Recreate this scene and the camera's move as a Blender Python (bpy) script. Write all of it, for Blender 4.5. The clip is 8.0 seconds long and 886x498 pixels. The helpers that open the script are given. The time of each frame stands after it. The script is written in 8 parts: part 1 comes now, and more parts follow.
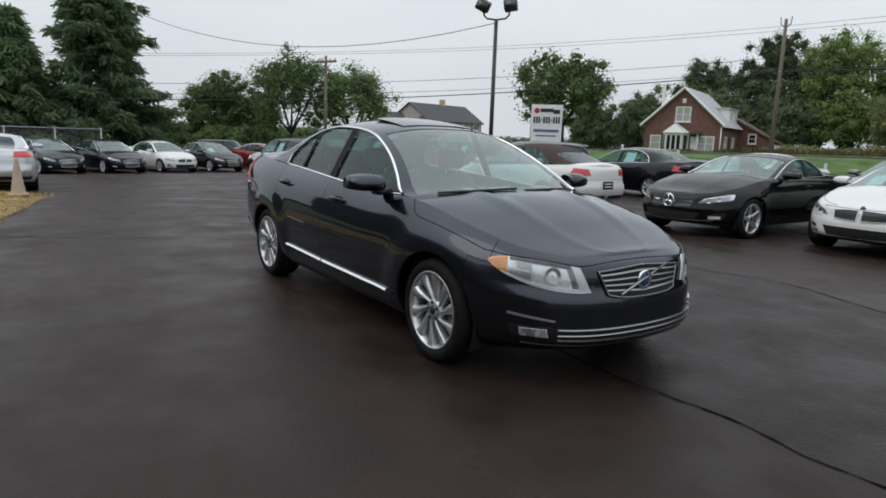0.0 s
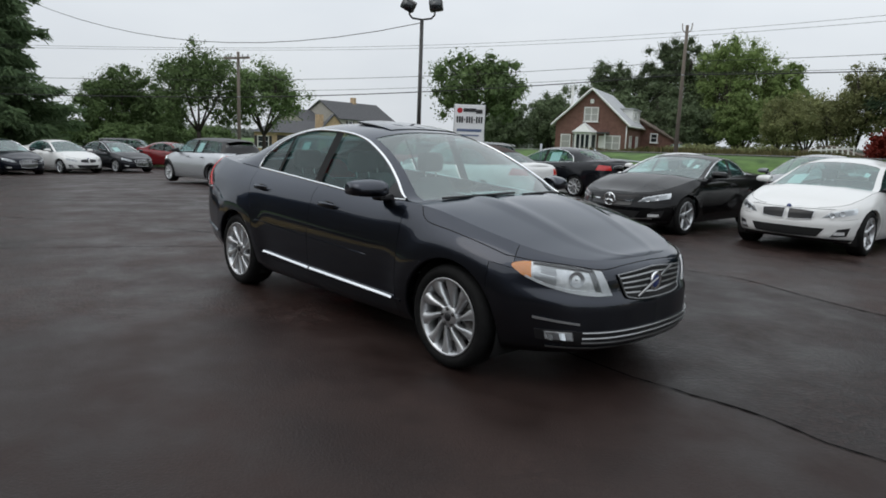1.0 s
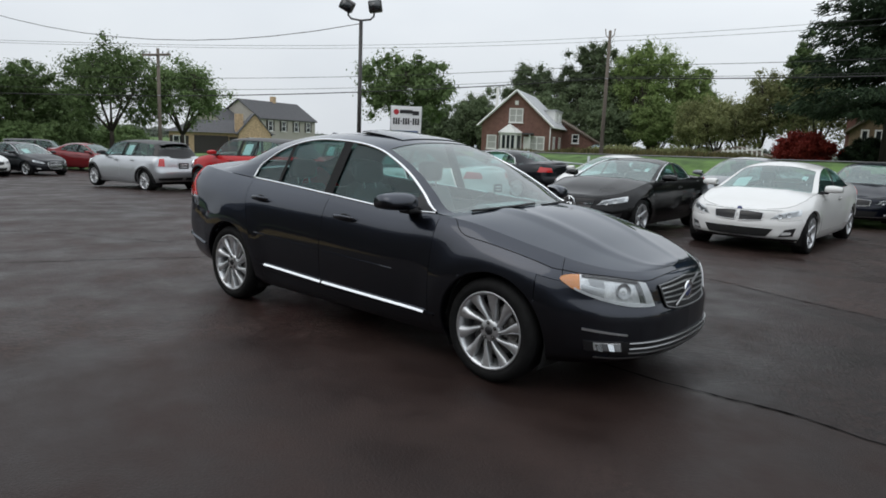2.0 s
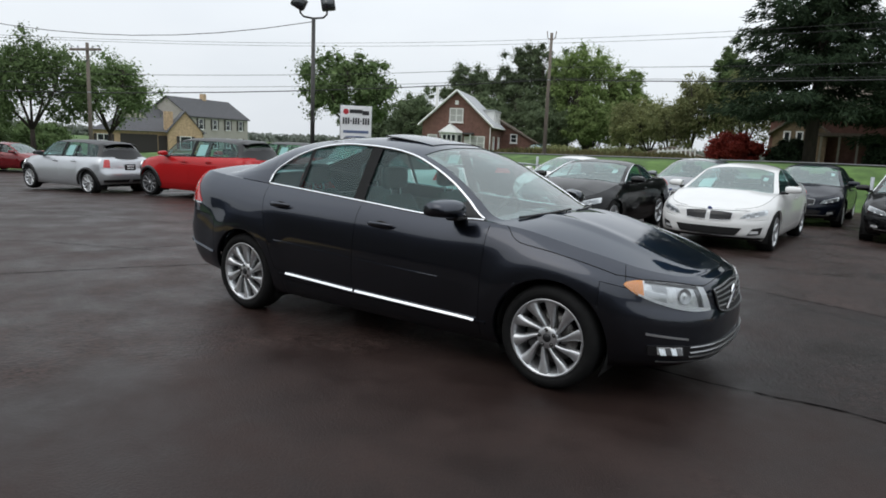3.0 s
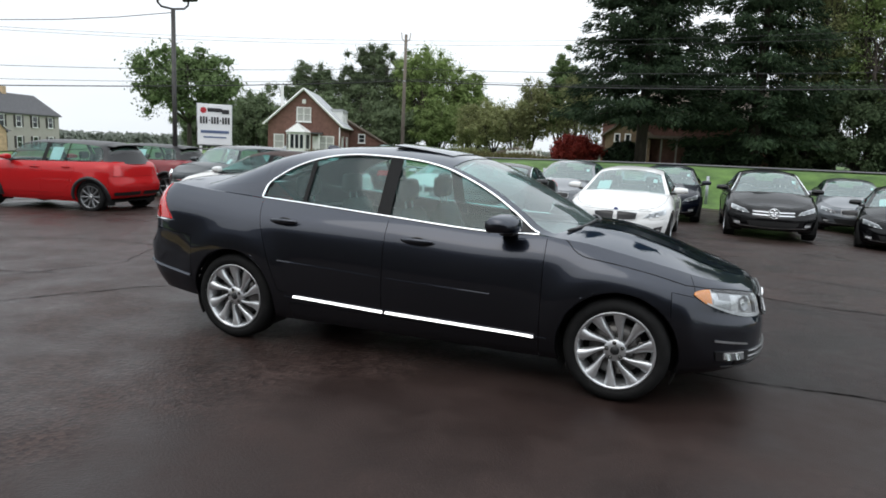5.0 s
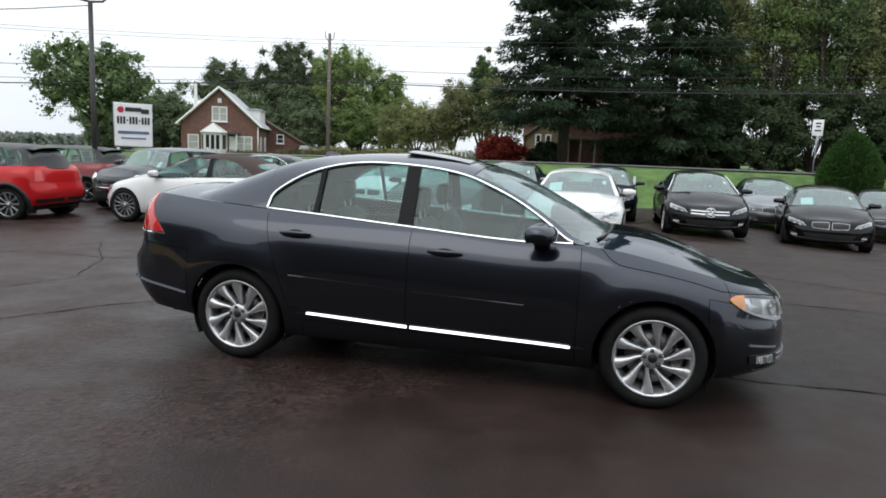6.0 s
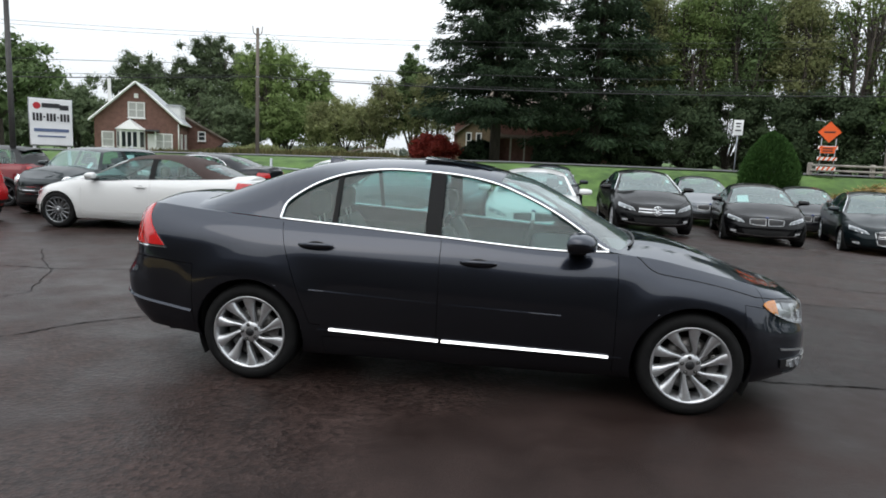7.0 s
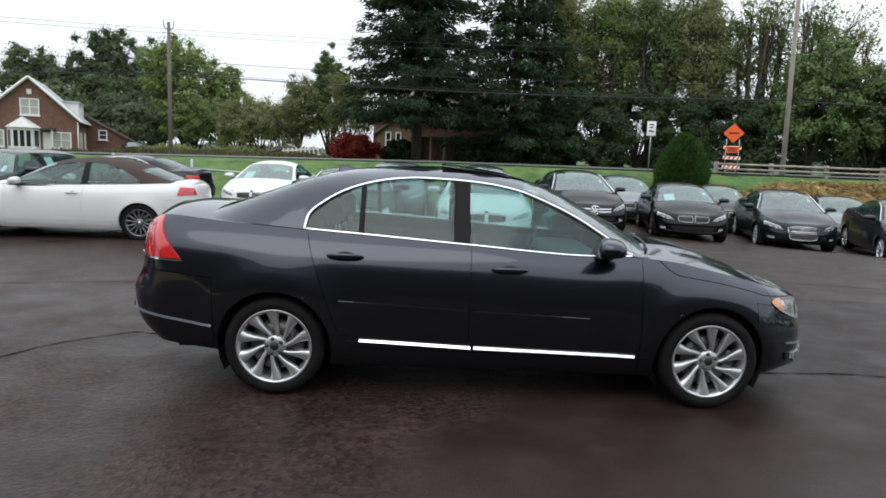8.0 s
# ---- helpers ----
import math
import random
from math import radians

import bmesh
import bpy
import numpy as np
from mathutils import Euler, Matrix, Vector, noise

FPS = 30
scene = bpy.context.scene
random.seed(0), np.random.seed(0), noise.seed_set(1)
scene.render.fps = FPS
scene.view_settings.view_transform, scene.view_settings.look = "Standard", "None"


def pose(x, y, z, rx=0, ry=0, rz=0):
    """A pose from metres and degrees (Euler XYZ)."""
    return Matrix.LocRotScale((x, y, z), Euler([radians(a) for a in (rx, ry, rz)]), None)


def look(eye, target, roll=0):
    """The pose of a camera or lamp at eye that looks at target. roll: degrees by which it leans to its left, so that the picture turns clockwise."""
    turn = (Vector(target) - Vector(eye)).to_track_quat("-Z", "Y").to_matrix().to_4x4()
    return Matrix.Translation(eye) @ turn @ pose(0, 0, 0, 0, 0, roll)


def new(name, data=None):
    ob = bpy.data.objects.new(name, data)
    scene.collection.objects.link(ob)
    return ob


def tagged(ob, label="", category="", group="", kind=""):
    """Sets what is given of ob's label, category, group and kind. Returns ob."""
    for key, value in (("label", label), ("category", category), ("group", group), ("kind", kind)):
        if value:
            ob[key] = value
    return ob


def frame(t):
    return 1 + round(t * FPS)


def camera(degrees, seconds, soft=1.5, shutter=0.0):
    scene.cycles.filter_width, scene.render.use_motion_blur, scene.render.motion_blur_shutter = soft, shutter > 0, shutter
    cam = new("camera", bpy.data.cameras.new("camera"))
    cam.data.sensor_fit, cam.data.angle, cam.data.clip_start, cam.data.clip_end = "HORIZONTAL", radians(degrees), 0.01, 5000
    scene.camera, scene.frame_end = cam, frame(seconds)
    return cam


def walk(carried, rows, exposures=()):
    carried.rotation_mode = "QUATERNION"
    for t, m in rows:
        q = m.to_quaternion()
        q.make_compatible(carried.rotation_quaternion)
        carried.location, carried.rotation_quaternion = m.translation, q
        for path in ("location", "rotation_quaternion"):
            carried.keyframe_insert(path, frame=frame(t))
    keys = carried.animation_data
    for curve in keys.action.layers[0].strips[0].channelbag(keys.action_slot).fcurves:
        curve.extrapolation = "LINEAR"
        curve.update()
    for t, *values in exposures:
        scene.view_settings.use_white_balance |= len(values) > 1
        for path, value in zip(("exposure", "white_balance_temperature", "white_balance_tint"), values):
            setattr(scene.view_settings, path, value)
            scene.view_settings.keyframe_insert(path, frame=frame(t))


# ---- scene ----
cam = camera(67.6, 8.0, 1.75)
# seconds, eye, target, roll
PATH = [
    (0.0, (4.622, -3.090, 1.371), (3.007, -1.960, 1.034), 2.1),
    (0.5, (4.456, -3.358, 1.404), (2.922, -2.119, 1.070), 2.2),
    (1.0, (4.206, -3.560, 1.391), (2.759, -2.220, 1.059), 2.2),
    (1.5, (3.932, -3.770, 1.413), (2.564, -2.348, 1.087), 2.3),
    (2.0, (3.661, -4.028, 1.445), (2.385, -2.523, 1.121), 2.3),
    (3.5, (2.714, -4.554, 1.463), (1.683, -2.869, 1.149), 2.5),
    (4.0, (2.388, -4.624, 1.461), (1.464, -2.878, 1.152), 2.5),
    (4.5, (2.049, -4.772, 1.470), (1.230, -2.973, 1.164), 2.6),
    (5.0, (1.737, -4.901, 1.487), (1.048, -3.047, 1.187), 2.6),
    (6.5, (0.635, -4.972, 1.517), (0.296, -3.022, 1.230), 2.5),
    (7.0, (0.298, -4.933, 1.538), (0.076, -2.966, 1.251), 2.5),
    (7.5, (-0.085, -5.019, 1.562), (-0.166, -3.041, 1.279), 2.4),
    (8.0, (-0.449, -4.996, 1.571), (-0.406, -3.016, 1.291), 2.4),
]
walk(cam, [(t, look(eye, to, roll)) for t, eye, to, roll in PATH],
     exposures=[(0.0, -0.09), (1.5, -0.04), (2.2, 0.02), (3.4, 0.21), (4.5, 0.42), (5.0, 0.47), (6.4, 0.42), (8.0, 0.44)])


# ---- light: an even overcast sky, with a broad weak sun behind the clouds ----
def make_world():
    w = bpy.data.worlds.new("overcast")
    scene.world = w
    w.use_nodes = True
    nt = w.node_tree
    nt.nodes.clear()
    out = nt.nodes.new("ShaderNodeOutputWorld")
    bg = nt.nodes.new("ShaderNodeBackground")
    sky = nt.nodes.new("ShaderNodeTexSky")
    sky.sky_type = "NISHITA"
    sky.sun_disc = False
    sky.sun_elevation = radians(42)
    sky.sun_rotation = radians(200)
    sky.dust_density = 4.0
    tc = nt.nodes.new("ShaderNodeTexCoord")
    mp = nt.nodes.new("ShaderNodeMapping")
    mp.inputs["Scale"].default_value = (1.0, 1.0, 2.6)
    nz = nt.nodes.new("ShaderNodeTexNoise")
    nz.inputs["Scale"].default_value = 1.6
    nz.inputs["Detail"].default_value = 5.0
    nz.inputs["Roughness"].default_value = 0.5
    ramp = nt.nodes.new("ShaderNodeValToRGB")
    ramp.color_ramp.elements[0].position = 0.3
    ramp.color_ramp.elements[0].color = (0.715, 0.765, 0.825, 1)
    ramp.color_ramp.elements[1].position = 0.72
    ramp.color_ramp.elements[1].color = (0.87, 0.915, 0.955, 1)
    dim = nt.nodes.new("ShaderNodeVectorMath")
    dim.operation = "SCALE"
    dim.inputs[3].default_value = 0.09
    mix = nt.nodes.new("ShaderNodeMixRGB")
    mix.inputs[0].default_value = 0.94
    nt.links.new(tc.outputs["Generated"], mp.inputs[0])
    nt.links.new(mp.outputs[0], nz.inputs[0])
    nt.links.new(nz.outputs[0], ramp.inputs[0])
    nt.links.new(sky.outputs[0], dim.inputs[0])
    nt.links.new(dim.outputs[0], mix.inputs[1])
    nt.links.new(ramp.outputs[0], mix.inputs[2])
    # an overcast sky is brighter overhead than at the horizon
    sep = nt.nodes.new("ShaderNodeSeparateXYZ")
    grow = nt.nodes.new("ShaderNodeMapRange")
    grow.inputs[1].default_value, grow.inputs[2].default_value = 0.0, 1.0
    grow.inputs[3].default_value, grow.inputs[4].default_value = 0.90, 1.75
    nt.links.new(tc.outputs["Generated"], sep.inputs[0])
    nt.links.new(sep.outputs[2], grow.inputs[0])
    nt.links.new(grow.outputs[0], bg.inputs[1])
    nt.links.new(mix.outputs[0], bg.inputs[0])
    nt.links.new(bg.outputs[0], out.inputs[0])
    sun = bpy.data.lights.new("sun", "SUN")
    sun.energy, sun.angle, sun.color = 0.4, radians(40), (1.0, 0.97, 0.93)
    ob = new("sun", sun)
    ob.matrix_world = look((0, 0, 20), (4, 14, 0))


make_world()


# ---- materials ----
def mat(name, color, rough=0.6, metal=0.0, coat=0.0, var=0.0, scale=8.0, bump=0.0, bscale=60.0, emit=0.0,
        alt=None, coord="Object", spec=0.5, stretch=(1, 1, 1), rvar=0.0, rand=0.0, trans=0.0):
    """A principled surface: colour varied at two scales, with grain in relief."""
    m = bpy.data.materials.new(name)
    m.use_nodes = True
    nt = m.node_tree
    b = nt.nodes["Principled BSDF"]
    b.inputs["Base Color"].default_value = (*color, 1)
    b.inputs["Roughness"].default_value = rough
    b.inputs["Metallic"].default_value = metal
    b.inputs["Coat Weight"].default_value = coat
    b.inputs["Coat Roughness"].default_value = 0.03
    b.inputs["Specular IOR Level"].default_value = spec
    b.inputs["Transmission Weight"].default_value = trans
    if emit:
        b.inputs["Emission Color"].default_value = (*color, 1)
        b.inputs["Emission Strength"].default_value = emit
    tc = nt.nodes.new("ShaderNodeTexCoord")
    mp = nt.nodes.new("ShaderNodeMapping")
    mp.inputs["Scale"].default_value = stretch
    nt.links.new(tc.outputs[coord], mp.inputs[0])
    if var or alt:
        a = nt.nodes.new("ShaderNodeTexNoise")
        a.inputs["Scale"].default_value = scale
        a.inputs["Detail"].default_value = 8
        a.inputs["Roughness"].default_value = 0.65
        nt.links.new(mp.outputs[0], a.inputs[0])
        ramp = nt.nodes.new("ShaderNodeValToRGB")
        other = alt or color
        lo = [max(0, c * (1 - var)) for c in color]
        hi = [min(1, c * (1 + var)) for c in other]
        ramp.color_ramp.elements[0].position, ramp.color_ramp.elements[0].color = 0.32, (*lo, 1)
        ramp.color_ramp.elements[1].position, ramp.color_ramp.elements[1].color = 0.68, (*hi, 1)
        nt.links.new(a.outputs[0], ramp.inputs[0])
        last = ramp.outputs[0]
        if rand:
            info = nt.nodes.new("ShaderNodeObjectInfo")
            hsv = nt.nodes.new("ShaderNodeHueSaturation")
            mr = nt.nodes.new("ShaderNodeMapRange")
            mr.inputs[3].default_value, mr.inputs[4].default_value = 1 - rand, 1 + rand
            nt.links.new(info.outputs["Random"], mr.inputs[0])
            nt.links.new(mr.outputs[0], hsv.inputs["Value"])
            nt.links.new(last, hsv.inputs["Color"])
            last = hsv.outputs[0]
        nt.links.new(last, b.inputs["Base Color"])
        if rvar:
            mr2 = nt.nodes.new("ShaderNodeMapRange")
            mr2.inputs[1].default_value, mr2.inputs[2].default_value = 0.3, 0.7
            mr2.inputs[3].default_value, mr2.inputs[4].default_value = rough - rvar, rough + rvar
            nt.links.new(a.outputs[0], mr2.inputs[0])
            nt.links.new(mr2.outputs[0], b.inputs["Roughness"])
    if bump:
        n2 = nt.nodes.new("ShaderNodeTexNoise")
        n2.inputs["Scale"].default_value = bscale
        n2.inputs["Detail"].default_value = 6
        nt.links.new(mp.outputs[0], n2.inputs[0])
        bp = nt.nodes.new("ShaderNodeBump")
        bp.inputs["Strength"].default_value = bump
        bp.inputs["Distance"].default_value = 0.01
        nt.links.new(n2.outputs[0], bp.inputs["Height"])
        nt.links.new(bp.outputs[0], b.inputs["Normal"])
    return m


def glass_mat(name, tint, gloss=0.02, ior=1.75, film=0.0, haze=(0.70, 0.78, 0.77)):
    """Thin tinted car glass: what lies behind shows through, and the sky mirrors in it at low angles."""
    m = bpy.data.materials.new(name)
    m.use_nodes = True
    nt = m.node_tree
    nt.nodes.clear()
    out = nt.nodes.new("ShaderNodeOutputMaterial")
    tr = nt.nodes.new("ShaderNodeBsdfTransparent")
    tr.inputs[0].default_value = (*tint, 1)
    gl = nt.nodes.new("ShaderNodeBsdfGlossy")
    gl.inputs["Roughness"].default_value = gloss
    # mirror share: r0 + (1 - r0) * facing ** 5, where facing is 0 head-on and 1 at grazing
    r0 = ((ior - 1) / (ior + 1)) ** 2
    lw = nt.nodes.new("ShaderNodeLayerWeight")
    lw.inputs[0].default_value = 0.5
    pw = nt.nodes.new("ShaderNodeMath")
    pw.operation, pw.inputs[1].default_value = "POWER", 5.0
    fr = nt.nodes.new("ShaderNodeMapRange")
    fr.inputs[3].default_value, fr.inputs[4].default_value = r0, 1.0
    nt.links.new(lw.outputs["Facing"], pw.inputs[0])
    nt.links.new(pw.outputs[0], fr.inputs[0])
    mx = nt.nodes.new("ShaderNodeMixShader")
    nt.links.new(fr.outputs[0], mx.inputs[0])
    # a diffuse film paints in sky sheen on the pane, besides drizzle
    df = nt.nodes.new("ShaderNodeBsdfDiffuse")
    df.inputs[0].default_value = (*haze, 1)
    veil = nt.nodes.new("ShaderNodeMixShader")
    veil.inputs[0].default_value = film
    nt.links.new(tr.outputs[0], veil.inputs[1])
    nt.links.new(df.outputs[0], veil.inputs[2])
    nt.links.new(veil.outputs[0], mx.inputs[1])
    nt.links.new(gl.outputs[0], mx.inputs[2])
    nt.links.new(mx.outputs[0], out.inputs[0])
    return m


def paint(name, color, metal=0.0, rough=0.35, coat=1.0):
    return mat(name, color, rough, metal, coat=coat, var=0.06, scale=900, bump=0.010, bscale=2.5, spec=0.03)


PAINT_MAIN = paint("metallic_charcoal_paint", (0.0250, 0.0288, 0.0395), 0.95, 0.28)
PAINT_MAIN.node_tree.nodes["Principled BSDF"].inputs["Specular Tint"].default_value = (0.385, 0.425, 0.485, 1)
PAINT_BLACK = paint("black_paint", (0.002, 0.002, 0.0024), coat=0.6)
PAINT_DARK = paint("dark_grey_paint", (0.008, 0.009, 0.012), 0.4, coat=0.65)
PAINT_TEAL = paint("dark_green_grey_paint", (0.007, 0.013, 0.015), 0.4, coat=0.65)
PAINT_BLUE = paint("dark_blue_paint", (0.005, 0.007, 0.014), 0.4, coat=0.65)
PAINT_WHITE = paint("white_paint", (0.68, 0.68, 0.665))
PAINT_SILVER = paint("silver_paint", (0.50, 0.52, 0.54), 0.6, 0.3)
PAINT_GREY = paint("grey_paint", (0.13, 0.14, 0.15), 0.6, 0.3)
PAINT_RED = paint("red_paint", (0.42, 0.012, 0.014), 0.1, coat=0.6)
ROOF_BLACK = mat("black_roof_skin", (0.006, 0.006, 0.0065), 0.42, var=0.1, scale=30)
PAINT_MAROON = paint("maroon_paint", (0.16, 0.008, 0.012), 0.2)
RUBBER = mat("tyre_rubber", (0.011, 0.011, 0.011), 0.7, var=0.25, scale=20, bump=0.25, bscale=90)
RUBBER.node_tree.nodes["Principled BSDF"].inputs["Specular IOR Level"].default_value = 0.12
ALLOY = mat("silver_alloy", (0.60, 0.61, 0.62), 0.36, 0.85, var=0.08, scale=30)
ALLOY_DARK = mat("dark_alloy", (0.10, 0.10, 0.105), 0.35, 0.8, var=0.08, scale=30)
DISC = mat("brake_disc_steel", (0.13, 0.125, 0.12), 0.4, 0.9, var=0.2, scale=50)
CHROME = mat("chrome", (0.86, 0.87, 0.88), 0.10, 1.0)
SATIN_MID = mat("grey_satin_trim", (0.36, 0.365, 0.37), 0.3, 0.85)
SATIN_DARK = mat("dark_satin_metal", (0.20, 0.205, 0.21), 0.3, 0.8, var=0.2, scale=40)
SATIN = mat("satin_silver_trim", (0.62, 0.63, 0.64), 0.28, 0.9)
PLASTIC = mat("black_plastic", (0.012, 0.012, 0.013), 0.5, var=0.2, scale=60, bump=0.1, bscale=300)
MATTE = mat("matt_black_liner", (0.006, 0.006, 0.006), 0.9)
GRILLE = mat("gloss_black_grille", (0.010, 0.010, 0.011), 0.3)
SEAT = mat("charcoal_leather", (0.035, 0.035, 0.037), 0.55, var=0.2, scale=14, bump=0.15, bscale=220)
SEAT_TAN = mat("beige_leather", (0.30, 0.26, 0.21), 0.55, var=0.15, scale=14, bump=0.15, bscale=220)
GLASS = glass_mat("tinted_car_glass", (0.55, 0.75, 0.73), 0.02, 1.52, 0.07, (0.22, 0.44, 0.43))
GLASS_WS = glass_mat("windscreen_glass", (0.62, 0.76, 0.74), 0.03, 2.2, 0.13, (0.55, 0.72, 0.70))
GLASS_SCREEN = glass_mat("parked_screen_glass", (0.52, 0.74, 0.71), 0.03, 2.1, 0.17, (0.46, 0.66, 0.64))
GLASS_DARK = glass_mat("dark_privacy_glass", (0.16, 0.19, 0.19))
LENS = glass_mat("clear_lamp_lens", (0.90, 0.92, 0.93))
LAMP_BACK = mat("lamp_reflector", (0.80, 0.815, 0.83), 0.25, 0.55, var=0.25, scale=30)
SATIN_LAMP = mat("pale_lamp_border", (0.66, 0.67, 0.68), 0.35, 0.2)
AMBER_RED = mat("bright_red_lens", (0.75, 0.05, 0.03), 0.15, coat=1.0)
RED_DEEP = mat("deep_red_lens", (0.30, 0.008, 0.010), 0.15, coat=1.0)
AMBER = mat("amber_lens", (0.74, 0.25, 0.03), 0.12, coat=1.0, var=0.15, scale=60)
RED_LENS = mat("red_lens", (0.55, 0.015, 0.015), 0.12, coat=1.0, var=0.15, scale=40)
PAPER = mat("white_paper", (0.85, 0.87, 0.88), 0.7, var=0.03, scale=10)
INK = mat("black_ink", (0.02, 0.02, 0.022), 0.6)
FABRIC_TOP = mat("brown_soft_top", (0.045, 0.028, 0.024), 0.9, var=0.15, scale=12, bump=0.3, bscale=400)
BADGE = mat("blue_badge", (0.02, 0.04, 0.16), 0.3, coat=0.65)


# ---- mesh helpers ----
def part(name, geo, material, parent=None, label="", smooth=True):
    """Links a bmesh, or a pair of vertices and faces, as one mesh object under a thing."""
    me = bpy.data.meshes.new(name)
    if isinstance(geo, bmesh.types.BMesh):
        geo.to_mesh(me)
        geo.free()
    else:
        me.from_pydata([tuple(map(float, v)) for v in geo[0]], [], [tuple(map(int, f)) for f in geo[1]])
    me.materials.append(material)
    if smooth:
        me.polygons.foreach_set("use_smooth", [True] * len(me.polygons))
    me.update()
    ob = new(name, me)
    if parent is not None:
        ob.parent = parent
    if label:
        ob["label"] = label
    return ob


def thing(name, m, label, category, group="", kind=""):
    ob = new(name)
    ob.empty_display_size = 0.2
    ob.matrix_world = m
    return tagged(ob, label, category, group, kind)


class Geo:
    """Gathers vertices and faces of one part."""

    def __init__(self):
        self.v, self.f = [], []

    def add(self, v, f):
        k = len(self.v)
        self.v.extend([tuple(map(float, p)) for p in v])
        self.f.extend([tuple(int(i) + k for i in q) for q in f])
        return self

    def grid(self, p, close=False, flip=False):
        """p: array rows x columns x 3."""
        p = np.asarray(p, float)
        a, b = p.shape[:2]
        f = []
        for i in range(a - 1):
            for j in range(b if close else b - 1):
                k = (j + 1) % b
                q = (i * b + j, i * b + k, (i + 1) * b + k, (i + 1) * b + j)
                f.append(q[::-1] if flip else q)
        return self.add(p.reshape(-1, 3), f)

    def box(self, c, s, rz=0.0, bevel=0.0):
        x, y, z = [h / 2 for h in s]
        if bevel <= 0:
            pts = [(-x, -y, -z), (x, -y, -z), (x, y, -z), (-x, y, -z), (-x, -y, z), (x, -y, z), (x, y, z), (-x, y, z)]
            fs = [(3, 2, 1, 0), (4, 5, 6, 7), (0, 1, 5, 4), (1, 2, 6, 5), (2, 3, 7, 6), (3, 0, 4, 7)]
        else:
            bm = bmesh.new()
            bmesh.ops.create_cube(bm, size=1, matrix=Matrix.Diagonal((*s, 1)))
            bmesh.ops.bevel(bm, geom=bm.edges[:], offset=bevel, segments=2, affect="EDGES", profile=0.5)
            bm.verts.index_update()
            pts = [tuple(v.co) for v in bm.verts]
            fs = [[v.index for v in f.verts] for f in bm.faces]
            bm.free()
        co, si = math.cos(rz), math.sin(rz)
        pts = [(c[0] + co * p[0] - si * p[1], c[1] + si * p[0] + co * p[1], c[2] + p[2]) for p in pts]
        return self.add(pts, fs)

    def tube(self, path, r, n=8, caps=True):
        """A round bar along a path; r: one radius or one for each point."""
        path = [Vector(p) for p in path]
        rr = [r] * len(path) if isinstance(r, (int, float)) else list(r)
        rows = []
        ref = Vector((0, 0, 1))
        for i, p in enumerate(path):
            d = (path[min(i + 1, len(path) - 1)] - path[max(i - 1, 0)]).normalized()
            if abs(d.dot(ref)) > 0.95:
                ref = Vector((1, 0, 0))
            a = d.cross(ref).normalized()
            b = a.cross(d).normalized()
            ref = b
            rows.append([p + (a * math.cos(t) + b * math.sin(t)) * rr[i] for t in [2 * math.pi * k / n for k in range(n)]])
        k = len(self.v)
        self.grid(rows, close=True)
        if caps:
            self.f.append(tuple(range(k + n - 1, k - 1, -1)))
            e = k + n * (len(path) - 1)
            self.f.append(tuple(range(e, e + n)))
        return self

    def lathe(self, profile, n=32, axis="y", c=(0, 0, 0)):
        """profile: (radius, height along the axis)."""
        rows = []
        for r, h in profile:
            row = []
            for k in range(n):
                t = 2 * math.pi * k / n
                u, w = r * math.cos(t), r * math.sin(t)
                q = {"y": (u, h, w), "z": (u, w, h), "x": (h, u, w)}[axis]
                row.append((c[0] + q[0], c[1] + q[1], c[2] + q[2]))
            rows.append(row)
        return self.grid(rows, close=True)

    def get(self):
        return self.v, self.f


def mirrored(geo):
    v, f = geo
    return [(p[0], -p[1], p[2]) for p in v], [tuple(q[::-1]) for q in f]


def smooth_curve(pts):
    """A monotone smooth curve through (x, value) pairs."""
    pts = sorted(pts)
    x = np.array([p[0] for p in pts], float)
    y = np.array([p[1] for p in pts], float)
    h, d = np.diff(x), np.diff(y) / np.diff(x)
    m = np.zeros(len(x))
    for i in range(1, len(x) - 1):
        if d[i - 1] * d[i] > 0:
            w1, w2 = 2 * h[i] + h[i - 1], h[i] + 2 * h[i - 1]
            m[i] = (w1 + w2) / (w1 / d[i - 1] + w2 / d[i])
    m[0], m[-1] = d[0], d[-1]

    def f(q):
        q = np.clip(np.asarray(q, float), x[0], x[-1])
        i = np.clip(np.searchsorted(x, q) - 1, 0, len(x) - 2)
        t = (q - x[i]) / h[i]
        return ((1 + 2 * t) * (1 - t) ** 2 * y[i] + t * (1 - t) ** 2 * h[i] * m[i]
                + t * t * (3 - 2 * t) * y[i + 1] + t * t * (t - 1) * h[i] * m[i + 1])
    return f


def step(a, b, x):
    t = np.clip((np.asarray(x, float) - a) / (b - a), 0, 1)
    return t * t * (3 - 2 * t)


# ---- cars ----
# Base form: a four-door saloon, x ahead, centred between the axles (at +-1.4175).
PLAN = [(2.325, 0.0), (2.308, 0.18), (2.250, 0.38), (2.135, 0.58), (1.975, 0.745), (1.77, 0.855), (1.42, 0.915), (0.9, 0.930),
        (-0.9, 0.930), (-1.42, 0.922), (-1.85, 0.895), (-2.15, 0.845), (-2.33, 0.74), (-2.43, 0.52), (-2.465, 0.25), (-2.47, 0.0)]
TOP = [(2.36, 0.715), (2.2, 0.73), (2.0, 0.765), (1.75, 0.825), (1.4, 0.895), (1.1, 0.955), (0.87, 0.970), (0.62, 0.965),
       (-0.17, 1.000), (-1.24, 1.062), (-1.8, 1.10), (-2.15, 1.125), (-2.47, 1.10)]
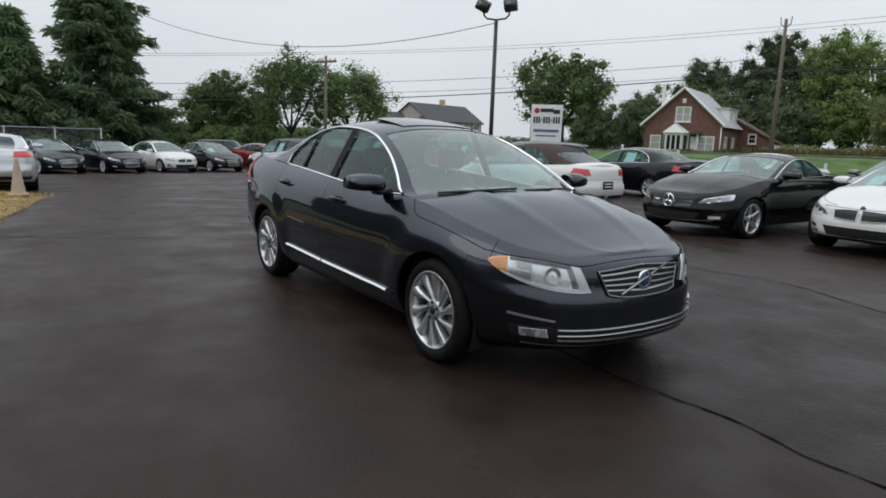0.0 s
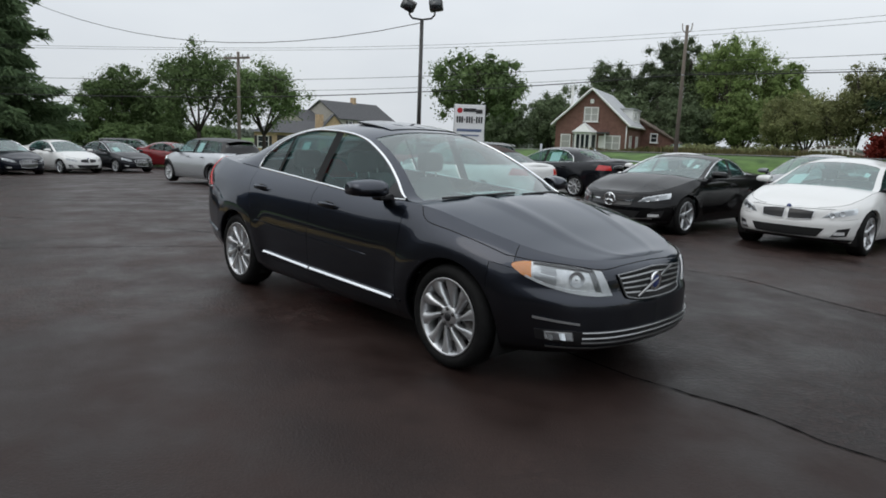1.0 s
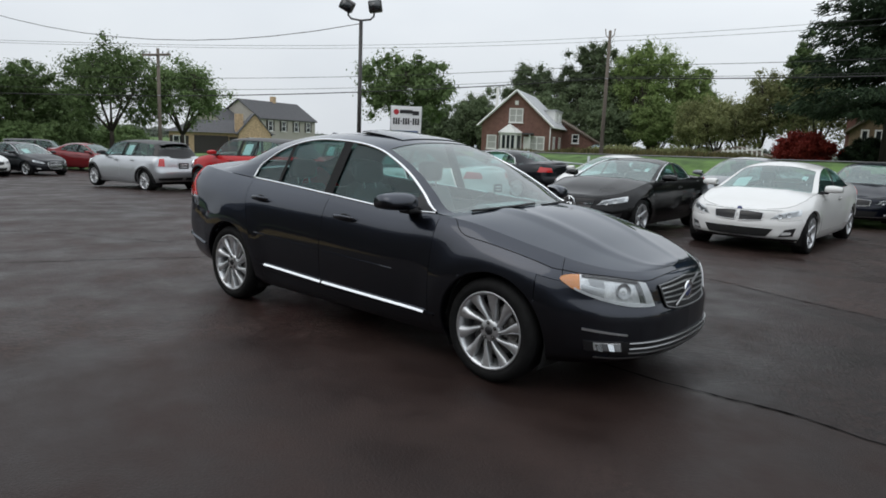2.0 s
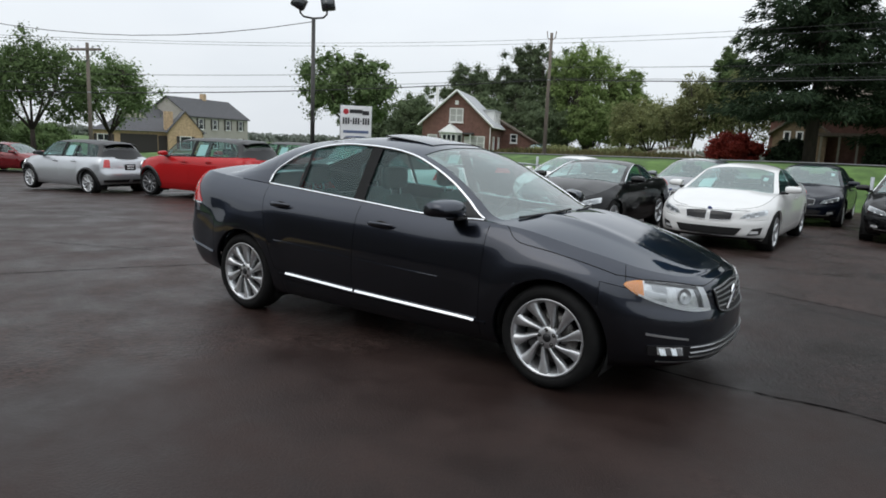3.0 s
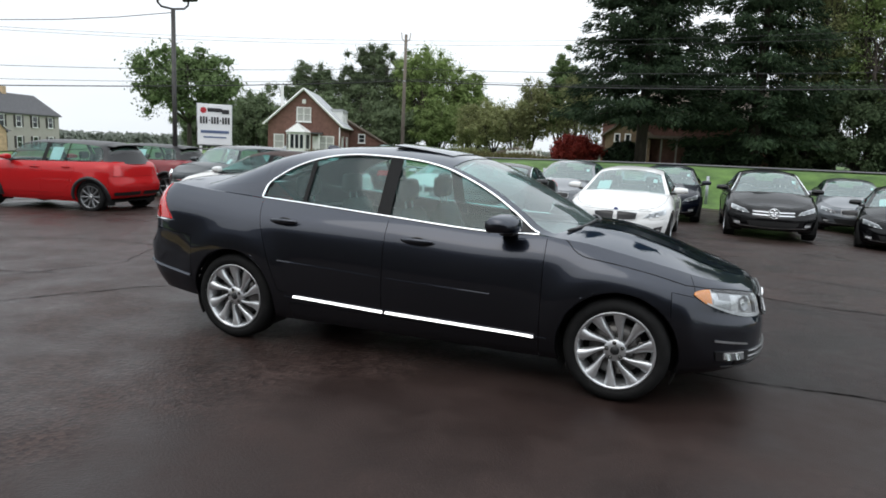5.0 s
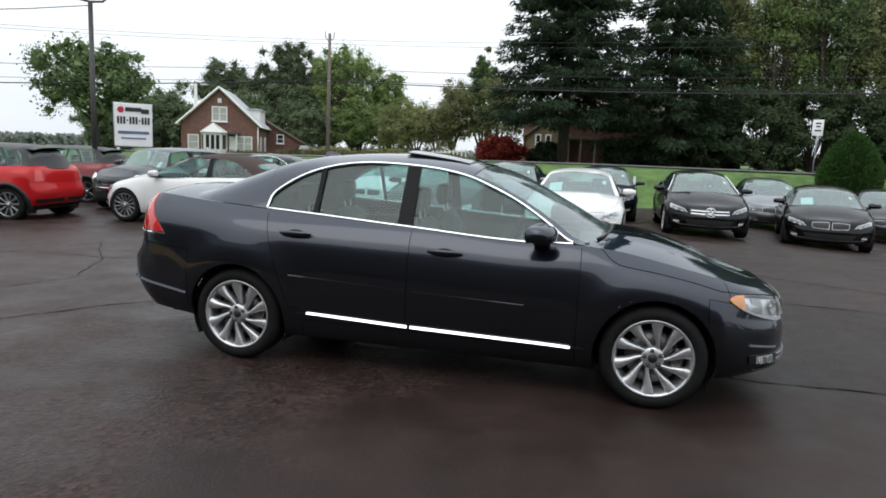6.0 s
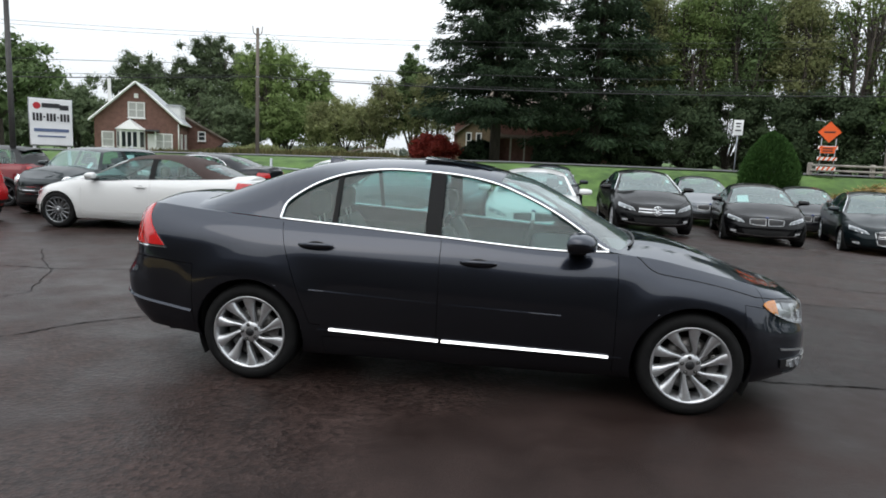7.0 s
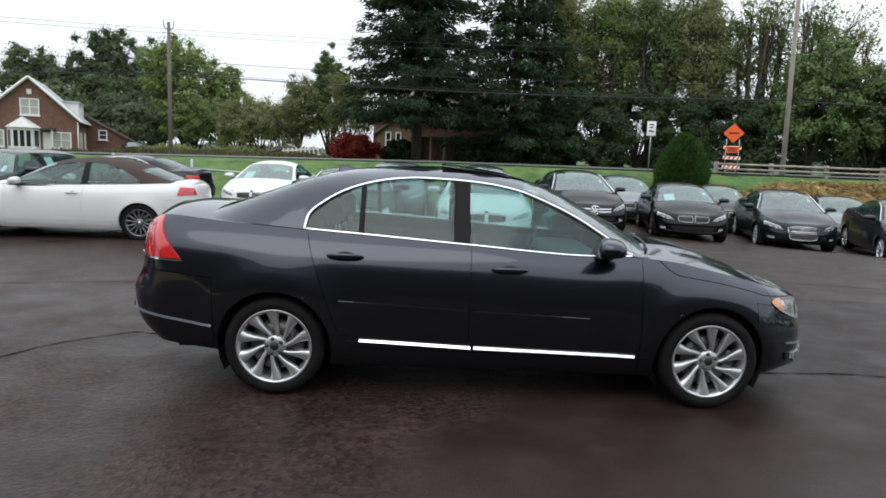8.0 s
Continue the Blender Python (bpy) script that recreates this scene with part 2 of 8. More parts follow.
BOTTOM = [(2.36, 0.235), (1.9, 0.215), (1.2, 0.205), (-1.1, 0.205), (-1.8, 0.27), (-2.47, 0.31)]
RAIL = [(0.98, 0.968), (0.88, 0.985), (0.67, 1.085), (0.44, 1.210), (0.13, 1.345), (-0.2, 1.405), (-0.5, 1.415), (-0.76, 1.385),
        (-1.05, 1.285), (-1.19, 1.185), (-1.245, 1.075), (-1.4, 1.078), (-1.9, 1.108)]
CENTRE = [(1.16, 0.985), (0.80, 1.185), (0.33, 1.405), (0.0, 1.468), (-0.4, 1.492), (-0.8, 1.478), (-1.15, 1.425), (-1.5, 1.315),
          (-1.9, 1.165), (-2.0, 1.135)]


class CarForm:
    """The skin of a car as functions of place, from which every panel, pane and trim is cut."""

    def __init__(self, wheelbase=2.835, front=0.94, rear=1.05, width=1.86, height=1.492, top=TOP, rail=RAIL, centre=CENTRE, plan=PLAN,
                 bottom=BOTTOM, belt=1.0, windows=(0.88, -1.245), screen=(0.955, 0.17), back=(-1.10, -1.70), arch=0.352, wheel=0.325,
                 door=(0.93, -0.15), door_rear=-1.22, pillar=0.10, back_pillar=0.34, flare=(0.016, 0.03, 0.06), shoulder=(0.02, 0.03), own=False, post=None, nose_seam=None):
        ax = wheelbase / 2
        sf, sm, sr, sw, sz, st = front / 0.9325, ax / 1.4175, rear / 1.0525, width / 1.86, belt, height / 1.492

        def mx(x):
            if own:
                return np.asarray(x, float)
            return np.where(np.asarray(x) > 1.4175, ax + (np.asarray(x) - 1.4175) * sf,
                            np.where(np.asarray(x) < -1.4175, -ax + (np.asarray(x) + 1.4175) * sr, np.asarray(x) * sm))

        def mz(z):
            z = np.asarray(z, float)
            return np.where(z < 1.0, z * sz, sz + (z - 1.0) * (height - sz) / 0.492)
        self.mx, self.mz, self.ax, self.wheel, self.arch = mx, mz, ax, wheel, arch
        self.windows = [float(mx(a)) for a in windows]
        self.screen, self.back = [float(mx(a)) for a in screen], [float(mx(a)) for a in back]
        self.door, self.door_rear = [float(mx(a)) for a in door], float(mx(door_rear)) if door_rear else None
        self.pillar, self.back_pillar, self.flare, self.shoulder = pillar, back_pillar, flare, shoulder
        self.nose_seam = nose_seam
        self.post = self.door[1] if post is None else post
        px = np.array([float(mx(p[0])) for p in plan])
        py = np.array([p[1] * sw for p in plan])
        d = np.concatenate([[0], np.cumsum(np.hypot(np.diff(px), np.diff(py)))])
        fx, fy = smooth_curve(list(zip(d, px))), smooth_curve(list(zip(d, py)))
        t = np.linspace(0, d[-1], 900)
        self.cx, self.cy = fx(t), fy(t)
        s = np.concatenate([[0], np.cumsum(np.hypot(np.diff(self.cx), np.diff(self.cy)))])
        self.s, self.length = s, s[-1]
        tx, ty = np.gradient(self.cx, s), np.gradient(self.cy, s)
        k = np.hypot(tx, ty)
        nx, ny = ty / k, -tx / k
        ker = np.ones(25) / 25
        pad = lambda a, sign: np.convolve(np.concatenate([sign * a[24:0:-1], a, sign * a[-2:-26:-1]]), ker, "same")[24:-24]
        self.nx, self.ny = pad(nx, 1), pad(ny, -1)
        cz = lambda pts: smooth_curve([(float(mx(a)), float(mz(b))) for a, b in pts])
        self.top, self.bottom, self.rail, self.centre = cz(top), cz(bottom), cz(rail), cz(centre)
        self.front_end, self.rear_end = px[0], px[-1]
        self.width = sw
        # inset of the skin by height, for side, front and rear
        self.side_in = smooth_curve([(0, 0.080), (0.06, 0.050), (0.13, 0.031), (0.2, 0.019), (0.31, 0.008), (0.43, 0.001), (0.5, 0.0), (0.6, 0.004), (0.7, 0.013),
                                     (0.8, 0.027), (0.87, 0.043), (0.93, 0.066), (0.97, 0.088), (1.0, 0.110)])
        self.front_in = smooth_curve([(0, 0.10), (0.08, 0.03), (0.2, 0.0), (0.5, 0.0), (0.58, 0.006), (0.66, 0.030), (0.8, 0.040), (0.92, 0.062), (1, 0.13)])
        self.rear_in = smooth_curve([(0, 0.12), (0.1, 0.05), (0.25, 0.008), (0.42, 0.0), (0.5, 0.038), (0.8, 0.085), (0.93, 0.115), (1, 0.17)])

    def s_at(self, x):
        return np.interp(-np.asarray(x, float), -self.cx, self.s)

    def skin(self, s, v, out=0.0):
        """The right flank and the ends: s along the plan from the nose, v from sill to shoulder. y is negative."""
        s, v = np.broadcast_arrays(np.asarray(s, float), np.asarray(v, float))
        x, y = np.interp(s, self.s, self.cx), np.interp(s, self.s, self.cy)
        nx, ny = np.interp(s, self.s, self.nx), np.interp(s, self.s, self.ny)
        zb, zt = self.bottom(x), self.top(x)
        wf, wr = step(0.25, 0.8, nx), step(0.25, 0.8, -nx)
        z = zb + (zt - zb) * v
        # the shoulder widens over the tail and the wing tops; the flanks swell over the wheels
        ledge = np.clip((v - 0.78) / 0.22, 0, 1) ** 1.5
        side = self.side_in(v) + ledge * (self.shoulder[1] * step(0.2, -1.2, x) + self.shoulder[0] * step(0.9, 1.4, x))
        fl, flat, soft = self.flare
        for cx in (self.ax, -self.ax):
            r = np.hypot(x - cx, z - self.wheel)
            side = side - fl * np.exp(-(np.maximum(r - self.arch - flat, 0) / soft) ** 2) * step(0.12, 0.45, z)
        ins = side * (1 - wf - wr) + self.front_in(v) * wf + self.rear_in(v) * wr - out
        return np.stack([x - nx * ins, -(y - ny * ins), z], -1)

    def s_y(self, y):
        """Place along the nose at that half width."""
        k = 330
        return float(np.interp(y, self.cy[:k], self.s[:k]))

    def v_at(self, s, z):
        x = np.interp(s, self.s, self.cx)
        zb, zt = self.bottom(x), self.top(x)
        return (np.asarray(z, float) - zb) / (zt - zb)

    def edge(self, x):
        """Half width and height of the shoulder's upper edge at x."""
        s = np.linspace(0, self.length, 700)
        p = self.skin(s, 1.0)
        return np.interp(-np.asarray(x, float), -p[:, 0], -p[:, 1])

    def edge_z(self, x):
        p = self.skin(np.linspace(0, self.length, 700), 1.0)
        return np.interp(-np.asarray(x, float), -p[:, 0], p[:, 2])

    def side_y(self, x, z):
        zb = self.top(x)
        h = np.maximum(np.asarray(z, float) - zb, 0)
        return self.edge(x) - 0.012 - 0.50 * h - 0.12 * h * h

    def upper(self, u, w, out=0.0):
        """Roof, screens and pillars: u along the rail (front to back), w from the rail (0) to the middle (1)."""
        u, w = np.broadcast_arrays(np.asarray(u, float), np.asarray(w, float))
        zr = self.rail(u)
        yr = self.side_y(u, zr)
        f0, f1 = self.screen
        b0, b1 = self.back
        bow = 0.19 * step(f1 - 0.45, f0, u) - 0.16 * step(b0 + 0.5, b1, u)
        xc = u + bow
        zc = self.centre(xc)
        a = 1 - w
        p = 2.0 + 0.8 * step(f0, f1 - 0.2, u) * (1 - step(b0 + 0.2, b1, u)) + 2.6 * step(b0 + 0.30, b0 - 0.20, u)
        x = u + bow * (1 - a ** 2)
        y = yr * a
        z = zc - (zc - zr) * a ** p
        return np.stack([x, -y, z + out], -1)


def skin_panels(form, step_x=0.04, rows=20):
    """Cuts the flank and ends into panels, with the wheel openings taken out. Returns name -> (vertices, faces) for the right side."""
    ax = form.ax
    x1, x2 = form.cx[np.searchsorted(-form.cx, -(ax + 0.40))], -(ax + 0.42)
    nf = max(8, int(0.95 / step_x))
    sf = np.linspace(0, form.s_at(x1), nf)[:-1]
    sr = np.linspace(form.s_at(x2), form.length, nf)[1:]
    cuts = [x1, form.door[0], form.door[1]] + ([form.door_rear] if form.door_rear else []) + [x2]
    xs = []
    for a, b in zip(cuts[:-1], cuts[1:]):
        n = max(2, int(round((a - b) / step_x)))
        xs += list(np.linspace(a, b, n, endpoint=False))
    xs.append(x2)
    ss = np.concatenate([sf, form.s_at(np.array(xs)), sr])
    vs = np.concatenate([np.linspace(0, 0.2, max(3, rows // 4), endpoint=False), np.linspace(0.2, 0.8, rows // 2, endpoint=False),
                         np.linspace(0.8, 1.0, rows // 3 + 1)])
    S, V = np.meshgrid(ss, vs, indexing="ij")
    P = form.skin(S, V)
    X0 = np.interp(S, form.s, form.cx)
    # lean of the rear door's rear edge
    if form.door_rear:
        lean = 0.26 * np.clip((1.065 - P[..., 2]) / 0.7, 0, 1) ** 1.1
        near = np.exp(-((X0 - form.door_rear) / 0.22) ** 2)
        S2 = S - lean * near
        P = form.skin(S2, V)
    n, m = S.shape
    inside = np.zeros((n, m), bool)
    snapped = np.zeros((n, m), bool)
    for cx in (ax, -ax):
        dx, dz = P[..., 0] - cx, P[..., 2] - form.wheel
        r = np.hypot(dx, dz)
        hit = (r < form.arch) & (np.abs(P[..., 1]) > 0.5)
        inside |= hit
        grow = np.zeros_like(hit)
        grow[1:] |= ~hit[:-1]
        grow[:-1] |= ~hit[1:]
        grow[:, 1:] |= ~hit[:, :-1]
        grow[:, :-1] |= ~hit[:, 1:]
        snap = hit & grow
        k = np.where(snap, form.arch / np.maximum(r, 1e-6), 1.0)
        P[..., 0] = cx + dx * k
        P[..., 2] = form.wheel + dz * k
        sn = form.s_at(P[..., 0][snap])
        P[..., 1][snap] = form.skin(sn, np.clip(form.v_at(sn, P[..., 2][snap]), 0, 1))[:, 1]
        snapped |= snap
    index = np.arange(n * m).reshape(n, m)
    low = P[:, 0, 2].min()
    P[:, 0, 2] = np.maximum(P[:, 0, 2], low)
    # the bumper of a long nose ends along one even line from the wheel opening to the lamp
    nose_v = 0.0
    if form.nose_seam:
        q = float(form.v_at(form.s_at(form.nose_seam[0]), form.nose_seam[1]))
        nose_v = vs[np.argmin(np.abs(vs - q))]
    region = {}
    for i in range(n - 1):
        xm = 0.5 * (X0[i, 0] + X0[i + 1, 0])
        for j in range(m - 1):
            ids = [(i, j), (i, j + 1), (i + 1, j + 1), (i + 1, j)]
            if any(inside[q] and not snapped[q] for q in ids) or all(snapped[q] for q in ids):
                continue
            vm = 0.5 * (vs[j] + vs[j + 1])
            zm = np.mean([P[q][2] for q in ids])
            if form.nose_seam and xm > ax + 0.30:
                name = "front_bumper" if vm < nose_v or xm > form.nose_seam[0] else "front_wing"
            elif xm > ax + 0.30 and zm < form.mz(0.565):
                name = "front_bumper"
            elif xm > ax + 0.62:
                name = "front_bumper"
            elif xm > form.door[0]:
                name = "front_wing"
            elif xm > form.door[1]:
                name = "front_door" if vm > 0.17 else "sill"
            elif form.door_rear and xm > form.door_rear and not (zm < form.wheel + 0.1 and xm < -ax + form.arch):
                name = "rear_door" if vm > 0.17 else "sill"
            elif xm < -ax - 0.40 and zm < form.mz(0.76):
                name = "rear_bumper"
            else:
                name = "rear_wing" if (vm > 0.17 or xm < -ax + form.arch) else "sill"
            region.setdefault(name, []).append([index[q] for q in ids])
    flat = P.reshape(-1, 3)
    N = np.cross(np.gradient(P, axis=0), np.gradient(P, axis=1)).reshape(-1, 3)
    N /= np.maximum(np.linalg.norm(N, axis=1, keepdims=True), 1e-9)
    if N[np.argmin(flat[:, 1])][1] > 0:
        N = -N
    snap_f = snapped.reshape(-1)
    outer = np.zeros((n, m), bool)
    outer[:, 0] = outer[:, -1] = True
    outer[0, :] = outer[-1, :] = True
    outer = outer.reshape(-1)
    out = {}
    for name, faces in region.items():
        ids = sorted({k for f in faces for k in f})
        to = {k: a for a, k in enumerate(ids)}
        v = [flat[k].copy() for k in ids]
        f = [tuple(to[k] for k in q) for q in faces]
        count = {}
        for q in f:
            for a, b in zip(q, q[1:] + q[:1]):
                count[(min(a, b), max(a, b))] = count.get((min(a, b), max(a, b)), 0) + 1
        rim = [e for e, c in count.items() if c == 1]
        rimv = {a for e in rim for a in e}
        # draw the seam edges back a little, then turn them inwards
        cent = {}
        for q in f:
            c = np.mean([v[a] for a in q], 0)
            for a in q:
                if a in rimv:
                    cent.setdefault(a, []).append(c)
        moved = {}
        for a in rimv:
            k = ids[a]
            if not snap_f[k] and not outer[k]:
                d = np.mean(cent[a], 0) - v[a]
                moved[a] = v[a] + d / max(np.linalg.norm(d), 1e-6) * 0.0019
        for a, p in moved.items():
            v[a] = p
        base = {}
        for e in rim:
            for a in e:
                k = ids[a]
                if a not in base and not (outer[k] and not snap_f[k]):
                    depth = 0.06 if snap_f[k] else 0.014
                    base[a] = len(v)
                    inward = np.array([0, 1.0, 0]) if snap_f[k] else -N[k]
                    v.append(v[a].copy())
                    v.append(v[a] + inward * depth)
        for a, b in rim:
            if a in base and b in base:
                f.append((base[a], base[b], base[b] + 1, base[a] + 1))
        out[name] = (v, f)
    return out


def both(a, b):
    k = len(a[0])
    return list(a[0]) + list(b[0]), list(a[1]) + [tuple(i + k for i in q) for q in b[1]]


def patch(form, su, sv, n=12, m=6, out=0.004, thick=0.0, tilt=0.0):
    """A piece laid on the flank: su, sv are functions of (a, b) in 0..1 that give x (or s) and height."""
    a, b = np.meshgrid(np.linspace(0, 1, n), np.linspace(0, 1, m), indexing="ij")
    s, z = su(a, b), sv(a, b)
    v = form.v_at(s, z)
    out = out + tilt * (1 - b)
    p = form.skin(s, v, out)
    g = Geo().grid(p)
    if thick:
        g.grid(form.skin(s, v, out - thick), flip=True)
        for line in (np.s_[0, :], np.s_[-1, :], np.s_[:, 0], np.s_[:, -1]):
            q0 = form.skin(s[line], v[line], out[line])
            q1 = form.skin(s[line], v[line], out[line] - thick)
            g.grid(np.stack([q0, q1]))
    return g.get()


def quad(p00, p10, p11, p01, bow0=0.0, bow1=0.0):
    """Blends four (s, z) corners; bow lifts the lower and upper edges."""
    def su(a, b):
        return (p00[0] * (1 - a) + p10[0] * a) * (1 - b) + (p01[0] * (1 - a) + p11[0] * a) * b

    def sv(a, b):
        lo = p00[1] * (1 - a) + p10[1] * a + bow0 * 4 * a * (1 - a)
        hi = p01[1] * (1 - a) + p11[1] * a + bow1 * 4 * a * (1 - a)
        return lo * (1 - b) + hi * b
    return su, sv


def lamp_bowl(form, parent, s, z, r, out, flip, bright=SATIN):
    """A round reflector with a dark rim and a bulb, set flat on the skin."""
    v = float(form.v_at(s, z))
    p = form.skin(s, v, out)
    d = np.cross(form.skin(s + 0.02, v) - form.skin(s - 0.02, v), form.skin(s, v + 0.03) - form.skin(s, v - 0.03))
    d = d * (1 if d[0] > 0 else -1) + np.array([0.0, 0.0, -0.0])
    R = Vector(d).to_track_quat("Z", "Y").to_matrix()
    for nm, prof, mt in (("bowl", [(0.0, -0.012), (r * 0.5, -0.007), (r * 0.95, 0.002)], bright), ("bulb", [(0.0, 0.002), (r * 0.12, 0.0), (r * 0.16, -0.009)], SATIN)):
        g = Geo().lathe(prof, 20, "z").get()
        geo = ([np.array(R @ Vector(q)) + p for q in g[0]], g[1])
        part(nm, mirrored(geo) if flip else geo, mt, parent)


def wheel(parent, x, side, y, r, rim, spokes=10, style="swirl", alloy=ALLOY, fine=True, turn=0.0):
    """A wheel: tyre, rim with spokes, brake disc, cap and bolts. side: -1 right, 1 left."""
    w = 0.225
    hub = new("wheel")
    hub.parent = parent
    hub.matrix_local = pose(x, side * y, r, 0, 0, 180 if side > 0 else 0) @ pose(0, 0, 0, 0, turn, 0)
    n = 48 if fine else 28
    t = Geo().lathe([(rim - 0.012, 0.02), (rim + 0.004, 0.002), (rim + 0.022, -0.006), (r - 0.045, -0.010), (r - 0.018, 0.002), (r - 0.005, 0.022),
                     (r, 0.05), (r, w - 0.05), (r - 0.012, w - 0.012), (rim + 0.02, w), (rim - 0.01, w - 0.02)], n)
    part("tyre", t.get(), RUBBER, hub)
    g = Geo().lathe([(rim - 0.002, 0.006), (rim + 0.004, 0.000), (rim + 0.002, -0.003), (rim - 0.008, -0.002), (rim - 0.016, 0.012), (rim - 0.024, 0.03),
                     (rim - 0.03, 0.10), (rim - 0.03, 0.19)], n)
    for k in range(spokes):
        a0 = 2 * math.pi * k / spokes
        rows = []
        for i in range(8):
            q = i / 7
            rad = 0.045 + (rim - 0.010 - 0.045) * q
            if style == "swirl":
                # a blade that leans and flares to the rim, with a bright face and a steep dark flank
                sw, half, yy = 1.00 * q - 0.56 * q * q, 0.010 + 0.030 * q ** 1.7, 0.020 - 0.017 * q
                line = ((-half, 0.045), (-half, 0.016), (-half * 0.75, 0.009), (-half * 0.45, 0.0), (half * 0.9, 0.002), (half, 0.006), (half, 0.042))
            else:
                sw, yy = 0.0, (0.022 - 0.018 * q if i else 0.018)
                half = {"five": 0.030 - 0.006 * q, "multi": 0.012 + 0.004 * q}.get(style, 0.016 + 0.012 * q)
                line = ((-half, 0.030), (-half * 0.95, 0.006), (-half * 0.5, 0.0), (half * 0.5, 0.0), (half * 0.95, 0.004), (half, 0.028))
            row = []
            for dl, dy in line:
                aa = a0 + sw + dl / max(rad, 0.06)
                row.append((rad * math.cos(aa), yy + dy, rad * math.sin(aa)))
            rows.append(row)
        g.grid(rows)
    g.lathe([(0.0, 0.012), (0.03, 0.012), (0.062, 0.016), (0.070, 0.024), (0.072, 0.06)], 24)
    part("rim", g.get(), alloy, hub)
    part("brake_disc", Geo().lathe([(0.05, 0.075), (0.07, 0.07), (rim - 0.075, 0.07), (rim - 0.075, 0.095), (0.05, 0.095)], 28).get(), DISC, hub)
    part("wheel_back", Geo().lathe([(0.0, 0.13), (rim - 0.028, 0.13)], 24).get(), MATTE, hub)
    part("hub_cap", Geo().lathe([(0.0, 0.004), (0.022, 0.005), (0.028, 0.012)], 20).get(), PLASTIC if alloy is ALLOY else SATIN, hub)
    if fine:
        for k in range(5):
            a = 2 * math.pi * (k + 0.5) / 5
            # flat black disc on the hub paints the dark of a bolt hole
            part("bolt_hole_shade", Geo().lathe([(0.0, 0.0095), (0.0125, 0.0095)], 12, c=(0.05 * math.cos(a), 0.0, 0.05 * math.sin(a))).get(), MATTE, hub)
            part("wheel_bolt", Geo().lathe([(0.0, 0.006), (0.008, 0.007), (0.009, 0.02)], 8, c=(0.05 * math.cos(a), 0.0, 0.05 * math.sin(a))).get(), DISC, hub)
        caliper = Geo().box((rim * 0.62, 0.075, 0.02), (0.07, 0.05, 0.15), bevel=0.012)
        part("brake_caliper", caliper.get(), DISC, hub)
    return hub


def seat(parent, x, y, z, width=0.50, material=SEAT):
    """A car seat with cushion, back, headrest and posts."""
    g = Geo()
    g.box((x + 0.05, y, z + 0.08), (0.52, width, 0.20), bevel=0.06)
    rows = []
    for i in range(9):
        q = i / 8
        zz = z + 0.10 + 0.56 * q
        xx = x - 0.20 - 0.17 * q
        half = width / 2 * (1 - 0.22 * q ** 3)
        th = 0.085 * (1 - 0.35 * q)
        if i in (0, 8):
            half *= 0.85
            th *= 0.5
        rows.append([(xx + th * math.cos(a), y + half * np.sign(math.sin(a)) * abs(math.sin(a)) ** 0.6, zz + 0.25 * th * math.cos(a)) for a in np.linspace(0, 2 * math.pi, 16, endpoint=False)])
    g.grid(rows, close=True)
    ob = part("seat", g.get(), material, parent)
    h = Geo().box((x - 0.40, y, z + 0.79), (0.10, 0.26, 0.17), bevel=0.04)
    part("headrest", h.get(), material, ob)
    for d in (-0.06, 0.06):
        part("headrest_post", Geo().tube([(x - 0.38, y + d, z + 0.64), (x - 0.395, y + d, z + 0.74)], 0.007, 6).get(), SATIN, ob)
    return ob


def mirror(parent, form, side, material, x=None):
    x0 = (form.windows[0] - 0.21) if x is None else x
    z0 = float(form.top(x0)) + 0.02
    y0 = float(form.edge(x0)) + 0.005
    rows = []
    for i in range(9):
        q = i / 8
        k = math.sin(math.pi * (0.07 + 0.86 * q)) ** 0.22
        yy = y0 + 0.045 + 0.235 * q
        rows.append([(x0 + 0.02 + 0.110 * k * np.sign(math.cos(a)) * abs(math.cos(a)) ** 0.85 * (1.1 if math.cos(a) > 0 else 0.55) - 0.04 * q, side * yy,
                      z0 + 0.052 + 0.076 * k * (1 - 0.18 * q) * np.sign(math.sin(a)) * abs(math.sin(a)) ** (0.8 if math.sin(a) > 0 else 0.45) * (1.0 if math.sin(a) > 0 else 0.72)) for a in np.linspace(0, 2 * math.pi, 16, endpoint=False)])
    g = Geo().grid(rows, close=True)
    g.f.append(tuple(range(16)))
    g.f.append(tuple(range(16 * 8, 16 * 9)))
    ob = part("mirror_housing", g.get(), material, parent)
    part("mirror_foot", Geo().box((x0 + 0.02, side * (y0 + 0.03), z0 + 0.0), (0.10, 0.12, 0.045), bevel=0.015).get(), PLASTIC, ob)
    gl = Geo().add([(x0 - 0.030, side * (y0 + 0.07), z0 + 0.00), (x0 - 0.055, side * (y0 + 0.235), z0 + 0.005),
                    (x0 - 0.055, side * (y0 + 0.235), z0 + 0.085), (x0 - 0.030, side * (y0 + 0.07), z0 + 0.095)], [(0, 1, 2, 3)])
    part("mirror_glass", gl.get(), CHROME, ob)
    return ob


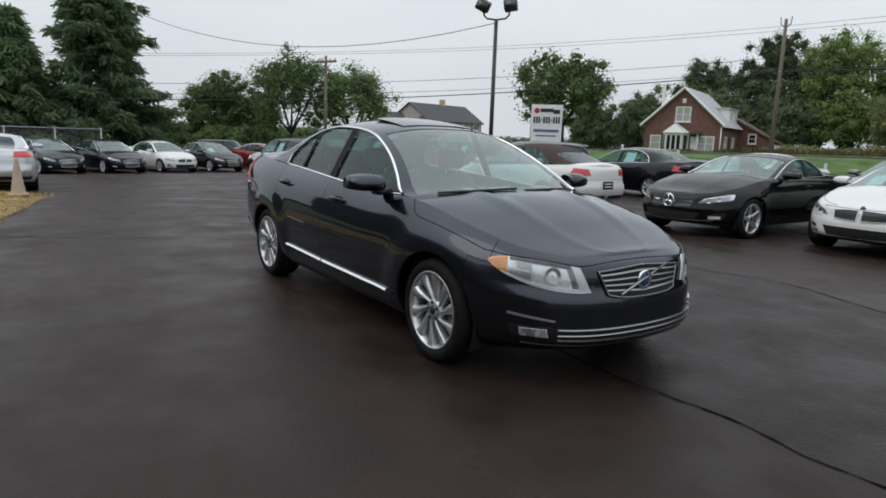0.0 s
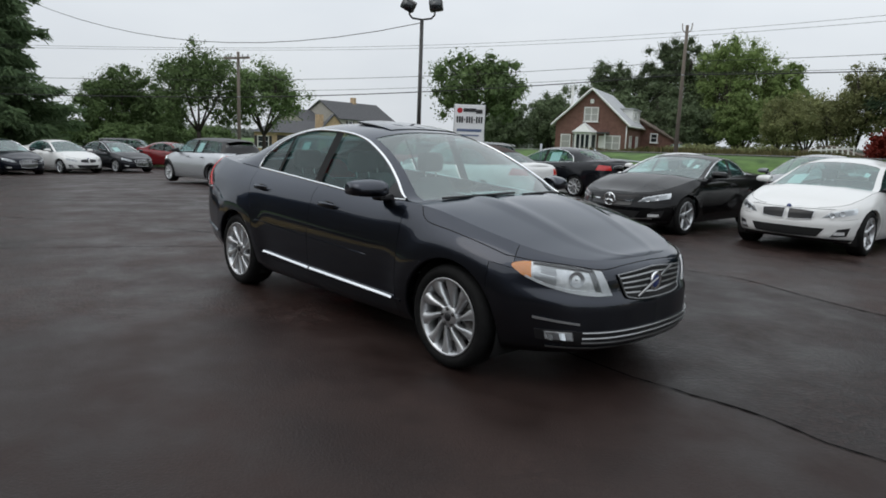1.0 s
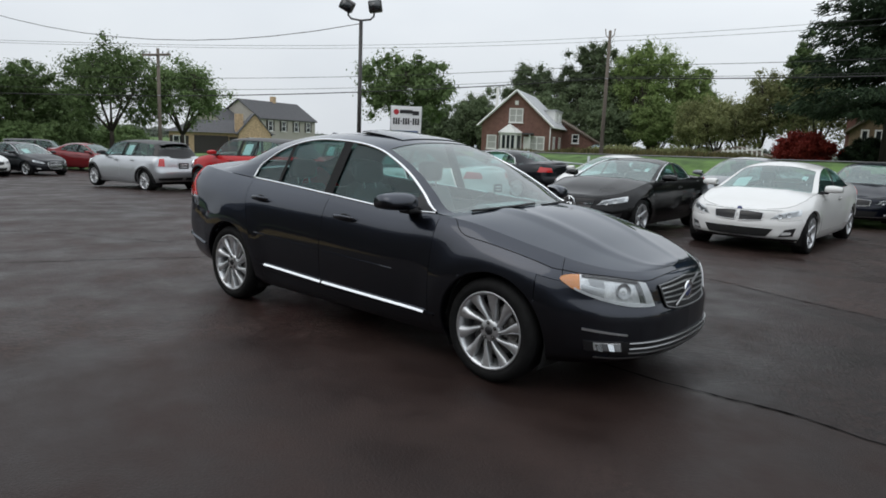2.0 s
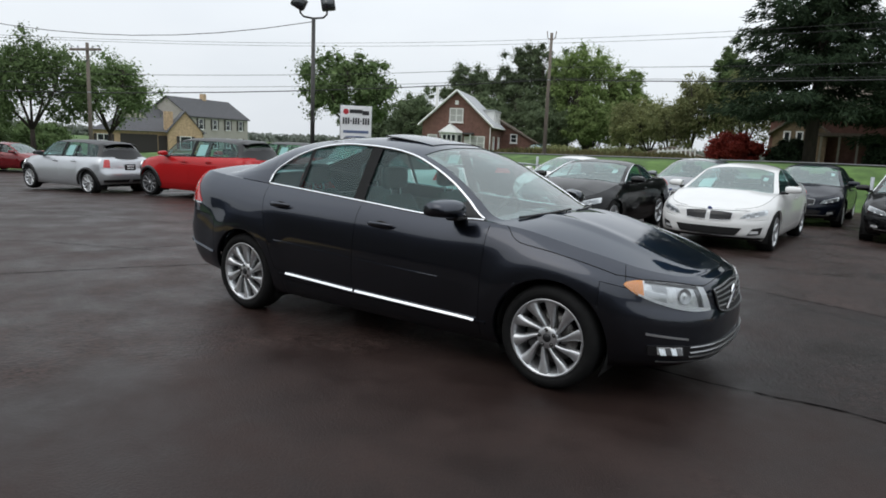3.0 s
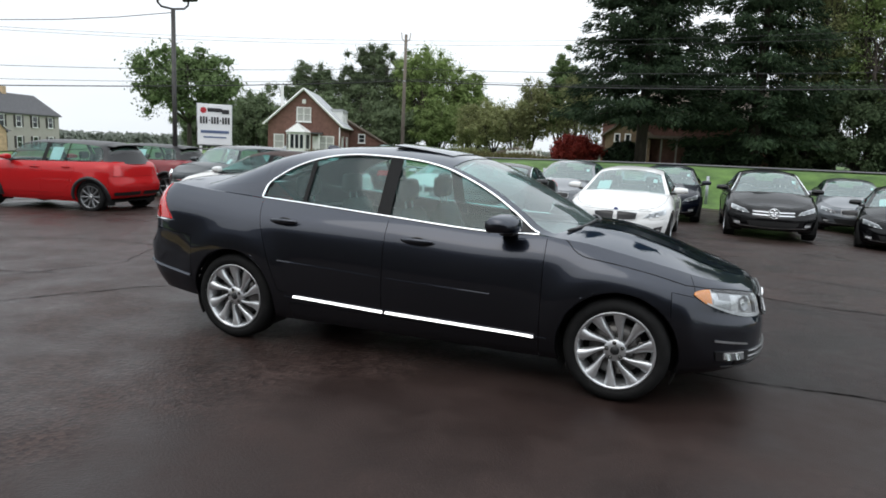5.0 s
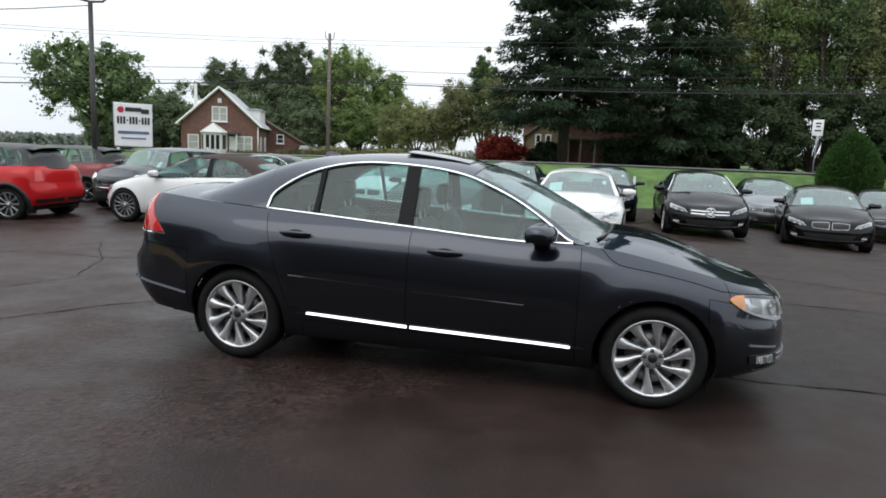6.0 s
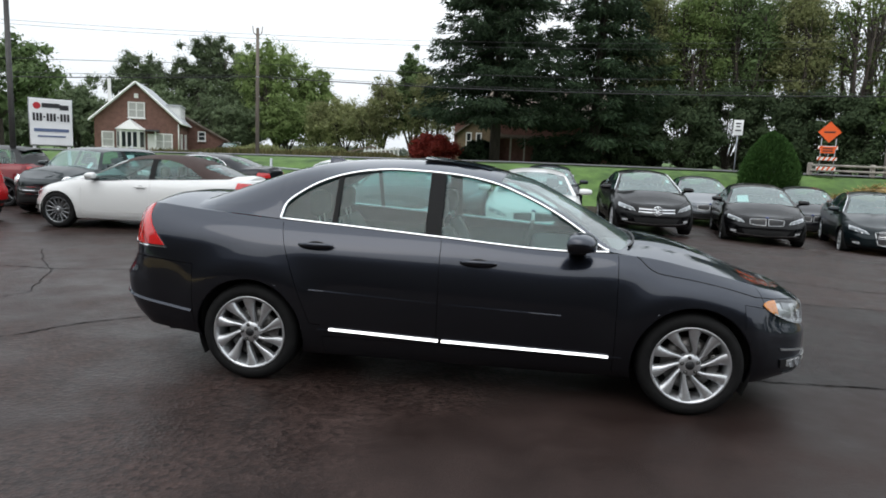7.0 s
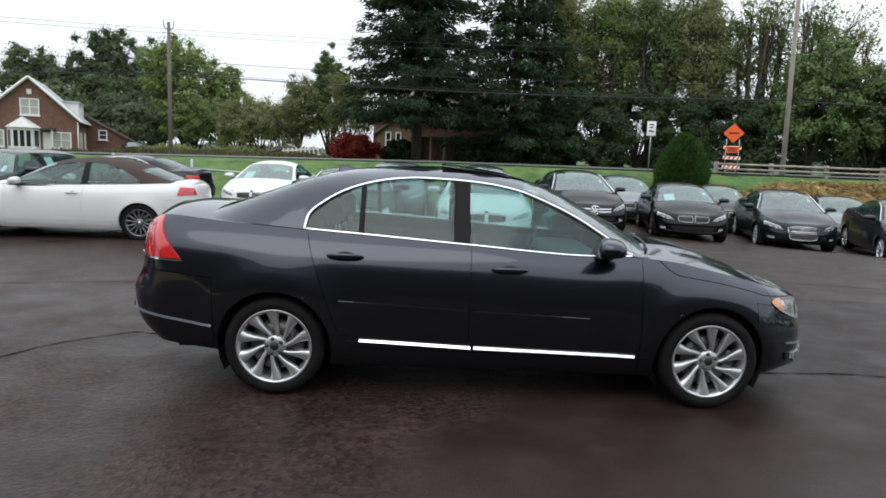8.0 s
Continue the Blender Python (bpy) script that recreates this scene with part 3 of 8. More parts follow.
def body(parent, form, material, fine=True, glass=GLASS, roof=None, chrome=True, rear_glass=None, seats=SEAT, sheets=()):
    """Skin panels, bonnet, boot, roof, panes, pillars, liners and seats shared by all cars."""
    stp, rows = (0.035, 22) if fine else (0.06, 15)
    roof = roof or material
    panels = skin_panels(form, stp, rows)
    for name, geo in panels.items():
        if name in ("front_bumper", "rear_bumper"):
            part(name, both(geo, mirrored(geo)), material, parent)
        else:
            part(name, geo, material, parent)
            part(name, mirrored(geo), material, parent)
    # rounded lips round the wheel openings
    for cx in (form.ax, -form.ax):
        for side in (-1, 1):
            rows = []
            for rr, oo in ((form.arch - 0.004, -0.045), (form.arch - 0.005, -0.012), (form.arch - 0.002, -0.0065), (form.arch + 0.006, -0.0045), (form.arch + 0.016, -0.0055), (form.arch + 0.022, -0.010)):
                row = []
                for a in np.linspace(-0.30, math.pi + 0.30, 44 if fine else 26):
                    xx, zz = cx + rr * math.cos(a), form.wheel + rr * math.sin(a)
                    s = float(form.s_at(xx))
                    p = form.skin(s, float(np.clip(form.v_at(s, zz), 0, 1)), oo + 0.0035)
                    row.append((xx, side * abs(p[1]), max(zz, float(form.bottom(xx)) - 0.005)))
                rows.append(row)
            part("arch_lip", Geo().grid(rows).get(), material, parent)
    # bonnet and boot lid: from the shoulder edges to the middle line
    for name, xa, xb in (("bonnet", form.front_end - 0.1288, form.screen[0] - 0.05), ("boot_lid", form.back[1] + 0.12, form.rear_end + 0.1688)):
        q = np.linspace(0, 1, 34 if fine else 20)
        xs = xa + (xb - xa) * (q ** 1.7 if name == "bonnet" else 1 - (1 - q) ** 1.7)
        ye = form.edge(xs)
        w = np.linspace(-1, 1, 33 if fine else 17)
        z0 = form.edge_z(xs)
        if name == "bonnet":
            crown = 0.018 + 0.062 * step(form.front_end - 0.15, form.front_end - 0.9, xs) - 0.030 * step(form.front_end - 0.9, form.screen[0], xs)
            crown *= np.clip(ye / 0.3, 0, 1)
        else:
            crown = 0.055 * np.clip(ye / 0.4, 0, 1)
        W = np.abs(w)[None, :]
        lift = crown[:, None] * (1 - W ** 2.2)
        if name == "bonnet":
            ridge = 0.014 * np.exp(-((W - 0.46) / 0.07) ** 2) * (crown[:, None] / 0.08)
            lift = lift + ridge
        P = np.stack([np.broadcast_to(xs[:, None], lift.shape), ye[:, None] * w[None, :] * 0.9985, z0[:, None] + lift - 0.001], -1)
        part(name, Geo().grid(P).get(), material, parent)
    # shut lines along the bonnet's sides and across the nose
    if not fine:
        xs = np.linspace(form.front_end - 0.20, form.screen[0] - 0.02, 26)
        line = np.stack([xs, -form.edge(xs) * 0.997, form.edge_z(xs) + 0.0015], -1)
        for side in (1, -1):
            part("bonnet_gap", Geo().tube(line * np.array([1, side, 1]), 0.0026, 5).get(), MATTE, parent)
        zt = [float(form.top(form.front_end - 0.002)), float(form.top(form.mx(2.08)))]
        sn = float(form.s_at(form.mx(2.10)))
        g = patch(form, *quad((0.0, zt[0] - 0.020), (sn, zt[1] - 0.036), (sn, zt[1] - 0.031), (0.0, zt[0] - 0.015)), 14, 2, 0.003)
        part("bonnet_gap", both(g, mirrored(g)), MATTE, parent)
    # roof with pillars
    nu = 60 if fine else 34
    u0, u1 = form.screen[0] + 0.03, form.back[1] - 0.14
    us = np.unique(np.concatenate([np.linspace(u0, u1, nu), form.screen, form.back, form.windows[1] + np.array([0.06, 0.04, 0.025, 0.014, 0.006, 0.0, -0.008, -0.018])]))[::-1]
    ws = np.unique(np.concatenate([np.linspace(0, 1, 12), [form.pillar, form.back_pillar, 0.02, 0.04, 0.14, 0.23, 0.32]]))
    U, W = np.meshgrid(us, ws, indexing="ij")
    P = form.upper(U, W)
    f = []
    m = len(ws)
    for i in range(len(us) - 1):
        um = 0.5 * (us[i] + us[i + 1])
        for j in range(m - 1):
            wm = 0.5 * (ws[j] + ws[j + 1])
            if form.screen[1] < um < form.screen[0] and wm > form.pillar:
                continue
            if form.back[1] < um < form.back[0] and wm > form.back_pillar:
                continue
            if um > form.screen[0] and wm > 0.3:
                continue
            f.append((i * m + j, i * m + j + 1, (i + 1) * m + j + 1, (i + 1) * m + j))
    g = (P.reshape(-1, 3), f)
    part("roof", both(g, mirrored(g)), roof, parent)
    # screens
    for name, (a, b), w0, gl in (("windscreen", form.screen, form.pillar - 0.02, GLASS_WS if fine else GLASS_SCREEN), ("rear_window", form.back, form.back_pillar - 0.02, rear_glass or glass)):
        w = np.linspace(w0, 1, 12)
        U, W = np.meshgrid(np.linspace(a + 0.02, b - 0.02, 16), w, indexing="ij")
        R = form.upper(U, W, -0.004)
        L = R * np.array([1, -1, 1])
        pane = part(name, Geo().grid(np.concatenate([R, L[:, -2::-1]], 1)).get(), gl, parent)
        # black ceramic border
        ed = []
        for uu in (np.linspace(a + 0.02, a - 0.03, 3), np.linspace(b + 0.03, b - 0.02, 3)):
            U, W = np.meshgrid(uu, w, indexing="ij")
            R = form.upper(U, W, -0.008)
            ed.append(np.concatenate([R, (R * np.array([1, -1, 1]))[:, -2::-1]], 1))
        for e in ed:
            part("glass_border", Geo().grid(e).get(), PLASTIC, pane)
    # side panes between belt and rail, with frames
    wa, wb = form.windows
    mids = [form.post] if not form.door_rear else [form.post, form.door_rear + 0.34]
    for side in (-1, 1):
        marks = [wa - 0.01] + mids + [wb + 0.012]
        for k, (a, b) in enumerate(zip(marks[:-1], marks[1:])):
            lean = 0.0
            gap0 = 0.0 if k == 0 else (0.055 if k == 1 else 0.018)
            gap1 = 0.0 if k == len(marks) - 2 else (0.055 if k == 0 else 0.018)
            xs = np.linspace(a - gap0, b + gap1, 22)
            t = np.linspace(0, 1, 6)
            zb = form.top(xs) + 0.006
            zt = np.maximum(form.rail(xs) - 0.004, zb + 0.002)
            Z = zb[:, None] + (zt - zb)[:, None] * t
            X = np.broadcast_to(xs[:, None], Z.shape)
            Y = form.side_y(X, Z) - 0.012
            pane = part("side_window", Geo().grid(np.stack([X, side * Y, Z], -1)).get(), glass, parent)
            if k in sheets:
                xa, xb = a - 0.22 * (a - b), a - 0.72 * (a - b)
                xs2 = np.linspace(xa, xb, 6)
                zl, zh = form.top(xs2) + 0.03, form.top(xs2) + 0.30
                Z = np.stack([zl, zh], 1)
                X = np.broadcast_to(xs2[:, None], Z.shape)
                part("price_sheet", Geo().grid(np.stack([X, side * (form.side_y(X, Z) - 0.02), Z], -1)).get(), PAPER, pane, "white paper sheet inside the window")
        for k, a in enumerate(mids):
            h = 0.050 if k == 0 else 0.017
            xs = np.linspace(a + h, a - h, 4)
            zb, zt = form.top(xs), form.rail(xs)
            Z = zb[:, None] + (zt - zb)[:, None] * np.linspace(0, 1, 6)
            X = np.broadcast_to(xs[:, None], Z.shape)
            part("pillar", Geo().grid(np.stack([X, side * (form.side_y(X, Z) + 0.003), Z], -1)).get(), MATTE, parent)
        if chrome:
            xs = np.linspace(wa, wb, 60 if fine else 34)
            q = (1 - np.cos(np.linspace(0, np.pi, len(xs)))) / 2
            xs = wa + (wb - wa) * q
            z = form.rail(xs)
            line = np.stack([xs, side * form.side_y(xs, z), z + 0.004], -1)
            low_x = np.linspace(wb, wa, 40)
            zl = form.top(low_x) + 0.004
            low = np.stack([low_x, side * (form.side_y(low_x, zl) + 0.002), zl], -1)
            loop = list(line) + list(low)
            part("window_trim", Geo().tube(loop, 0.0105, 6, caps=False).get(), CHROME, parent, "bright chrome window trim")
    # dark liners, floor and cabin
    for cx in (form.ax, -form.ax):
        for side in (-1, 1):
            g = Geo()
            yo = 0.855 * form.width
            rows = []
            for yy in (yo, yo - 0.30):
                rows.append([(cx + (form.arch + 0.005) * math.cos(a), side * yy, form.wheel + (form.arch + 0.005) * math.sin(a)) for a in np.linspace(-0.5, math.pi + 0.5, 20)])
            g.grid(rows)
            k = len(g.v)
            g.add([(cx, side * (yo - 0.30), form.wheel)] + rows[1], [(0, i + 1, i + 2) for i in range(19)])
            part("wheel_liner", g.get(), MATTE, parent)
    fl = form.front_end - 0.35
    rl = form.rear_end + 0.35
    g = Geo()
    for xa, xb, hw in ((fl, form.ax + 0.42, 0.60), (form.ax + 0.42, form.ax - 0.42, 0.52), (form.ax - 0.42, -form.ax + 0.42, 0.82), (-form.ax + 0.42, -form.ax - 0.42, 0.52), (-form.ax - 0.42, rl, 0.60)):
        g.box(((xa + xb) / 2, 0, 0.27), (abs(xa - xb), 2 * hw * form.width, 0.10))
    part("floor_pan", g.get(), MATTE, parent)
    g = Geo()
    zdash = float(form.top(form.screen[0])) - 0.05
    g.box((form.screen[0] - 0.32, 0, zdash - 0.12), (0.42, 1.40 * form.width, 0.22), bevel=0.05)
    part("dashboard", g.get(), PLASTIC, parent)
    g = Geo()
    for side in (-1, 1):
        g.box(((form.windows[0] + form.windows[1]) / 2, side * 0.80 * form.width, 0.60), (form.windows[0] - form.windows[1], 0.06, 0.62))
    g.box((form.windows[1] + 0.12, 0, 0.70), (0.10, 1.45 * form.width, 0.55))
    g.box((form.screen[0] + 0.10, 0, 0.62), (0.05, 1.45 * form.width, 0.55))
    part("cabin_lining", g.get(), PLASTIC, parent)
    zs = 0.38 if form.top(0) > 0.95 else 0.30
    xf = form.door[1] + 0.33
    for y in (-0.37, 0.37):
        seat(parent, xf, y * form.width, zs, 0.50, seats)
    if form.door_rear:
        for y in (-0.36, 0.36):
            seat(parent, xf - 0.86, y * form.width, zs - 0.02, 0.60, seats)
    ring = [(form.screen[0] - 0.60 + 0.07 * math.sin(a), 0.37 * form.width + 0.185 * math.cos(a), zdash - 0.06 + 0.17 * math.sin(a)) for a in np.linspace(0, 2 * math.pi, 25)]
    part("steering_wheel", Geo().tube(ring, 0.014, 6, caps=False).tube([(form.screen[0] - 0.60, 0.37 * form.width, zdash - 0.06), (form.screen[0] - 0.38, 0.37 * form.width, zdash - 0.12)], 0.03, 8).get(), PLASTIC, parent)


def handle(parent, form, x, z, side, material):
    s = float(form.s_at(x))
    p = form.skin(s, float(form.v_at(s, z)))
    y = abs(p[1])
    # body-coloured hollow made black: its inner shading is put into the colour
    cup = Geo()
    cup.lathe([(0.0, 0.0), (0.03, -0.001), (0.046, -0.003), (0.05, 0.004)], 20, c=(0, 0, 0))
    v, f = cup.get()
    part("shaded_handle_cup", ([(x + a * 1.5, side * (y - b * 0.3 + 0.003), z - 0.010 + c * 1.0) for a, b, c in v], f), GRILLE, parent)
    rows = []
    for i in range(9):
        q = i / 8
        xx = x + 0.115 - 0.23 * q
        bow = math.sin(math.pi * q) ** 0.5
        k = 0.35 + 0.65 * bow
        rows.append([(xx, side * (y + 0.012 + 0.022 * bow + 0.010 * k * math.cos(a)), z + 0.012 + 0.020 * k * math.sin(a)) for a in np.linspace(0, 2 * math.pi, 10, endpoint=False)])
    g = Geo().grid(rows, close=True)
    g.f += [tuple(range(10)), tuple(range(80, 90))]
    part("door_handle", g.get(), material, parent)


# ---- the charcoal saloon that the camera circles ----
SALOON_PLAN = [(2.268, 0.0), (2.262, 0.18), (2.232, 0.38), (2.143, 0.580), (1.972, 0.752), (1.77, 0.855), (1.42, 0.915), (0.9, 0.930),
               (-0.9, 0.930), (-1.42, 0.924), (-1.85, 0.898), (-2.15, 0.845), (-2.32, 0.74), (-2.42, 0.52), (-2.455, 0.25), (-2.46, 0.0)]
SALOON_BOTTOM = [(2.36, 0.212), (1.9, 0.205), (1.2, 0.205), (-1.1, 0.205), (-1.8, 0.275), (-2.47, 0.32)]
SALOON_TOP = [(2.36, 0.722), (2.2, 0.736), (2.0, 0.772), (1.75, 0.828), (1.4, 0.902), (1.1, 0.957), (0.87, 0.972), (0.62, 0.963),
              (-0.17, 1.004), (-0.85, 1.043), (-1.24, 1.064), (-1.8, 1.10), (-2.15, 1.122), (-2.47, 1.10)]
SALOON_RAIL = [(0.98, 0.968), (0.872, 0.982), (0.70, 1.090), (0.53, 1.193), (0.34, 1.282), (0.13, 1.356), (-0.08, 1.392), (-0.3, 1.407), (-0.5, 1.411), (-0.67, 1.399),
               (-0.845, 1.366), (-1.02, 1.303), (-1.15, 1.222), (-1.205, 1.175), (-1.230, 1.130), (-1.240, 1.068), (-1.4, 1.078), (-1.9, 1.105)]
SALOON_CENTRE = [(1.16, 0.985), (0.80, 1.185), (0.33, 1.400), (0.0, 1.462), (-0.4, 1.487), (-0.7, 1.478), (-1.0, 1.448), (-1.25, 1.395), (-1.5, 1.312),
                 (-1.78, 1.210), (-2.0, 1.138), (-2.1, 1.128)]


def main_car():
    car = thing("saloon_car", pose(-0.012, 0, 0), "dark charcoal metallic four-door saloon on bright swirl-spoke alloy wheels", "car")
    F = CarForm(2.795, plan=SALOON_PLAN, top=SALOON_TOP, rail=SALOON_RAIL, centre=SALOON_CENTRE, windows=(0.872, -1.240), door=(0.93, -0.165), post=-0.225, door_rear=-1.215,
                arch=0.366, wheel=0.322, back_pillar=0.40, flare=(0.020, 0.050, 0.120), shoulder=(0.03, 0.045), bottom=SALOON_BOTTOM, own=True, nose_seam=(1.84, 0.672))
    body(car, F, PAINT_MAIN, True, GLASS)
    for x in (F.ax, -F.ax):
        for side in (-1, 1):
            wheel(car, x, side, 0.900, 0.322, 0.238, 10, "swirl", ALLOY, True, 11 if x > 0 else 5)
    for side in (-1, 1):
        mirror(car, F, side, PAINT_MAIN)
        handle(car, F, 0.078, 0.862, side, PAINT_MAIN)
        handle(car, F, -0.957, 0.912, side, PAINT_MAIN)

    def pair(name, geo, material, parent=car, label=""):
        a = part(name, geo, material, parent, label)
        b = part(name, mirrored(geo), material, parent, label)
        return a, b
    sx = lambda x: float(F.s_at(x))
    sy = F.s_y
    # black sail panels that carry the mirrors
    xs = np.linspace(0.862, 0.60, 9)
    zb = F.top(xs) + 0.004
    zt = np.maximum(np.minimum(F.rail(xs) - 0.006, zb + np.interp(xs, [0.60, 0.66, 0.70, 0.862], [0.0, 0.10, 0.125, 0.2])), zb + 0.001)
    Z = zb[:, None] + (zt - zb)[:, None] * np.linspace(0, 1, 5)
    X = np.broadcast_to(xs[:, None], Z.shape)
    pair("mirror_sail", Geo().grid(np.stack([X, -(F.side_y(X, Z) - 0.004), Z], -1)).get(), PLASTIC)
    # chrome strips along the sills, and the low crease moulding of the doors
    pair("sill_strip", patch(F, *quad((sx(0.90), 0.342), (sx(-0.13), 0.360), (sx(-0.13), 0.376), (sx(0.90), 0.356)), 16, 3, 0.010, 0.012, 0.012), CHROME, car, "bright chrome sill strip")
    pair("sill_strip", patch(F, *quad((sx(-0.15), 0.360), (sx(-0.855), 0.385), (sx(-0.855), 0.399), (sx(-0.15), 0.376)), 14, 3, 0.010, 0.012, 0.012), CHROME, car, "bright chrome sill strip")
    pair("sill_skirt", patch(F, *quad((sx(0.98), 0.345), (sx(-0.93), 0.385), (sx(-0.93), 0.372), (sx(0.98), 0.332)), 20, 2, 0.009, 0.012), PAINT_MAIN, car)
    pair("door_crease", patch(F, *quad((sx(0.60), 0.585), (sx(-0.13), 0.602), (sx(-0.13), 0.611), (sx(0.60), 0.590)), 14, 3, 0.0005, 0.006, 0.0018), PAINT_MAIN)
    pair("door_crease", patch(F, *quad((sx(-0.17), 0.603), (sx(-0.99), 0.640), (sx(-0.99), 0.647), (sx(-0.17), 0.612)), 14, 3, 0.0005, 0.006, 0.0018), PAINT_MAIN)
    # headlamps: grey housing, a round reflector, bright facets, pale border, amber corner, clear lens
    A, B, C, D = (sy(0.398), 0.553), (sx(1.825), 0.690), (sx(1.830), 0.732), (sy(0.462), 0.686)
    flat = quad(A, B, C, D, -0.042, 0.012)

    def lamp_z(a, b):
        mid_z = 0.5 * (flat[1](a, 0.0 * b) + flat[1](a, 0.0 * b + 1.0))
        return mid_z + (flat[1](a, b) - mid_z) * np.sqrt(np.clip(1 - (np.maximum(np.asarray(a) - 0.84, 0) / 0.165) ** 2, 0.0, 1.0))
    shape = (flat[0], lamp_z)

    def within(a0, a1, b0, b1):
        """The part of the lamp's outline between those shares of its length and height."""
        return (lambda a, b: shape[0](a0 + (a1 - a0) * a, b0 + (b1 - b0) * b)), (lambda a, b: shape[1](a0 + (a1 - a0) * a, b0 + (b1 - b0) * b))
    back = pair("headlamp", patch(F, *shape, 20, 8, 0.002), LAMP_BACK, car, "clear headlamp with an amber corner")
    for ob, flip in zip(back, (False, True)):
        for nm, q, o, th, mt in (("turn_signal", within(0.80, 1.0, 0.0, 1.0), 0.008, 0.004, AMBER), ("lamp_border", within(0.0, 0.86, 0.0, 0.13), 0.012, 0.008, SATIN_LAMP),
                                 ("lamp_border", within(0.0, 0.10, 0.13, 1.0), 0.012, 0.008, SATIN_LAMP), ("lamp_bezel", within(0.11, 0.78, 0.88, 1.0), 0.009, 0.004, GRILLE),
                                 ("lamp_bezel", within(0.11, 0.16, 0.16, 0.86), 0.006, 0.003, SATIN_DARK), ("lamp_blade", within(0.56, 0.78, 0.17, 0.50), 0.008, 0.005, SATIN),
                                 ("lamp_blade", within(0.54, 0.70, 0.56, 0.86), 0.006, 0.004, SATIN_MID), ("lamp_lens", shape, 0.016, 0.0, LENS)):
            geo = patch(F, *q, 14, 6, o, th)
            part(nm, mirrored(geo) if flip else geo, mt, ob)
        lamp_bowl(F, ob, float(shape[0](0.34, 0.5)), float(shape[1](0.34, 0.55)), 0.047, 0.008, flip, SATIN_MID)
    # bonnet seam: across the nose, over the lamp, then along the wing to the windscreen
    seam = [F.skin(sy(y) if y else 0.0, float(F.v_at(sy(y) if y else 0.0, z)), 0.0012) for y, z in ((0.0, 0.712), (0.10, 0.711), (0.20, 0.708), (0.30, 0.703), (0.38, 0.697), (0.43, 0.694))]
    for a in np.linspace(0.06, 0.80, 10):
        sa, za = float(flat[0](a, 1.0)), float(flat[1](a, 1.0)) + 0.005
        seam.append(F.skin(sa, float(np.clip(F.v_at(sa, za), 0, 1)), 0.0012))
    wing = smooth_curve([(1.035, 0.972), (1.07, 0.945), (1.11, 0.905), (1.165, 0.876), (1.23, 0.864), (1.32, 0.852), (1.58, 0.805), (1.80, 0.748)])
    for x in (1.84, 1.78, 1.70, 1.60, 1.48, 1.36, 1.26, 1.20, 1.165, 1.13, 1.10, 1.07, 1.045):
        seam.append(F.skin(sx(x), float(np.clip(F.v_at(sx(x), float(wing(x))), 0, 1)), 0.0012))
    pair("bonnet_gap", Geo().tube(seam, 0.0027, 5).get(), MATTE)
    # grille: dark well, bright frame, slats, slash bar and round badge
    sg, st = sy(0.285), sy(0.345)
    well = patch(F, *quad((0.0, 0.512), (sg, 0.535), (st, 0.662), (0.0, 0.684)), 14, 6, 0.009, 0.02)
    grille = part("grille", both(well, mirrored(well)), MATTE, car, "dark grille with bright slats and a round badge")
    for k in range(4):
        q = (k + 0.75) / 4.6
        z, z1, se = 0.512 + 0.172 * q, 0.535 + 0.127 * q, sg + (st - sg) * q
        geo = patch(F, *quad((0.0, z), (se, z1), (se, z1 + 0.008), (0.0, z + 0.008)), 12, 2, 0.011, 0.010, 0.002)
        part("grille_slat", both(geo, mirrored(geo)), SATIN_MID, grille)
    ring = [(sg * t, 0.512 + 0.023 * t ** 3) for t in np.linspace(0, 1, 12)]
    ring += [(sg + (st - sg) * t, 0.535 + 0.127 * t) for t in np.linspace(0.1, 1, 8)]
    ring += [(st * (1 - t), 0.662 + 0.022 * t) for t in np.linspace(0.1, 1, 12)]
    loop = [F.skin(s, float(F.v_at(s, z)), 0.010) for s, z in ring]
    loop = loop + [p * np.array([1, -1, 1]) for p in loop[::-1]]
    part("grille_frame", Geo().tube(loop, 0.006, 6, caps=False).get(), SATIN_DARK, grille)
    slash = [F.skin(s, float(F.v_at(s, z)), 0.017) * np.array([1, sg_, 1]) for s, z, sg_ in ((sy(0.20), 0.532, 1), (0.02, 0.60, 1), (0.02, 0.612, -1), (sy(0.22), 0.672, -1))]
    part("slash_bar", Geo().tube(slash, 0.008, 6).get(), SATIN_MID, grille)
    c = F.skin(0.0, float(F.v_at(0.0, 0.598)), 0.011)
    part("badge", Geo().lathe([(0.0, 0.008), (0.034, 0.008), (0.040, 0.004)], 24, "x", tuple(c)).get(), BADGE, grille)
    part("badge_ring", Geo().lathe([(0.040, 0.008), (0.056, 0.012), (0.062, 0.0), (0.040, 0.0)], 28, "x", tuple(c)).get(), CHROME, grille)
    # lower intake with bright bars, fog lamps, corner trims
    well = patch(F, *quad((0.0, 0.252), (sy(0.66), 0.275), (sy(0.62), 0.358), (0.0, 0.350)), 20, 5, 0.006, 0.012)
    low = part("lower_grille", both(well, mirrored(well)), GRILLE, car)
    for z0, z1, mt in ((0.274, 0.290, SATIN_MID), (0.311, 0.317, SATIN_MID), (0.343, 0.349, SATIN_MID)):
        geo = patch(F, *quad((0.0, z0), (sy(0.57), z1), (sy(0.57), z1 + 0.006), (0.0, z0 + 0.006)), 20, 2, 0.011, 0.010, 0.003)
        part("grille_bar", both(geo, mirrored(geo)), mt, low)
    geo = patch(F, *quad((0.0, 0.232), (sy(0.72), 0.262), (sy(0.72), 0.270), (0.0, 0.240)), 20, 2, 0.012, 0.010)
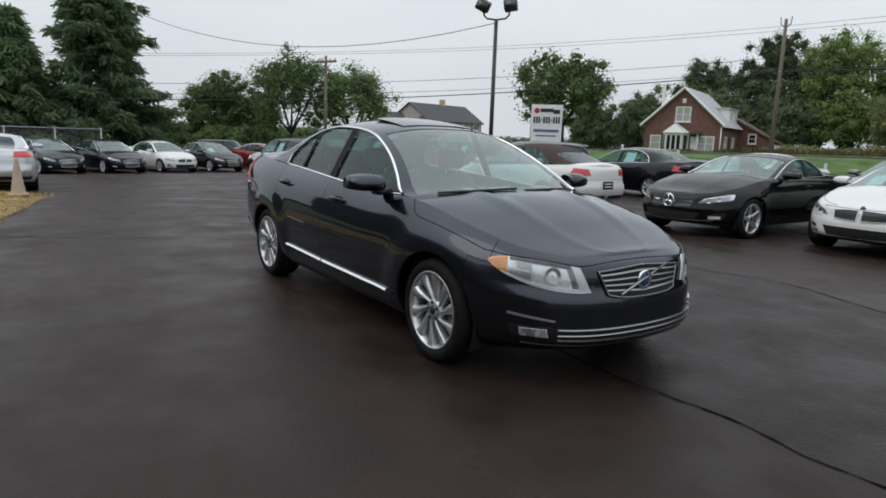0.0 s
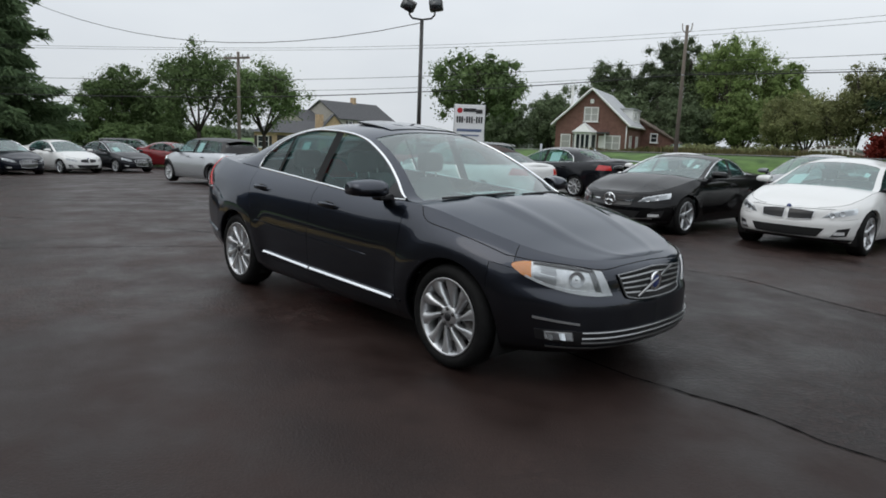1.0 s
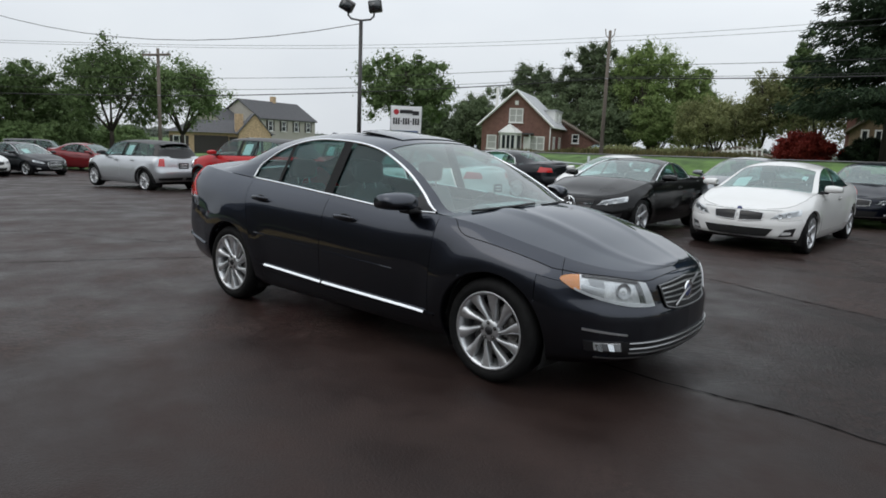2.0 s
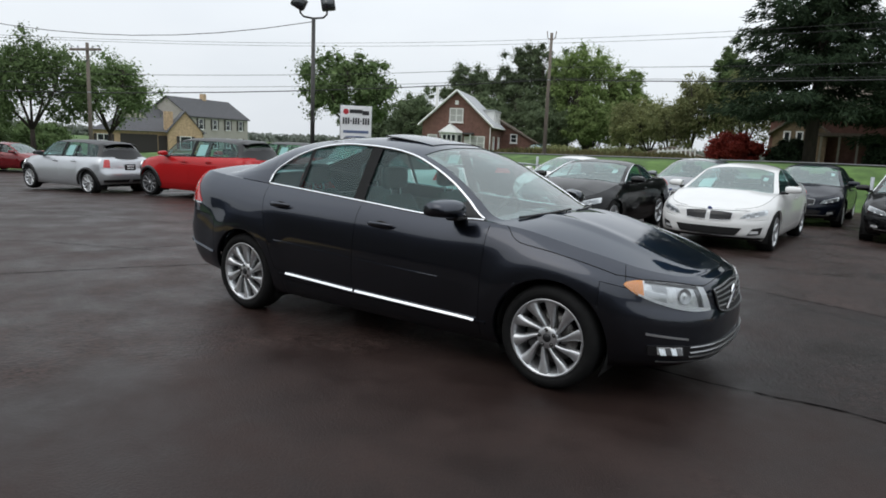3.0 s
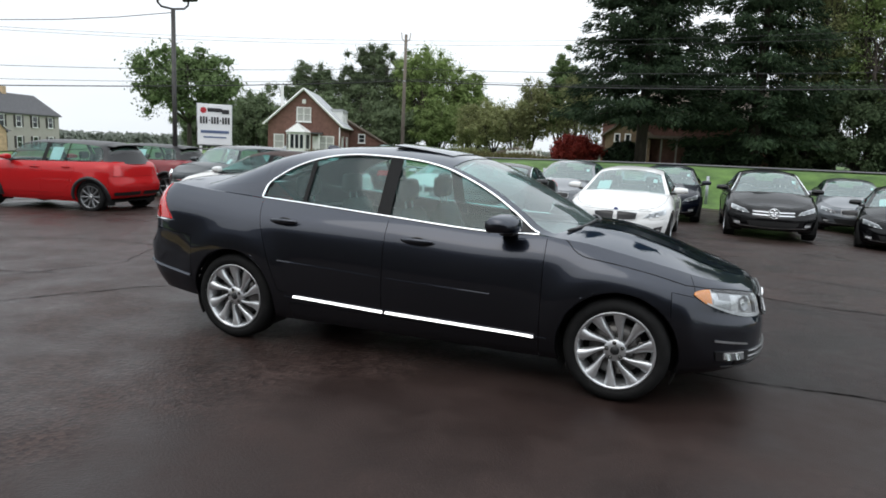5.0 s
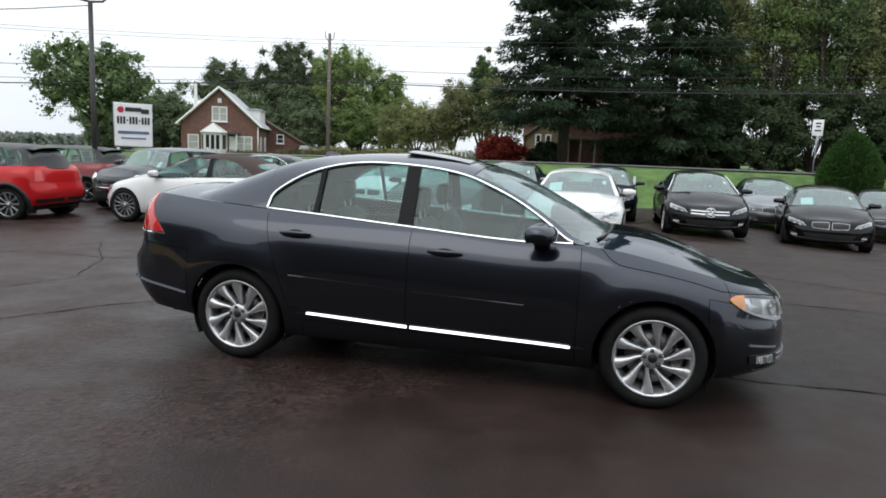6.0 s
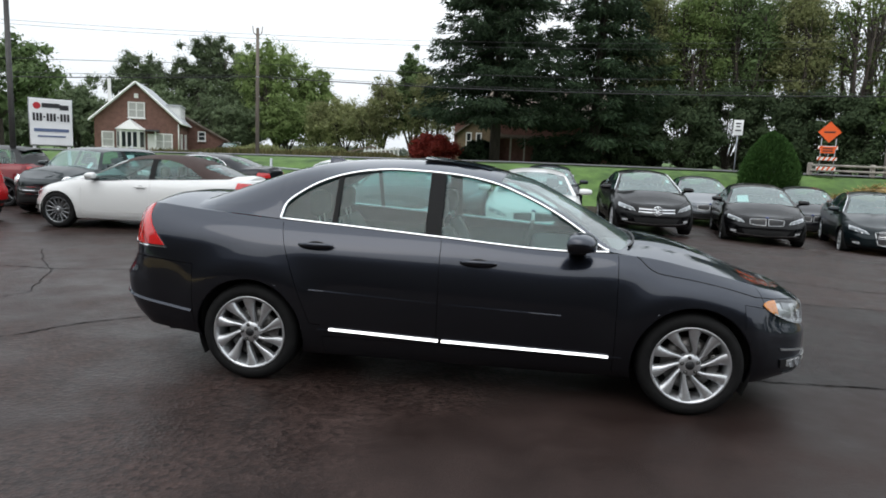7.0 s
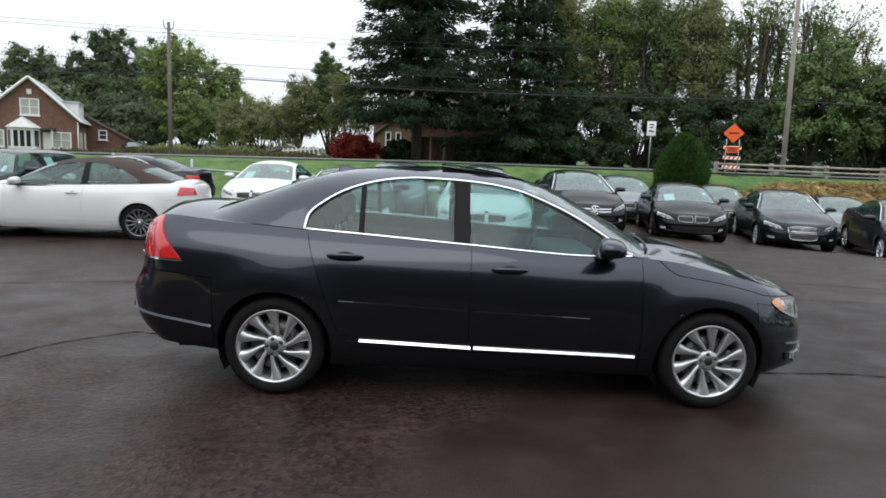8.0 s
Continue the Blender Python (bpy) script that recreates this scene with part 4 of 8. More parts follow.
    part("lip_trim", both(geo, mirrored(geo)), SATIN_MID, low)
    pair("fog_surround", patch(F, *quad((sy(0.60), 0.290), (sx(1.97), 0.310), (sx(1.96), 0.366), (sy(0.60), 0.362)), 8, 4, 0.010, 0.012), GRILLE)
    fog = pair("fog_lamp", patch(F, *quad((sy(0.612), 0.308), (sy(0.722), 0.316), (sy(0.727), 0.358), (sy(0.620), 0.356)), 8, 4, 0.016, 0.01), LAMP_BACK, car, "clear fog lamp")
    for ob, flip in zip(fog, (False, True)):
        for y0, tl, mt in ((0.618, 0.004, SATIN), (0.645, 0.010, CHROME), (0.668, 0.002, SATIN_MID), (0.692, 0.010, CHROME)):
            geo = patch(F, *quad((sy(y0), 0.313), (sy(y0 + 0.022), 0.315), (sy(y0 + 0.030), 0.353), (sy(y0 + 0.006), 0.351)), 4, 4, 0.0175, 0.0, tl)
            part("lamp_facet", mirrored(geo) if flip else geo, mt, ob)
        geo = patch(F, *quad((sy(0.612), 0.308), (sy(0.722), 0.316), (sy(0.727), 0.358), (sy(0.620), 0.356)), 8, 4, 0.030)
        part("lamp_lens", mirrored(geo) if flip else geo, LENS, ob)
    pair("bumper_trim", patch(F, *quad((sy(0.585), 0.394), (sx(1.95), 0.427), (sx(1.95), 0.439), (sy(0.585), 0.404)), 12, 3, 0.010, 0.008), SATIN, car, "bright bumper corner trim")
    # tail lamps and rear bumper crease
    tail = pair("tail_lamp", patch(F, *quad((sx(-1.995), 0.862), (sx(-2.40), 0.872), (sx(-2.38), 1.085), (sx(-2.225), 1.118), 0.0, 0.006), 14, 8, 0.010, 0.012), RED_LENS, car, "red tail lamp")
    for ob, flip in zip(tail, (False, True)):
        for a0, a1, mt in ((0.50, 0.62, AMBER_RED), (0.30, 0.36, RED_DEEP)):
            q = quad((sx(-1.995 - 0.405 * a0), 0.872), (sx(-1.995 - 0.405 * a1), 0.874), (sx(-2.225 - 0.155 * a1), 1.082), (sx(-2.225 - 0.155 * a0), 1.088))
            geo = patch(F, *q, 6, 8, 0.0125)
            part("lamp_band", mirrored(geo) if flip else geo, mt, ob)
    pair("tail_trim", patch(F, *quad((sx(-1.985), 0.847), (sx(-2.40), 0.858), (sx(-2.40), 0.868), (sx(-1.990), 0.858)), 12, 2, 0.013, 0.010), CHROME)
    pair("bumper_crease", patch(F, *quad((sx(-1.79), 0.440), (sx(-2.44), 0.535), (sx(-2.44), 0.549), (sx(-1.79), 0.454)), 16, 3, 0.004, 0.010, 0.010), PAINT_MAIN)
    # wipers at the foot of the windscreen, aerial fin, raised sunroof panel
    for y0, y1 in ((-0.62, -0.02), (0.05, 0.60)):
        pts = []
        for t in np.linspace(0, 1, 8):
            y = y0 + (y1 - y0) * t
            uu = F.screen[0] - 0.012 - 0.02 * t
            yr = float(F.side_y(uu, F.rail(uu)))
            p = F.upper(uu, 1 - abs(y) / yr, 0.014)
            pts.append((p[0], y, p[2]))
        part("wiper", Geo().tube(pts, 0.009, 6).get(), PLASTIC, car)
    U, W = np.meshgrid(np.linspace(0.08, -0.36, 10), np.linspace(0.42, 1.0, 8), indexing="ij")
    R = F.upper(U, W, 0.006)
    R[..., 2] += 0.018 * ((0.08 - U) / 0.44)
    R = np.concatenate([R, (R * np.array([1, -1, 1]))[:, -2::-1]], 1)
    g = Geo().grid(R)
    g.grid(R - np.array([0, 0, 0.008]), flip=True)
    for line in (np.s_[0, :], np.s_[-1, :], np.s_[:, 0], np.s_[:, -1]):
        g.grid(np.stack([R[line], R[line] - np.array([0, 0, 0.008])]))
    part("sunroof_panel", g.get(), PAINT_MAIN, car, "raised dark sunroof panel")
    hole = F.upper(U, W, 0.003)
    hole = np.concatenate([hole, (hole * np.array([1, -1, 1]))[:, -2::-1]], 1)
    part("sunroof_well", Geo().grid(hole).get(), MATTE, car)
    fin = []
    for i in range(7):
        q = i / 6
        x = -1.00 - 0.13 * q
        h = 0.055 * (q ** 0.7) * (1 if q < 0.9 else 0.7) + 0.004
        z = float(F.centre(x)) - 0.005
        fin.append([(x, -0.022, z), (x, -0.010, z + h), (x, 0.010, z + h), (x, 0.022, z)])
    part("aerial_fin", Geo().grid(fin).get(), PAINT_MAIN, car)
    U, W = np.meshgrid(np.linspace(F.screen[0] + 0.06, F.screen[0] - 0.0, 4), np.linspace(0.03, 1, 14), indexing="ij")
    R = F.upper(U, W, -0.012)
    part("cowl", Geo().grid(np.concatenate([R, (R * np.array([1, -1, 1]))[:, -2::-1]], 1)).get(), PLASTIC, car)
    return car


main_car()


# ---- ground, lot, road ----
def asphalt_mat():
    """Old damp asphalt: brownish binder, pale stones, broad worn and wet zones."""
    m = bpy.data.materials.new("damp_asphalt")
    m.use_nodes = True
    nt = m.node_tree
    b = nt.nodes["Principled BSDF"]
    tc = nt.nodes.new("ShaderNodeTexCoord")

    def noise_tex(scale, detail, stretch=(1, 1, 1), rough=0.6):
        mp = nt.nodes.new("ShaderNodeMapping")
        mp.inputs["Scale"].default_value = stretch
        mp.inputs["Rotation"].default_value = (0, 0, 0.5)
        nt.links.new(tc.outputs["Object"], mp.inputs[0])
        n = nt.nodes.new("ShaderNodeTexNoise")
        n.inputs["Scale"].default_value, n.inputs["Detail"].default_value, n.inputs["Roughness"].default_value = scale, detail, rough
        nt.links.new(mp.outputs[0], n.inputs[0])
        return n

    def ramp(src, p0, c0, p1, c1):
        r = nt.nodes.new("ShaderNodeValToRGB")
        r.color_ramp.elements[0].position, r.color_ramp.elements[0].color = p0, (*c0, 1)
        r.color_ramp.elements[1].position, r.color_ramp.elements[1].color = p1, (*c1, 1)
        nt.links.new(src, r.inputs[0])
        return r
    broad = noise_tex(0.16, 5, (1, 2.2, 1))
    mid = noise_tex(1.3, 7)
    fine = noise_tex(70, 4)
    stone = nt.nodes.new("ShaderNodeTexVoronoi")
    stone.inputs["Scale"].default_value = 130
    nt.links.new(tc.outputs["Object"], stone.inputs[0])
    chips = nt.nodes.new("ShaderNodeTexVoronoi")
    chips.inputs["Scale"].default_value = 38
    nt.links.new(tc.outputs["Object"], chips.inputs[0])
    zone = noise_tex(0.42, 4, (1, 1.5, 1), 0.65)
    # a smoother sealed patch lies within the coarse old surface
    area = nt.nodes.new("ShaderNodeMapping")
    area.inputs["Location"].default_value = (-2.4 / 2.9, 2.5 / 2.5, 0)
    area.inputs["Scale"].default_value = (1 / 2.9, 1 / 2.5, 0)
    nt.links.new(tc.outputs["Object"], area.inputs[0])
    dist = nt.nodes.new("ShaderNodeVectorMath")
    dist.operation = "LENGTH"
    nt.links.new(area.outputs[0], dist.inputs[0])
    strip = nt.nodes.new("ShaderNodeMapRange")
    strip.inputs[1].default_value, strip.inputs[2].default_value = 0.80, 1.25
    strip.inputs[3].default_value, strip.inputs[4].default_value = -0.26, 0.16
    nt.links.new(dist.outputs["Value"], strip.inputs[0])
    both_ = nt.nodes.new("ShaderNodeMath")
    both_.operation = "ADD"
    nt.links.new(strip.outputs[0], both_.inputs[0])
    nt.links.new(zone.outputs[0], both_.inputs[1])
    worn = nt.nodes.new("ShaderNodeMapRange")
    worn.inputs[1].default_value, worn.inputs[2].default_value = 0.40, 0.58
    nt.links.new(both_.outputs[0], worn.inputs[0])
    base = ramp(broad.outputs[0], 0.35, (0.0198, 0.0125, 0.0110), 0.68, (0.0318, 0.0215, 0.0193))
    patch_ = ramp(mid.outputs[0], 0.36, (0.66, 0.64, 0.63), 0.68, (1.22, 1.20, 1.18))
    coarse = ramp(chips.outputs["Color"], 0.1, (0.42, 0.41, 0.41), 0.95, (2.25, 2.2, 2.16))
    smooth_ = ramp(stone.outputs["Color"], 0.15, (0.74, 0.72, 0.72), 0.95, (1.30, 1.26, 1.22))
    grain = nt.nodes.new("ShaderNodeMixRGB")
    nt.links.new(worn.outputs[0], grain.inputs[0])
    nt.links.new(smooth_.outputs[0], grain.inputs[1])
    nt.links.new(coarse.outputs[0], grain.inputs[2])
    mul = nt.nodes.new("ShaderNodeMixRGB")
    mul.blend_type, mul.inputs[0].default_value = "MULTIPLY", 1.0
    nt.links.new(base.outputs[0], mul.inputs[1])
    nt.links.new(patch_.outputs[0], mul.inputs[2])
    mul2 = nt.nodes.new("ShaderNodeMixRGB")
    mul2.blend_type, mul2.inputs[0].default_value = "MULTIPLY", 0.85
    nt.links.new(mul.outputs[0], mul2.inputs[1])
    nt.links.new(grain.outputs[0], mul2.inputs[2])
    # an older, darker strip of rough asphalt runs between the two long cracks
    axes = nt.nodes.new("ShaderNodeSeparateXYZ")
    nt.links.new(tc.outputs["Object"], axes.inputs[0])

    def calc(op, a, b_, c_=None):
        q = nt.nodes.new("ShaderNodeMath")
        q.operation = op
        for slot, val in enumerate((a, b_, c_)):
            if val is None:
                continue
            if isinstance(val, float):
                q.inputs[slot].default_value = val
            else:
                nt.links.new(val, q.inputs[slot])
        return q.outputs[0]

    def ease(val, lo, hi):
        q = nt.nodes.new("ShaderNodeMapRange")
        q.interpolation_type = "SMOOTHSTEP"
        q.inputs[1].default_value, q.inputs[2].default_value = lo, hi
        nt.links.new(val, q.inputs[0])
        return q.outputs[0]
    wave = calc("MULTIPLY_ADD", zone.outputs[0], 0.5, -0.25)
    across = calc("ADD", axes.outputs[1], wave)
    far_edge = calc("MULTIPLY_ADD", axes.outputs[0], 0.22, across)
    old = calc("MULTIPLY", ease(across, -0.22, 0.05), calc("SUBTRACT", 1.0, ease(far_edge, 3.72, 3.98)))
    old = calc("MULTIPLY", old, ease(axes.outputs[0], -1.5, 1.0))
    tone = nt.nodes.new("ShaderNodeMixRGB")
    tone.blend_type = "MULTIPLY"
    tone.inputs[2].default_value = (0.62, 0.64, 0.66, 1)
    nt.links.new(old, tone.inputs[0])
    nt.links.new(mul2.outputs[0], tone.inputs[1])
    nt.links.new(tone.outputs[0], b.inputs["Base Color"])
    wet = nt.nodes.new("ShaderNodeMapRange")
    wet.inputs[1].default_value, wet.inputs[2].default_value = 0.35, 0.68
    wet.inputs[3].default_value, wet.inputs[4].default_value = 0.30, 0.62
    nt.links.new(mid.outputs[0], wet.inputs[0])
    nt.links.new(wet.outputs[0], b.inputs["Roughness"])
    b.inputs["Specular IOR Level"].default_value = 0.165
    add = nt.nodes.new("ShaderNodeMath")
    add.operation = "ADD"
    nt.links.new(fine.outputs[0], add.inputs[0])
    lift = nt.nodes.new("ShaderNodeMath")
    lift.operation = "MULTIPLY"
    nt.links.new(chips.outputs["Distance"], lift.inputs[0])
    nt.links.new(worn.outputs[0], lift.inputs[1])
    nt.links.new(lift.outputs[0], add.inputs[1])
    bp = nt.nodes.new("ShaderNodeBump")
    bp.inputs["Strength"].default_value, bp.inputs["Distance"].default_value = 0.6, 0.005
    nt.links.new(add.outputs[0], bp.inputs["Height"])
    nt.links.new(bp.outputs[0], b.inputs["Normal"])
    return m


ASPHALT = asphalt_mat()
ROAD = mat("road_asphalt", (0.11, 0.11, 0.11), 0.7, var=0.2, scale=1.5, bump=0.3, bscale=80)
# near-black without gloss: shade down in an open crack, given as colour
CRACK = mat("crack_shade", (0.004, 0.004, 0.004), 0.95, var=0.3, scale=20)
CRACK.node_tree.nodes["Principled BSDF"].inputs["Specular IOR Level"].default_value = 0.02
GRASS = mat("mown_grass", (0.044, 0.098, 0.016), 0.9, var=0.35, scale=1.2, bump=0.8, bscale=30, alt=(0.074, 0.136, 0.027))
STRAW_GROUND = mat("straw_covered_soil", (0.16, 0.11, 0.05), 0.9, var=0.4, scale=2.5, bump=0.9, bscale=25, alt=(0.36, 0.27, 0.12))


def road_y(x):
    return np.interp(x, [-90, -45, -14, 22, 70], [8, 19, 28.0, 27.5, 25])


def lot_edge(x):
    return np.interp(x, [-60, -40, -34, -20, -6, 40], [-6, 6, 12, 15.5, 19.6, 20.2])


def height(x, y):
    """The lot drains gently to the north and west; the verge climbs to the road."""
    x, y = np.asarray(x, float), np.asarray(y, float)
    lot = np.interp(x, [-55, -32, -27, -15, -10, -2], [-1.1, -0.85, -0.75, -0.25, -0.12, 0.0])
    lot = lot - 0.008 * np.clip(y - 0.5, 0, 20) * np.interp(x, [-20, -10], [0, 1])
    lot = lot - 0.055 * np.clip(x - 3.2, 0, 12) * np.clip((y - 6.5) / 5, 0, 1)
    rise = np.interp(x, [-80, -45, -25, 0, 30, 60], [-1.5, -0.6, 0.85, 1.25, 1.35, 1.3])
    edge = lot_edge(x)
    t = step(0.0, 1.0, (y - edge) / np.maximum(road_y(x) - 3 - edge, 3))
    beyond = step(4.0, 22.0, y - road_y(x)) * np.interp(x, [-60, -40, -8, 4], [0, 1, 1, 0])
    return lot + (rise - lot) * t - 0.55 * beyond


def sheet(name, xs, ys, z_of, material, label, category):
    X, Y = np.meshgrid(xs, ys, indexing="ij")
    ob = part(name, Geo().grid(np.stack([X, Y, z_of(X, Y)], -1), flip=True).get(), material)
    return tagged(ob, label, category, "", "structure")


far = np.array([-900, -400, -200])
gx = np.concatenate([far, np.arange(-110, 90, 2.0), -far[::-1]])
gy = np.concatenate([far, np.arange(-40, 110, 1.0), -far[::-1]])
sheet("ground", gx, gy, lambda x, y: height(x, y) - 0.03, GRASS, "mown green grass verge and fields", "ground")
X, W = np.meshgrid(np.linspace(-45, 60, 106), np.linspace(0, 1, 80), indexing="ij")
Y = -60 + (lot_edge(X) + 60) * W
tagged(part("pavement_lot", Geo().grid(np.stack([X, Y, height(X, Y)], -1), flip=True).get(), ASPHALT), "dark damp asphalt of the car lot", "asphalt", "", "structure")
xs = np.linspace(-110, 80, 96)
rows = []
for off in (-3.4, -1.7, 0, 1.7, 3.4):
    yy = road_y(xs) + 0.5 + off
    rows.append(np.stack([xs, yy, height(xs, yy) + 0.012 + 0.02 * (1 - (off / 3.4) ** 2)], -1))
tagged(part("road", Geo().grid(rows).get(), ROAD), "grey asphalt country road beyond the verge", "road", "", "structure")


def crack(points, width, seed, name="crack"):
    """An open crack: a dark jagged band that wanders along its line."""
    rng = np.random.default_rng(seed)
    pts = []
    for (x0, y0), (x1, y1) in zip(points[:-1], points[1:]):
        n = max(4, int(math.hypot(x1 - x0, y1 - y0) / 0.05))
        for k in range(n):
            pts.append((x0 + (x1 - x0) * k / n, y0 + (y1 - y0) * k / n))
    pts = np.array(pts)
    walk_x = np.cumsum(rng.normal(0, 0.007, (len(pts), 2)), 0)
    walk_x -= np.linspace(0, 1, len(pts))[:, None] * walk_x[-1]
    pts = pts + walk_x
    d = np.gradient(pts, axis=0)
    nrm = np.stack([-d[:, 1], d[:, 0]], 1)
    nrm /= np.maximum(np.linalg.norm(nrm, axis=1, keepdims=True), 1e-9)
    w = width * rng.uniform(0.25, 1.0, (len(pts), 1))
    L, R = pts + nrm * w, pts - nrm * w * rng.uniform(0.4, 1.0, (len(pts), 1))
    z = height(pts[:, 0], pts[:, 1])[:, None] + 0.004
    ob = part(name, Geo().grid(np.stack([np.hstack([L, z]), np.hstack([R, z])])).get(), CRACK, smooth=False)
    return tagged(ob, "thin dark jagged crack in the asphalt", "crack", "cracks in the asphalt")


crack([(-6.0, -4.6), (-4.75, -2.4), (-3.95, -0.9), (-3.60, -0.28), (-3.31, 0.18), (-2.88, 0.52), (-1.5, 0.4), (0.5, 0.1), (2.1, -0.06), (2.87, -0.06), (3.06, -0.07), (3.28, -0.13), (3.62, -0.12), (5.0, -0.3), (8.0, -0.2)], 0.013, 1)
crack([(-10.5, 1.3), (-7.76, 1.9), (-6.5, 2.45), (-5.26, 2.41), (-3.87, 2.70), (-1.5, 3.2), (0.1, 3.55), (1.17, 3.75), (2.2, 3.36), (3.3, 3.0), (5.0, 2.9), (8.0, 2.6)], 0.013, 2)
crack([(-6.57, 3.87), (-5.8, 2.9), (-5.26, 2.41), (-4.6, 1.2), (-5.1, -0.6), (-4.9, -3.0)], 0.009, 3)
crack([(-12.0, -1.0), (-10.6, 1.5), (-9.7, 3.4)], 0.014, 4)
crack([(4.2, 1.0), (5.5, 2.2), (7.5, 3.1), (11.0, 3.6)], 0.012, 5)
crack([(-8.4, -2.0), (-6.2, -0.4), (-4.6, 0.3)], 0.010, 6)
crack([(3.0, 5.2), (4.9, 4.15), (5.9, 3.95), (9.0, 4.3)], 0.014, 7)


def straw_piece(name, outline, top, seed, label, count, kerb=None):
    """A heap of straw over soil, with loose stalks."""
    rng = np.random.default_rng(seed)
    c = np.mean(outline, 0)
    rows = []
    o = np.array(outline)
    o = np.concatenate([o, o[:1]])
    q = np.linspace(0, len(outline), 8 * len(outline), endpoint=False)
    ring = np.stack([np.interp(q, range(len(o)), o[:, k]) for k in (0, 1)], 1)
    t = thing(name, pose(0, 0, 0), label, "straw", "", "")
    for f, z in ((1.0, 0.0), (0.94, 0.45), (0.8, 0.75), (0.55, 0.95), (0.25, 1.0), (0.02, 1.0)):
        p = c + (ring - c) * f
        zz = height(p[:, 0], p[:, 1]) - 0.02 + z * top * (0.8 + 0.25 * np.array([noise.noise(Vector((a * 0.9, b * 0.9, seed))) for a, b in p]))
        rows.append(np.stack([p[:, 0], p[:, 1], zz], 1))
    part("mound", Geo().grid(rows, close=True).get(), STRAW_GROUND, t)
    n = count
    f, k = np.sqrt(rng.uniform(0, 1, n)), rng.integers(0, len(ring), n)
    p = c + (ring[k] - c) * f[:, None] * 1.01
    z = height(p[:, 0], p[:, 1]) + top * np.interp(f, [0, 0.55, 0.8, 0.94, 1.0], [1, 0.95, 0.75, 0.45, 0.0]) * 0.95
    P = np.column_stack([p, z])
    a = rng.uniform(0, 2 * math.pi, n)
    D = np.column_stack([np.cos(a), np.sin(a), rng.uniform(-0.1, 0.5, n)]) * rng.uniform(0.05, 0.16, (n, 1))
    W = np.column_stack([-np.sin(a), np.cos(a), np.zeros(n)]) * 0.006
    v = np.stack([P - W, P + W, P + D + W, P + D - W], 1).reshape(-1, 3)
    return t, v, np.arange(4 * n).reshape(n, 4)


# ---- the parked cars ----
COUPE_RAIL = [(0.98, 0.968), (0.88, 0.985), (0.62, 1.10), (0.38, 1.215), (0.05, 1.345), (-0.3, 1.40), (-0.6, 1.395), (-0.9, 1.34), (-1.15, 1.24), (-1.38, 1.10), (-1.46, 1.055),
              (-1.6, 1.062), (-2.0, 1.078)]
COUPE_CENTRE = [(1.16, 0.985), (0.80, 1.17), (0.30, 1.39), (0.0, 1.455), (-0.4, 1.492), (-0.8, 1.475), (-1.15, 1.41), (-1.6, 1.255), (-2.0, 1.125), (-2.1, 1.105)]
COUPE_TOP = [(2.36, 0.715), (2.2, 0.73), (2.0, 0.765), (1.75, 0.825), (1.4, 0.895), (1.1, 0.955), (0.87, 0.970), (0.62, 0.965), (-0.17, 0.995), (-1.24, 1.040), (-1.8, 1.068), (-2.15, 1.08), (-2.47, 1.05)]
HATCH_RAIL = [(1.06, 0.975), (0.97, 0.99), (0.86, 1.10), (0.73, 1.25), (0.58, 1.365), (0.2, 1.412), (-0.6, 1.41), (-1.2, 1.385), (-1.55, 1.345), (-1.66, 1.25), (-1.74, 1.075), (-1.8, 1.05), (-2.05, 1.05)]
HATCH_CENTRE = [(1.27, 0.985), (1.03, 1.17), (0.74, 1.40), (0.35, 1.470), (-0.3, 1.492), (-1.0, 1.485), (-1.7, 1.455), (-1.95, 1.36), (-2.15, 1.13), (-2.25, 1.0)]
HATCH_TOP = [(2.36, 0.74), (2.2, 0.78), (2.0, 0.83), (1.75, 0.89), (1.4, 0.945), (1.1, 0.975), (0.87, 0.98), (0.0, 1.0), (-1.24, 1.03), (-1.9, 1.045), (-2.47, 1.02)]
ROADSTER_RAIL = [(0.78, 0.968), (0.66, 0.985), (0.42, 1.10), (0.2, 1.215), (-0.10, 1.335), (-0.4, 1.395), (-0.62, 1.39), (-0.85, 1.33), (-1.02, 1.22), (-1.16, 1.07), (-1.25, 1.045), (-1.4, 1.042), (-1.9, 1.040)]
ROADSTER_TOP = [(2.36, 0.715), (2.2, 0.73), (2.0, 0.765), (1.75, 0.825), (1.4, 0.895), (1.1, 0.955), (0.87, 0.970), (0.62, 0.965), (-0.17, 0.990), (-1.24, 1.025), (-1.8, 1.030), (-2.15, 1.015), (-2.47, 0.97)]
ROADSTER_CENTRE = [(0.98, 0.985), (0.6, 1.18), (0.12, 1.40), (-0.15, 1.46), (-0.5, 1.492), (-0.8, 1.46), (-1.1, 1.36), (-1.4, 1.19), (-1.7, 1.095), (-1.8, 1.078)]


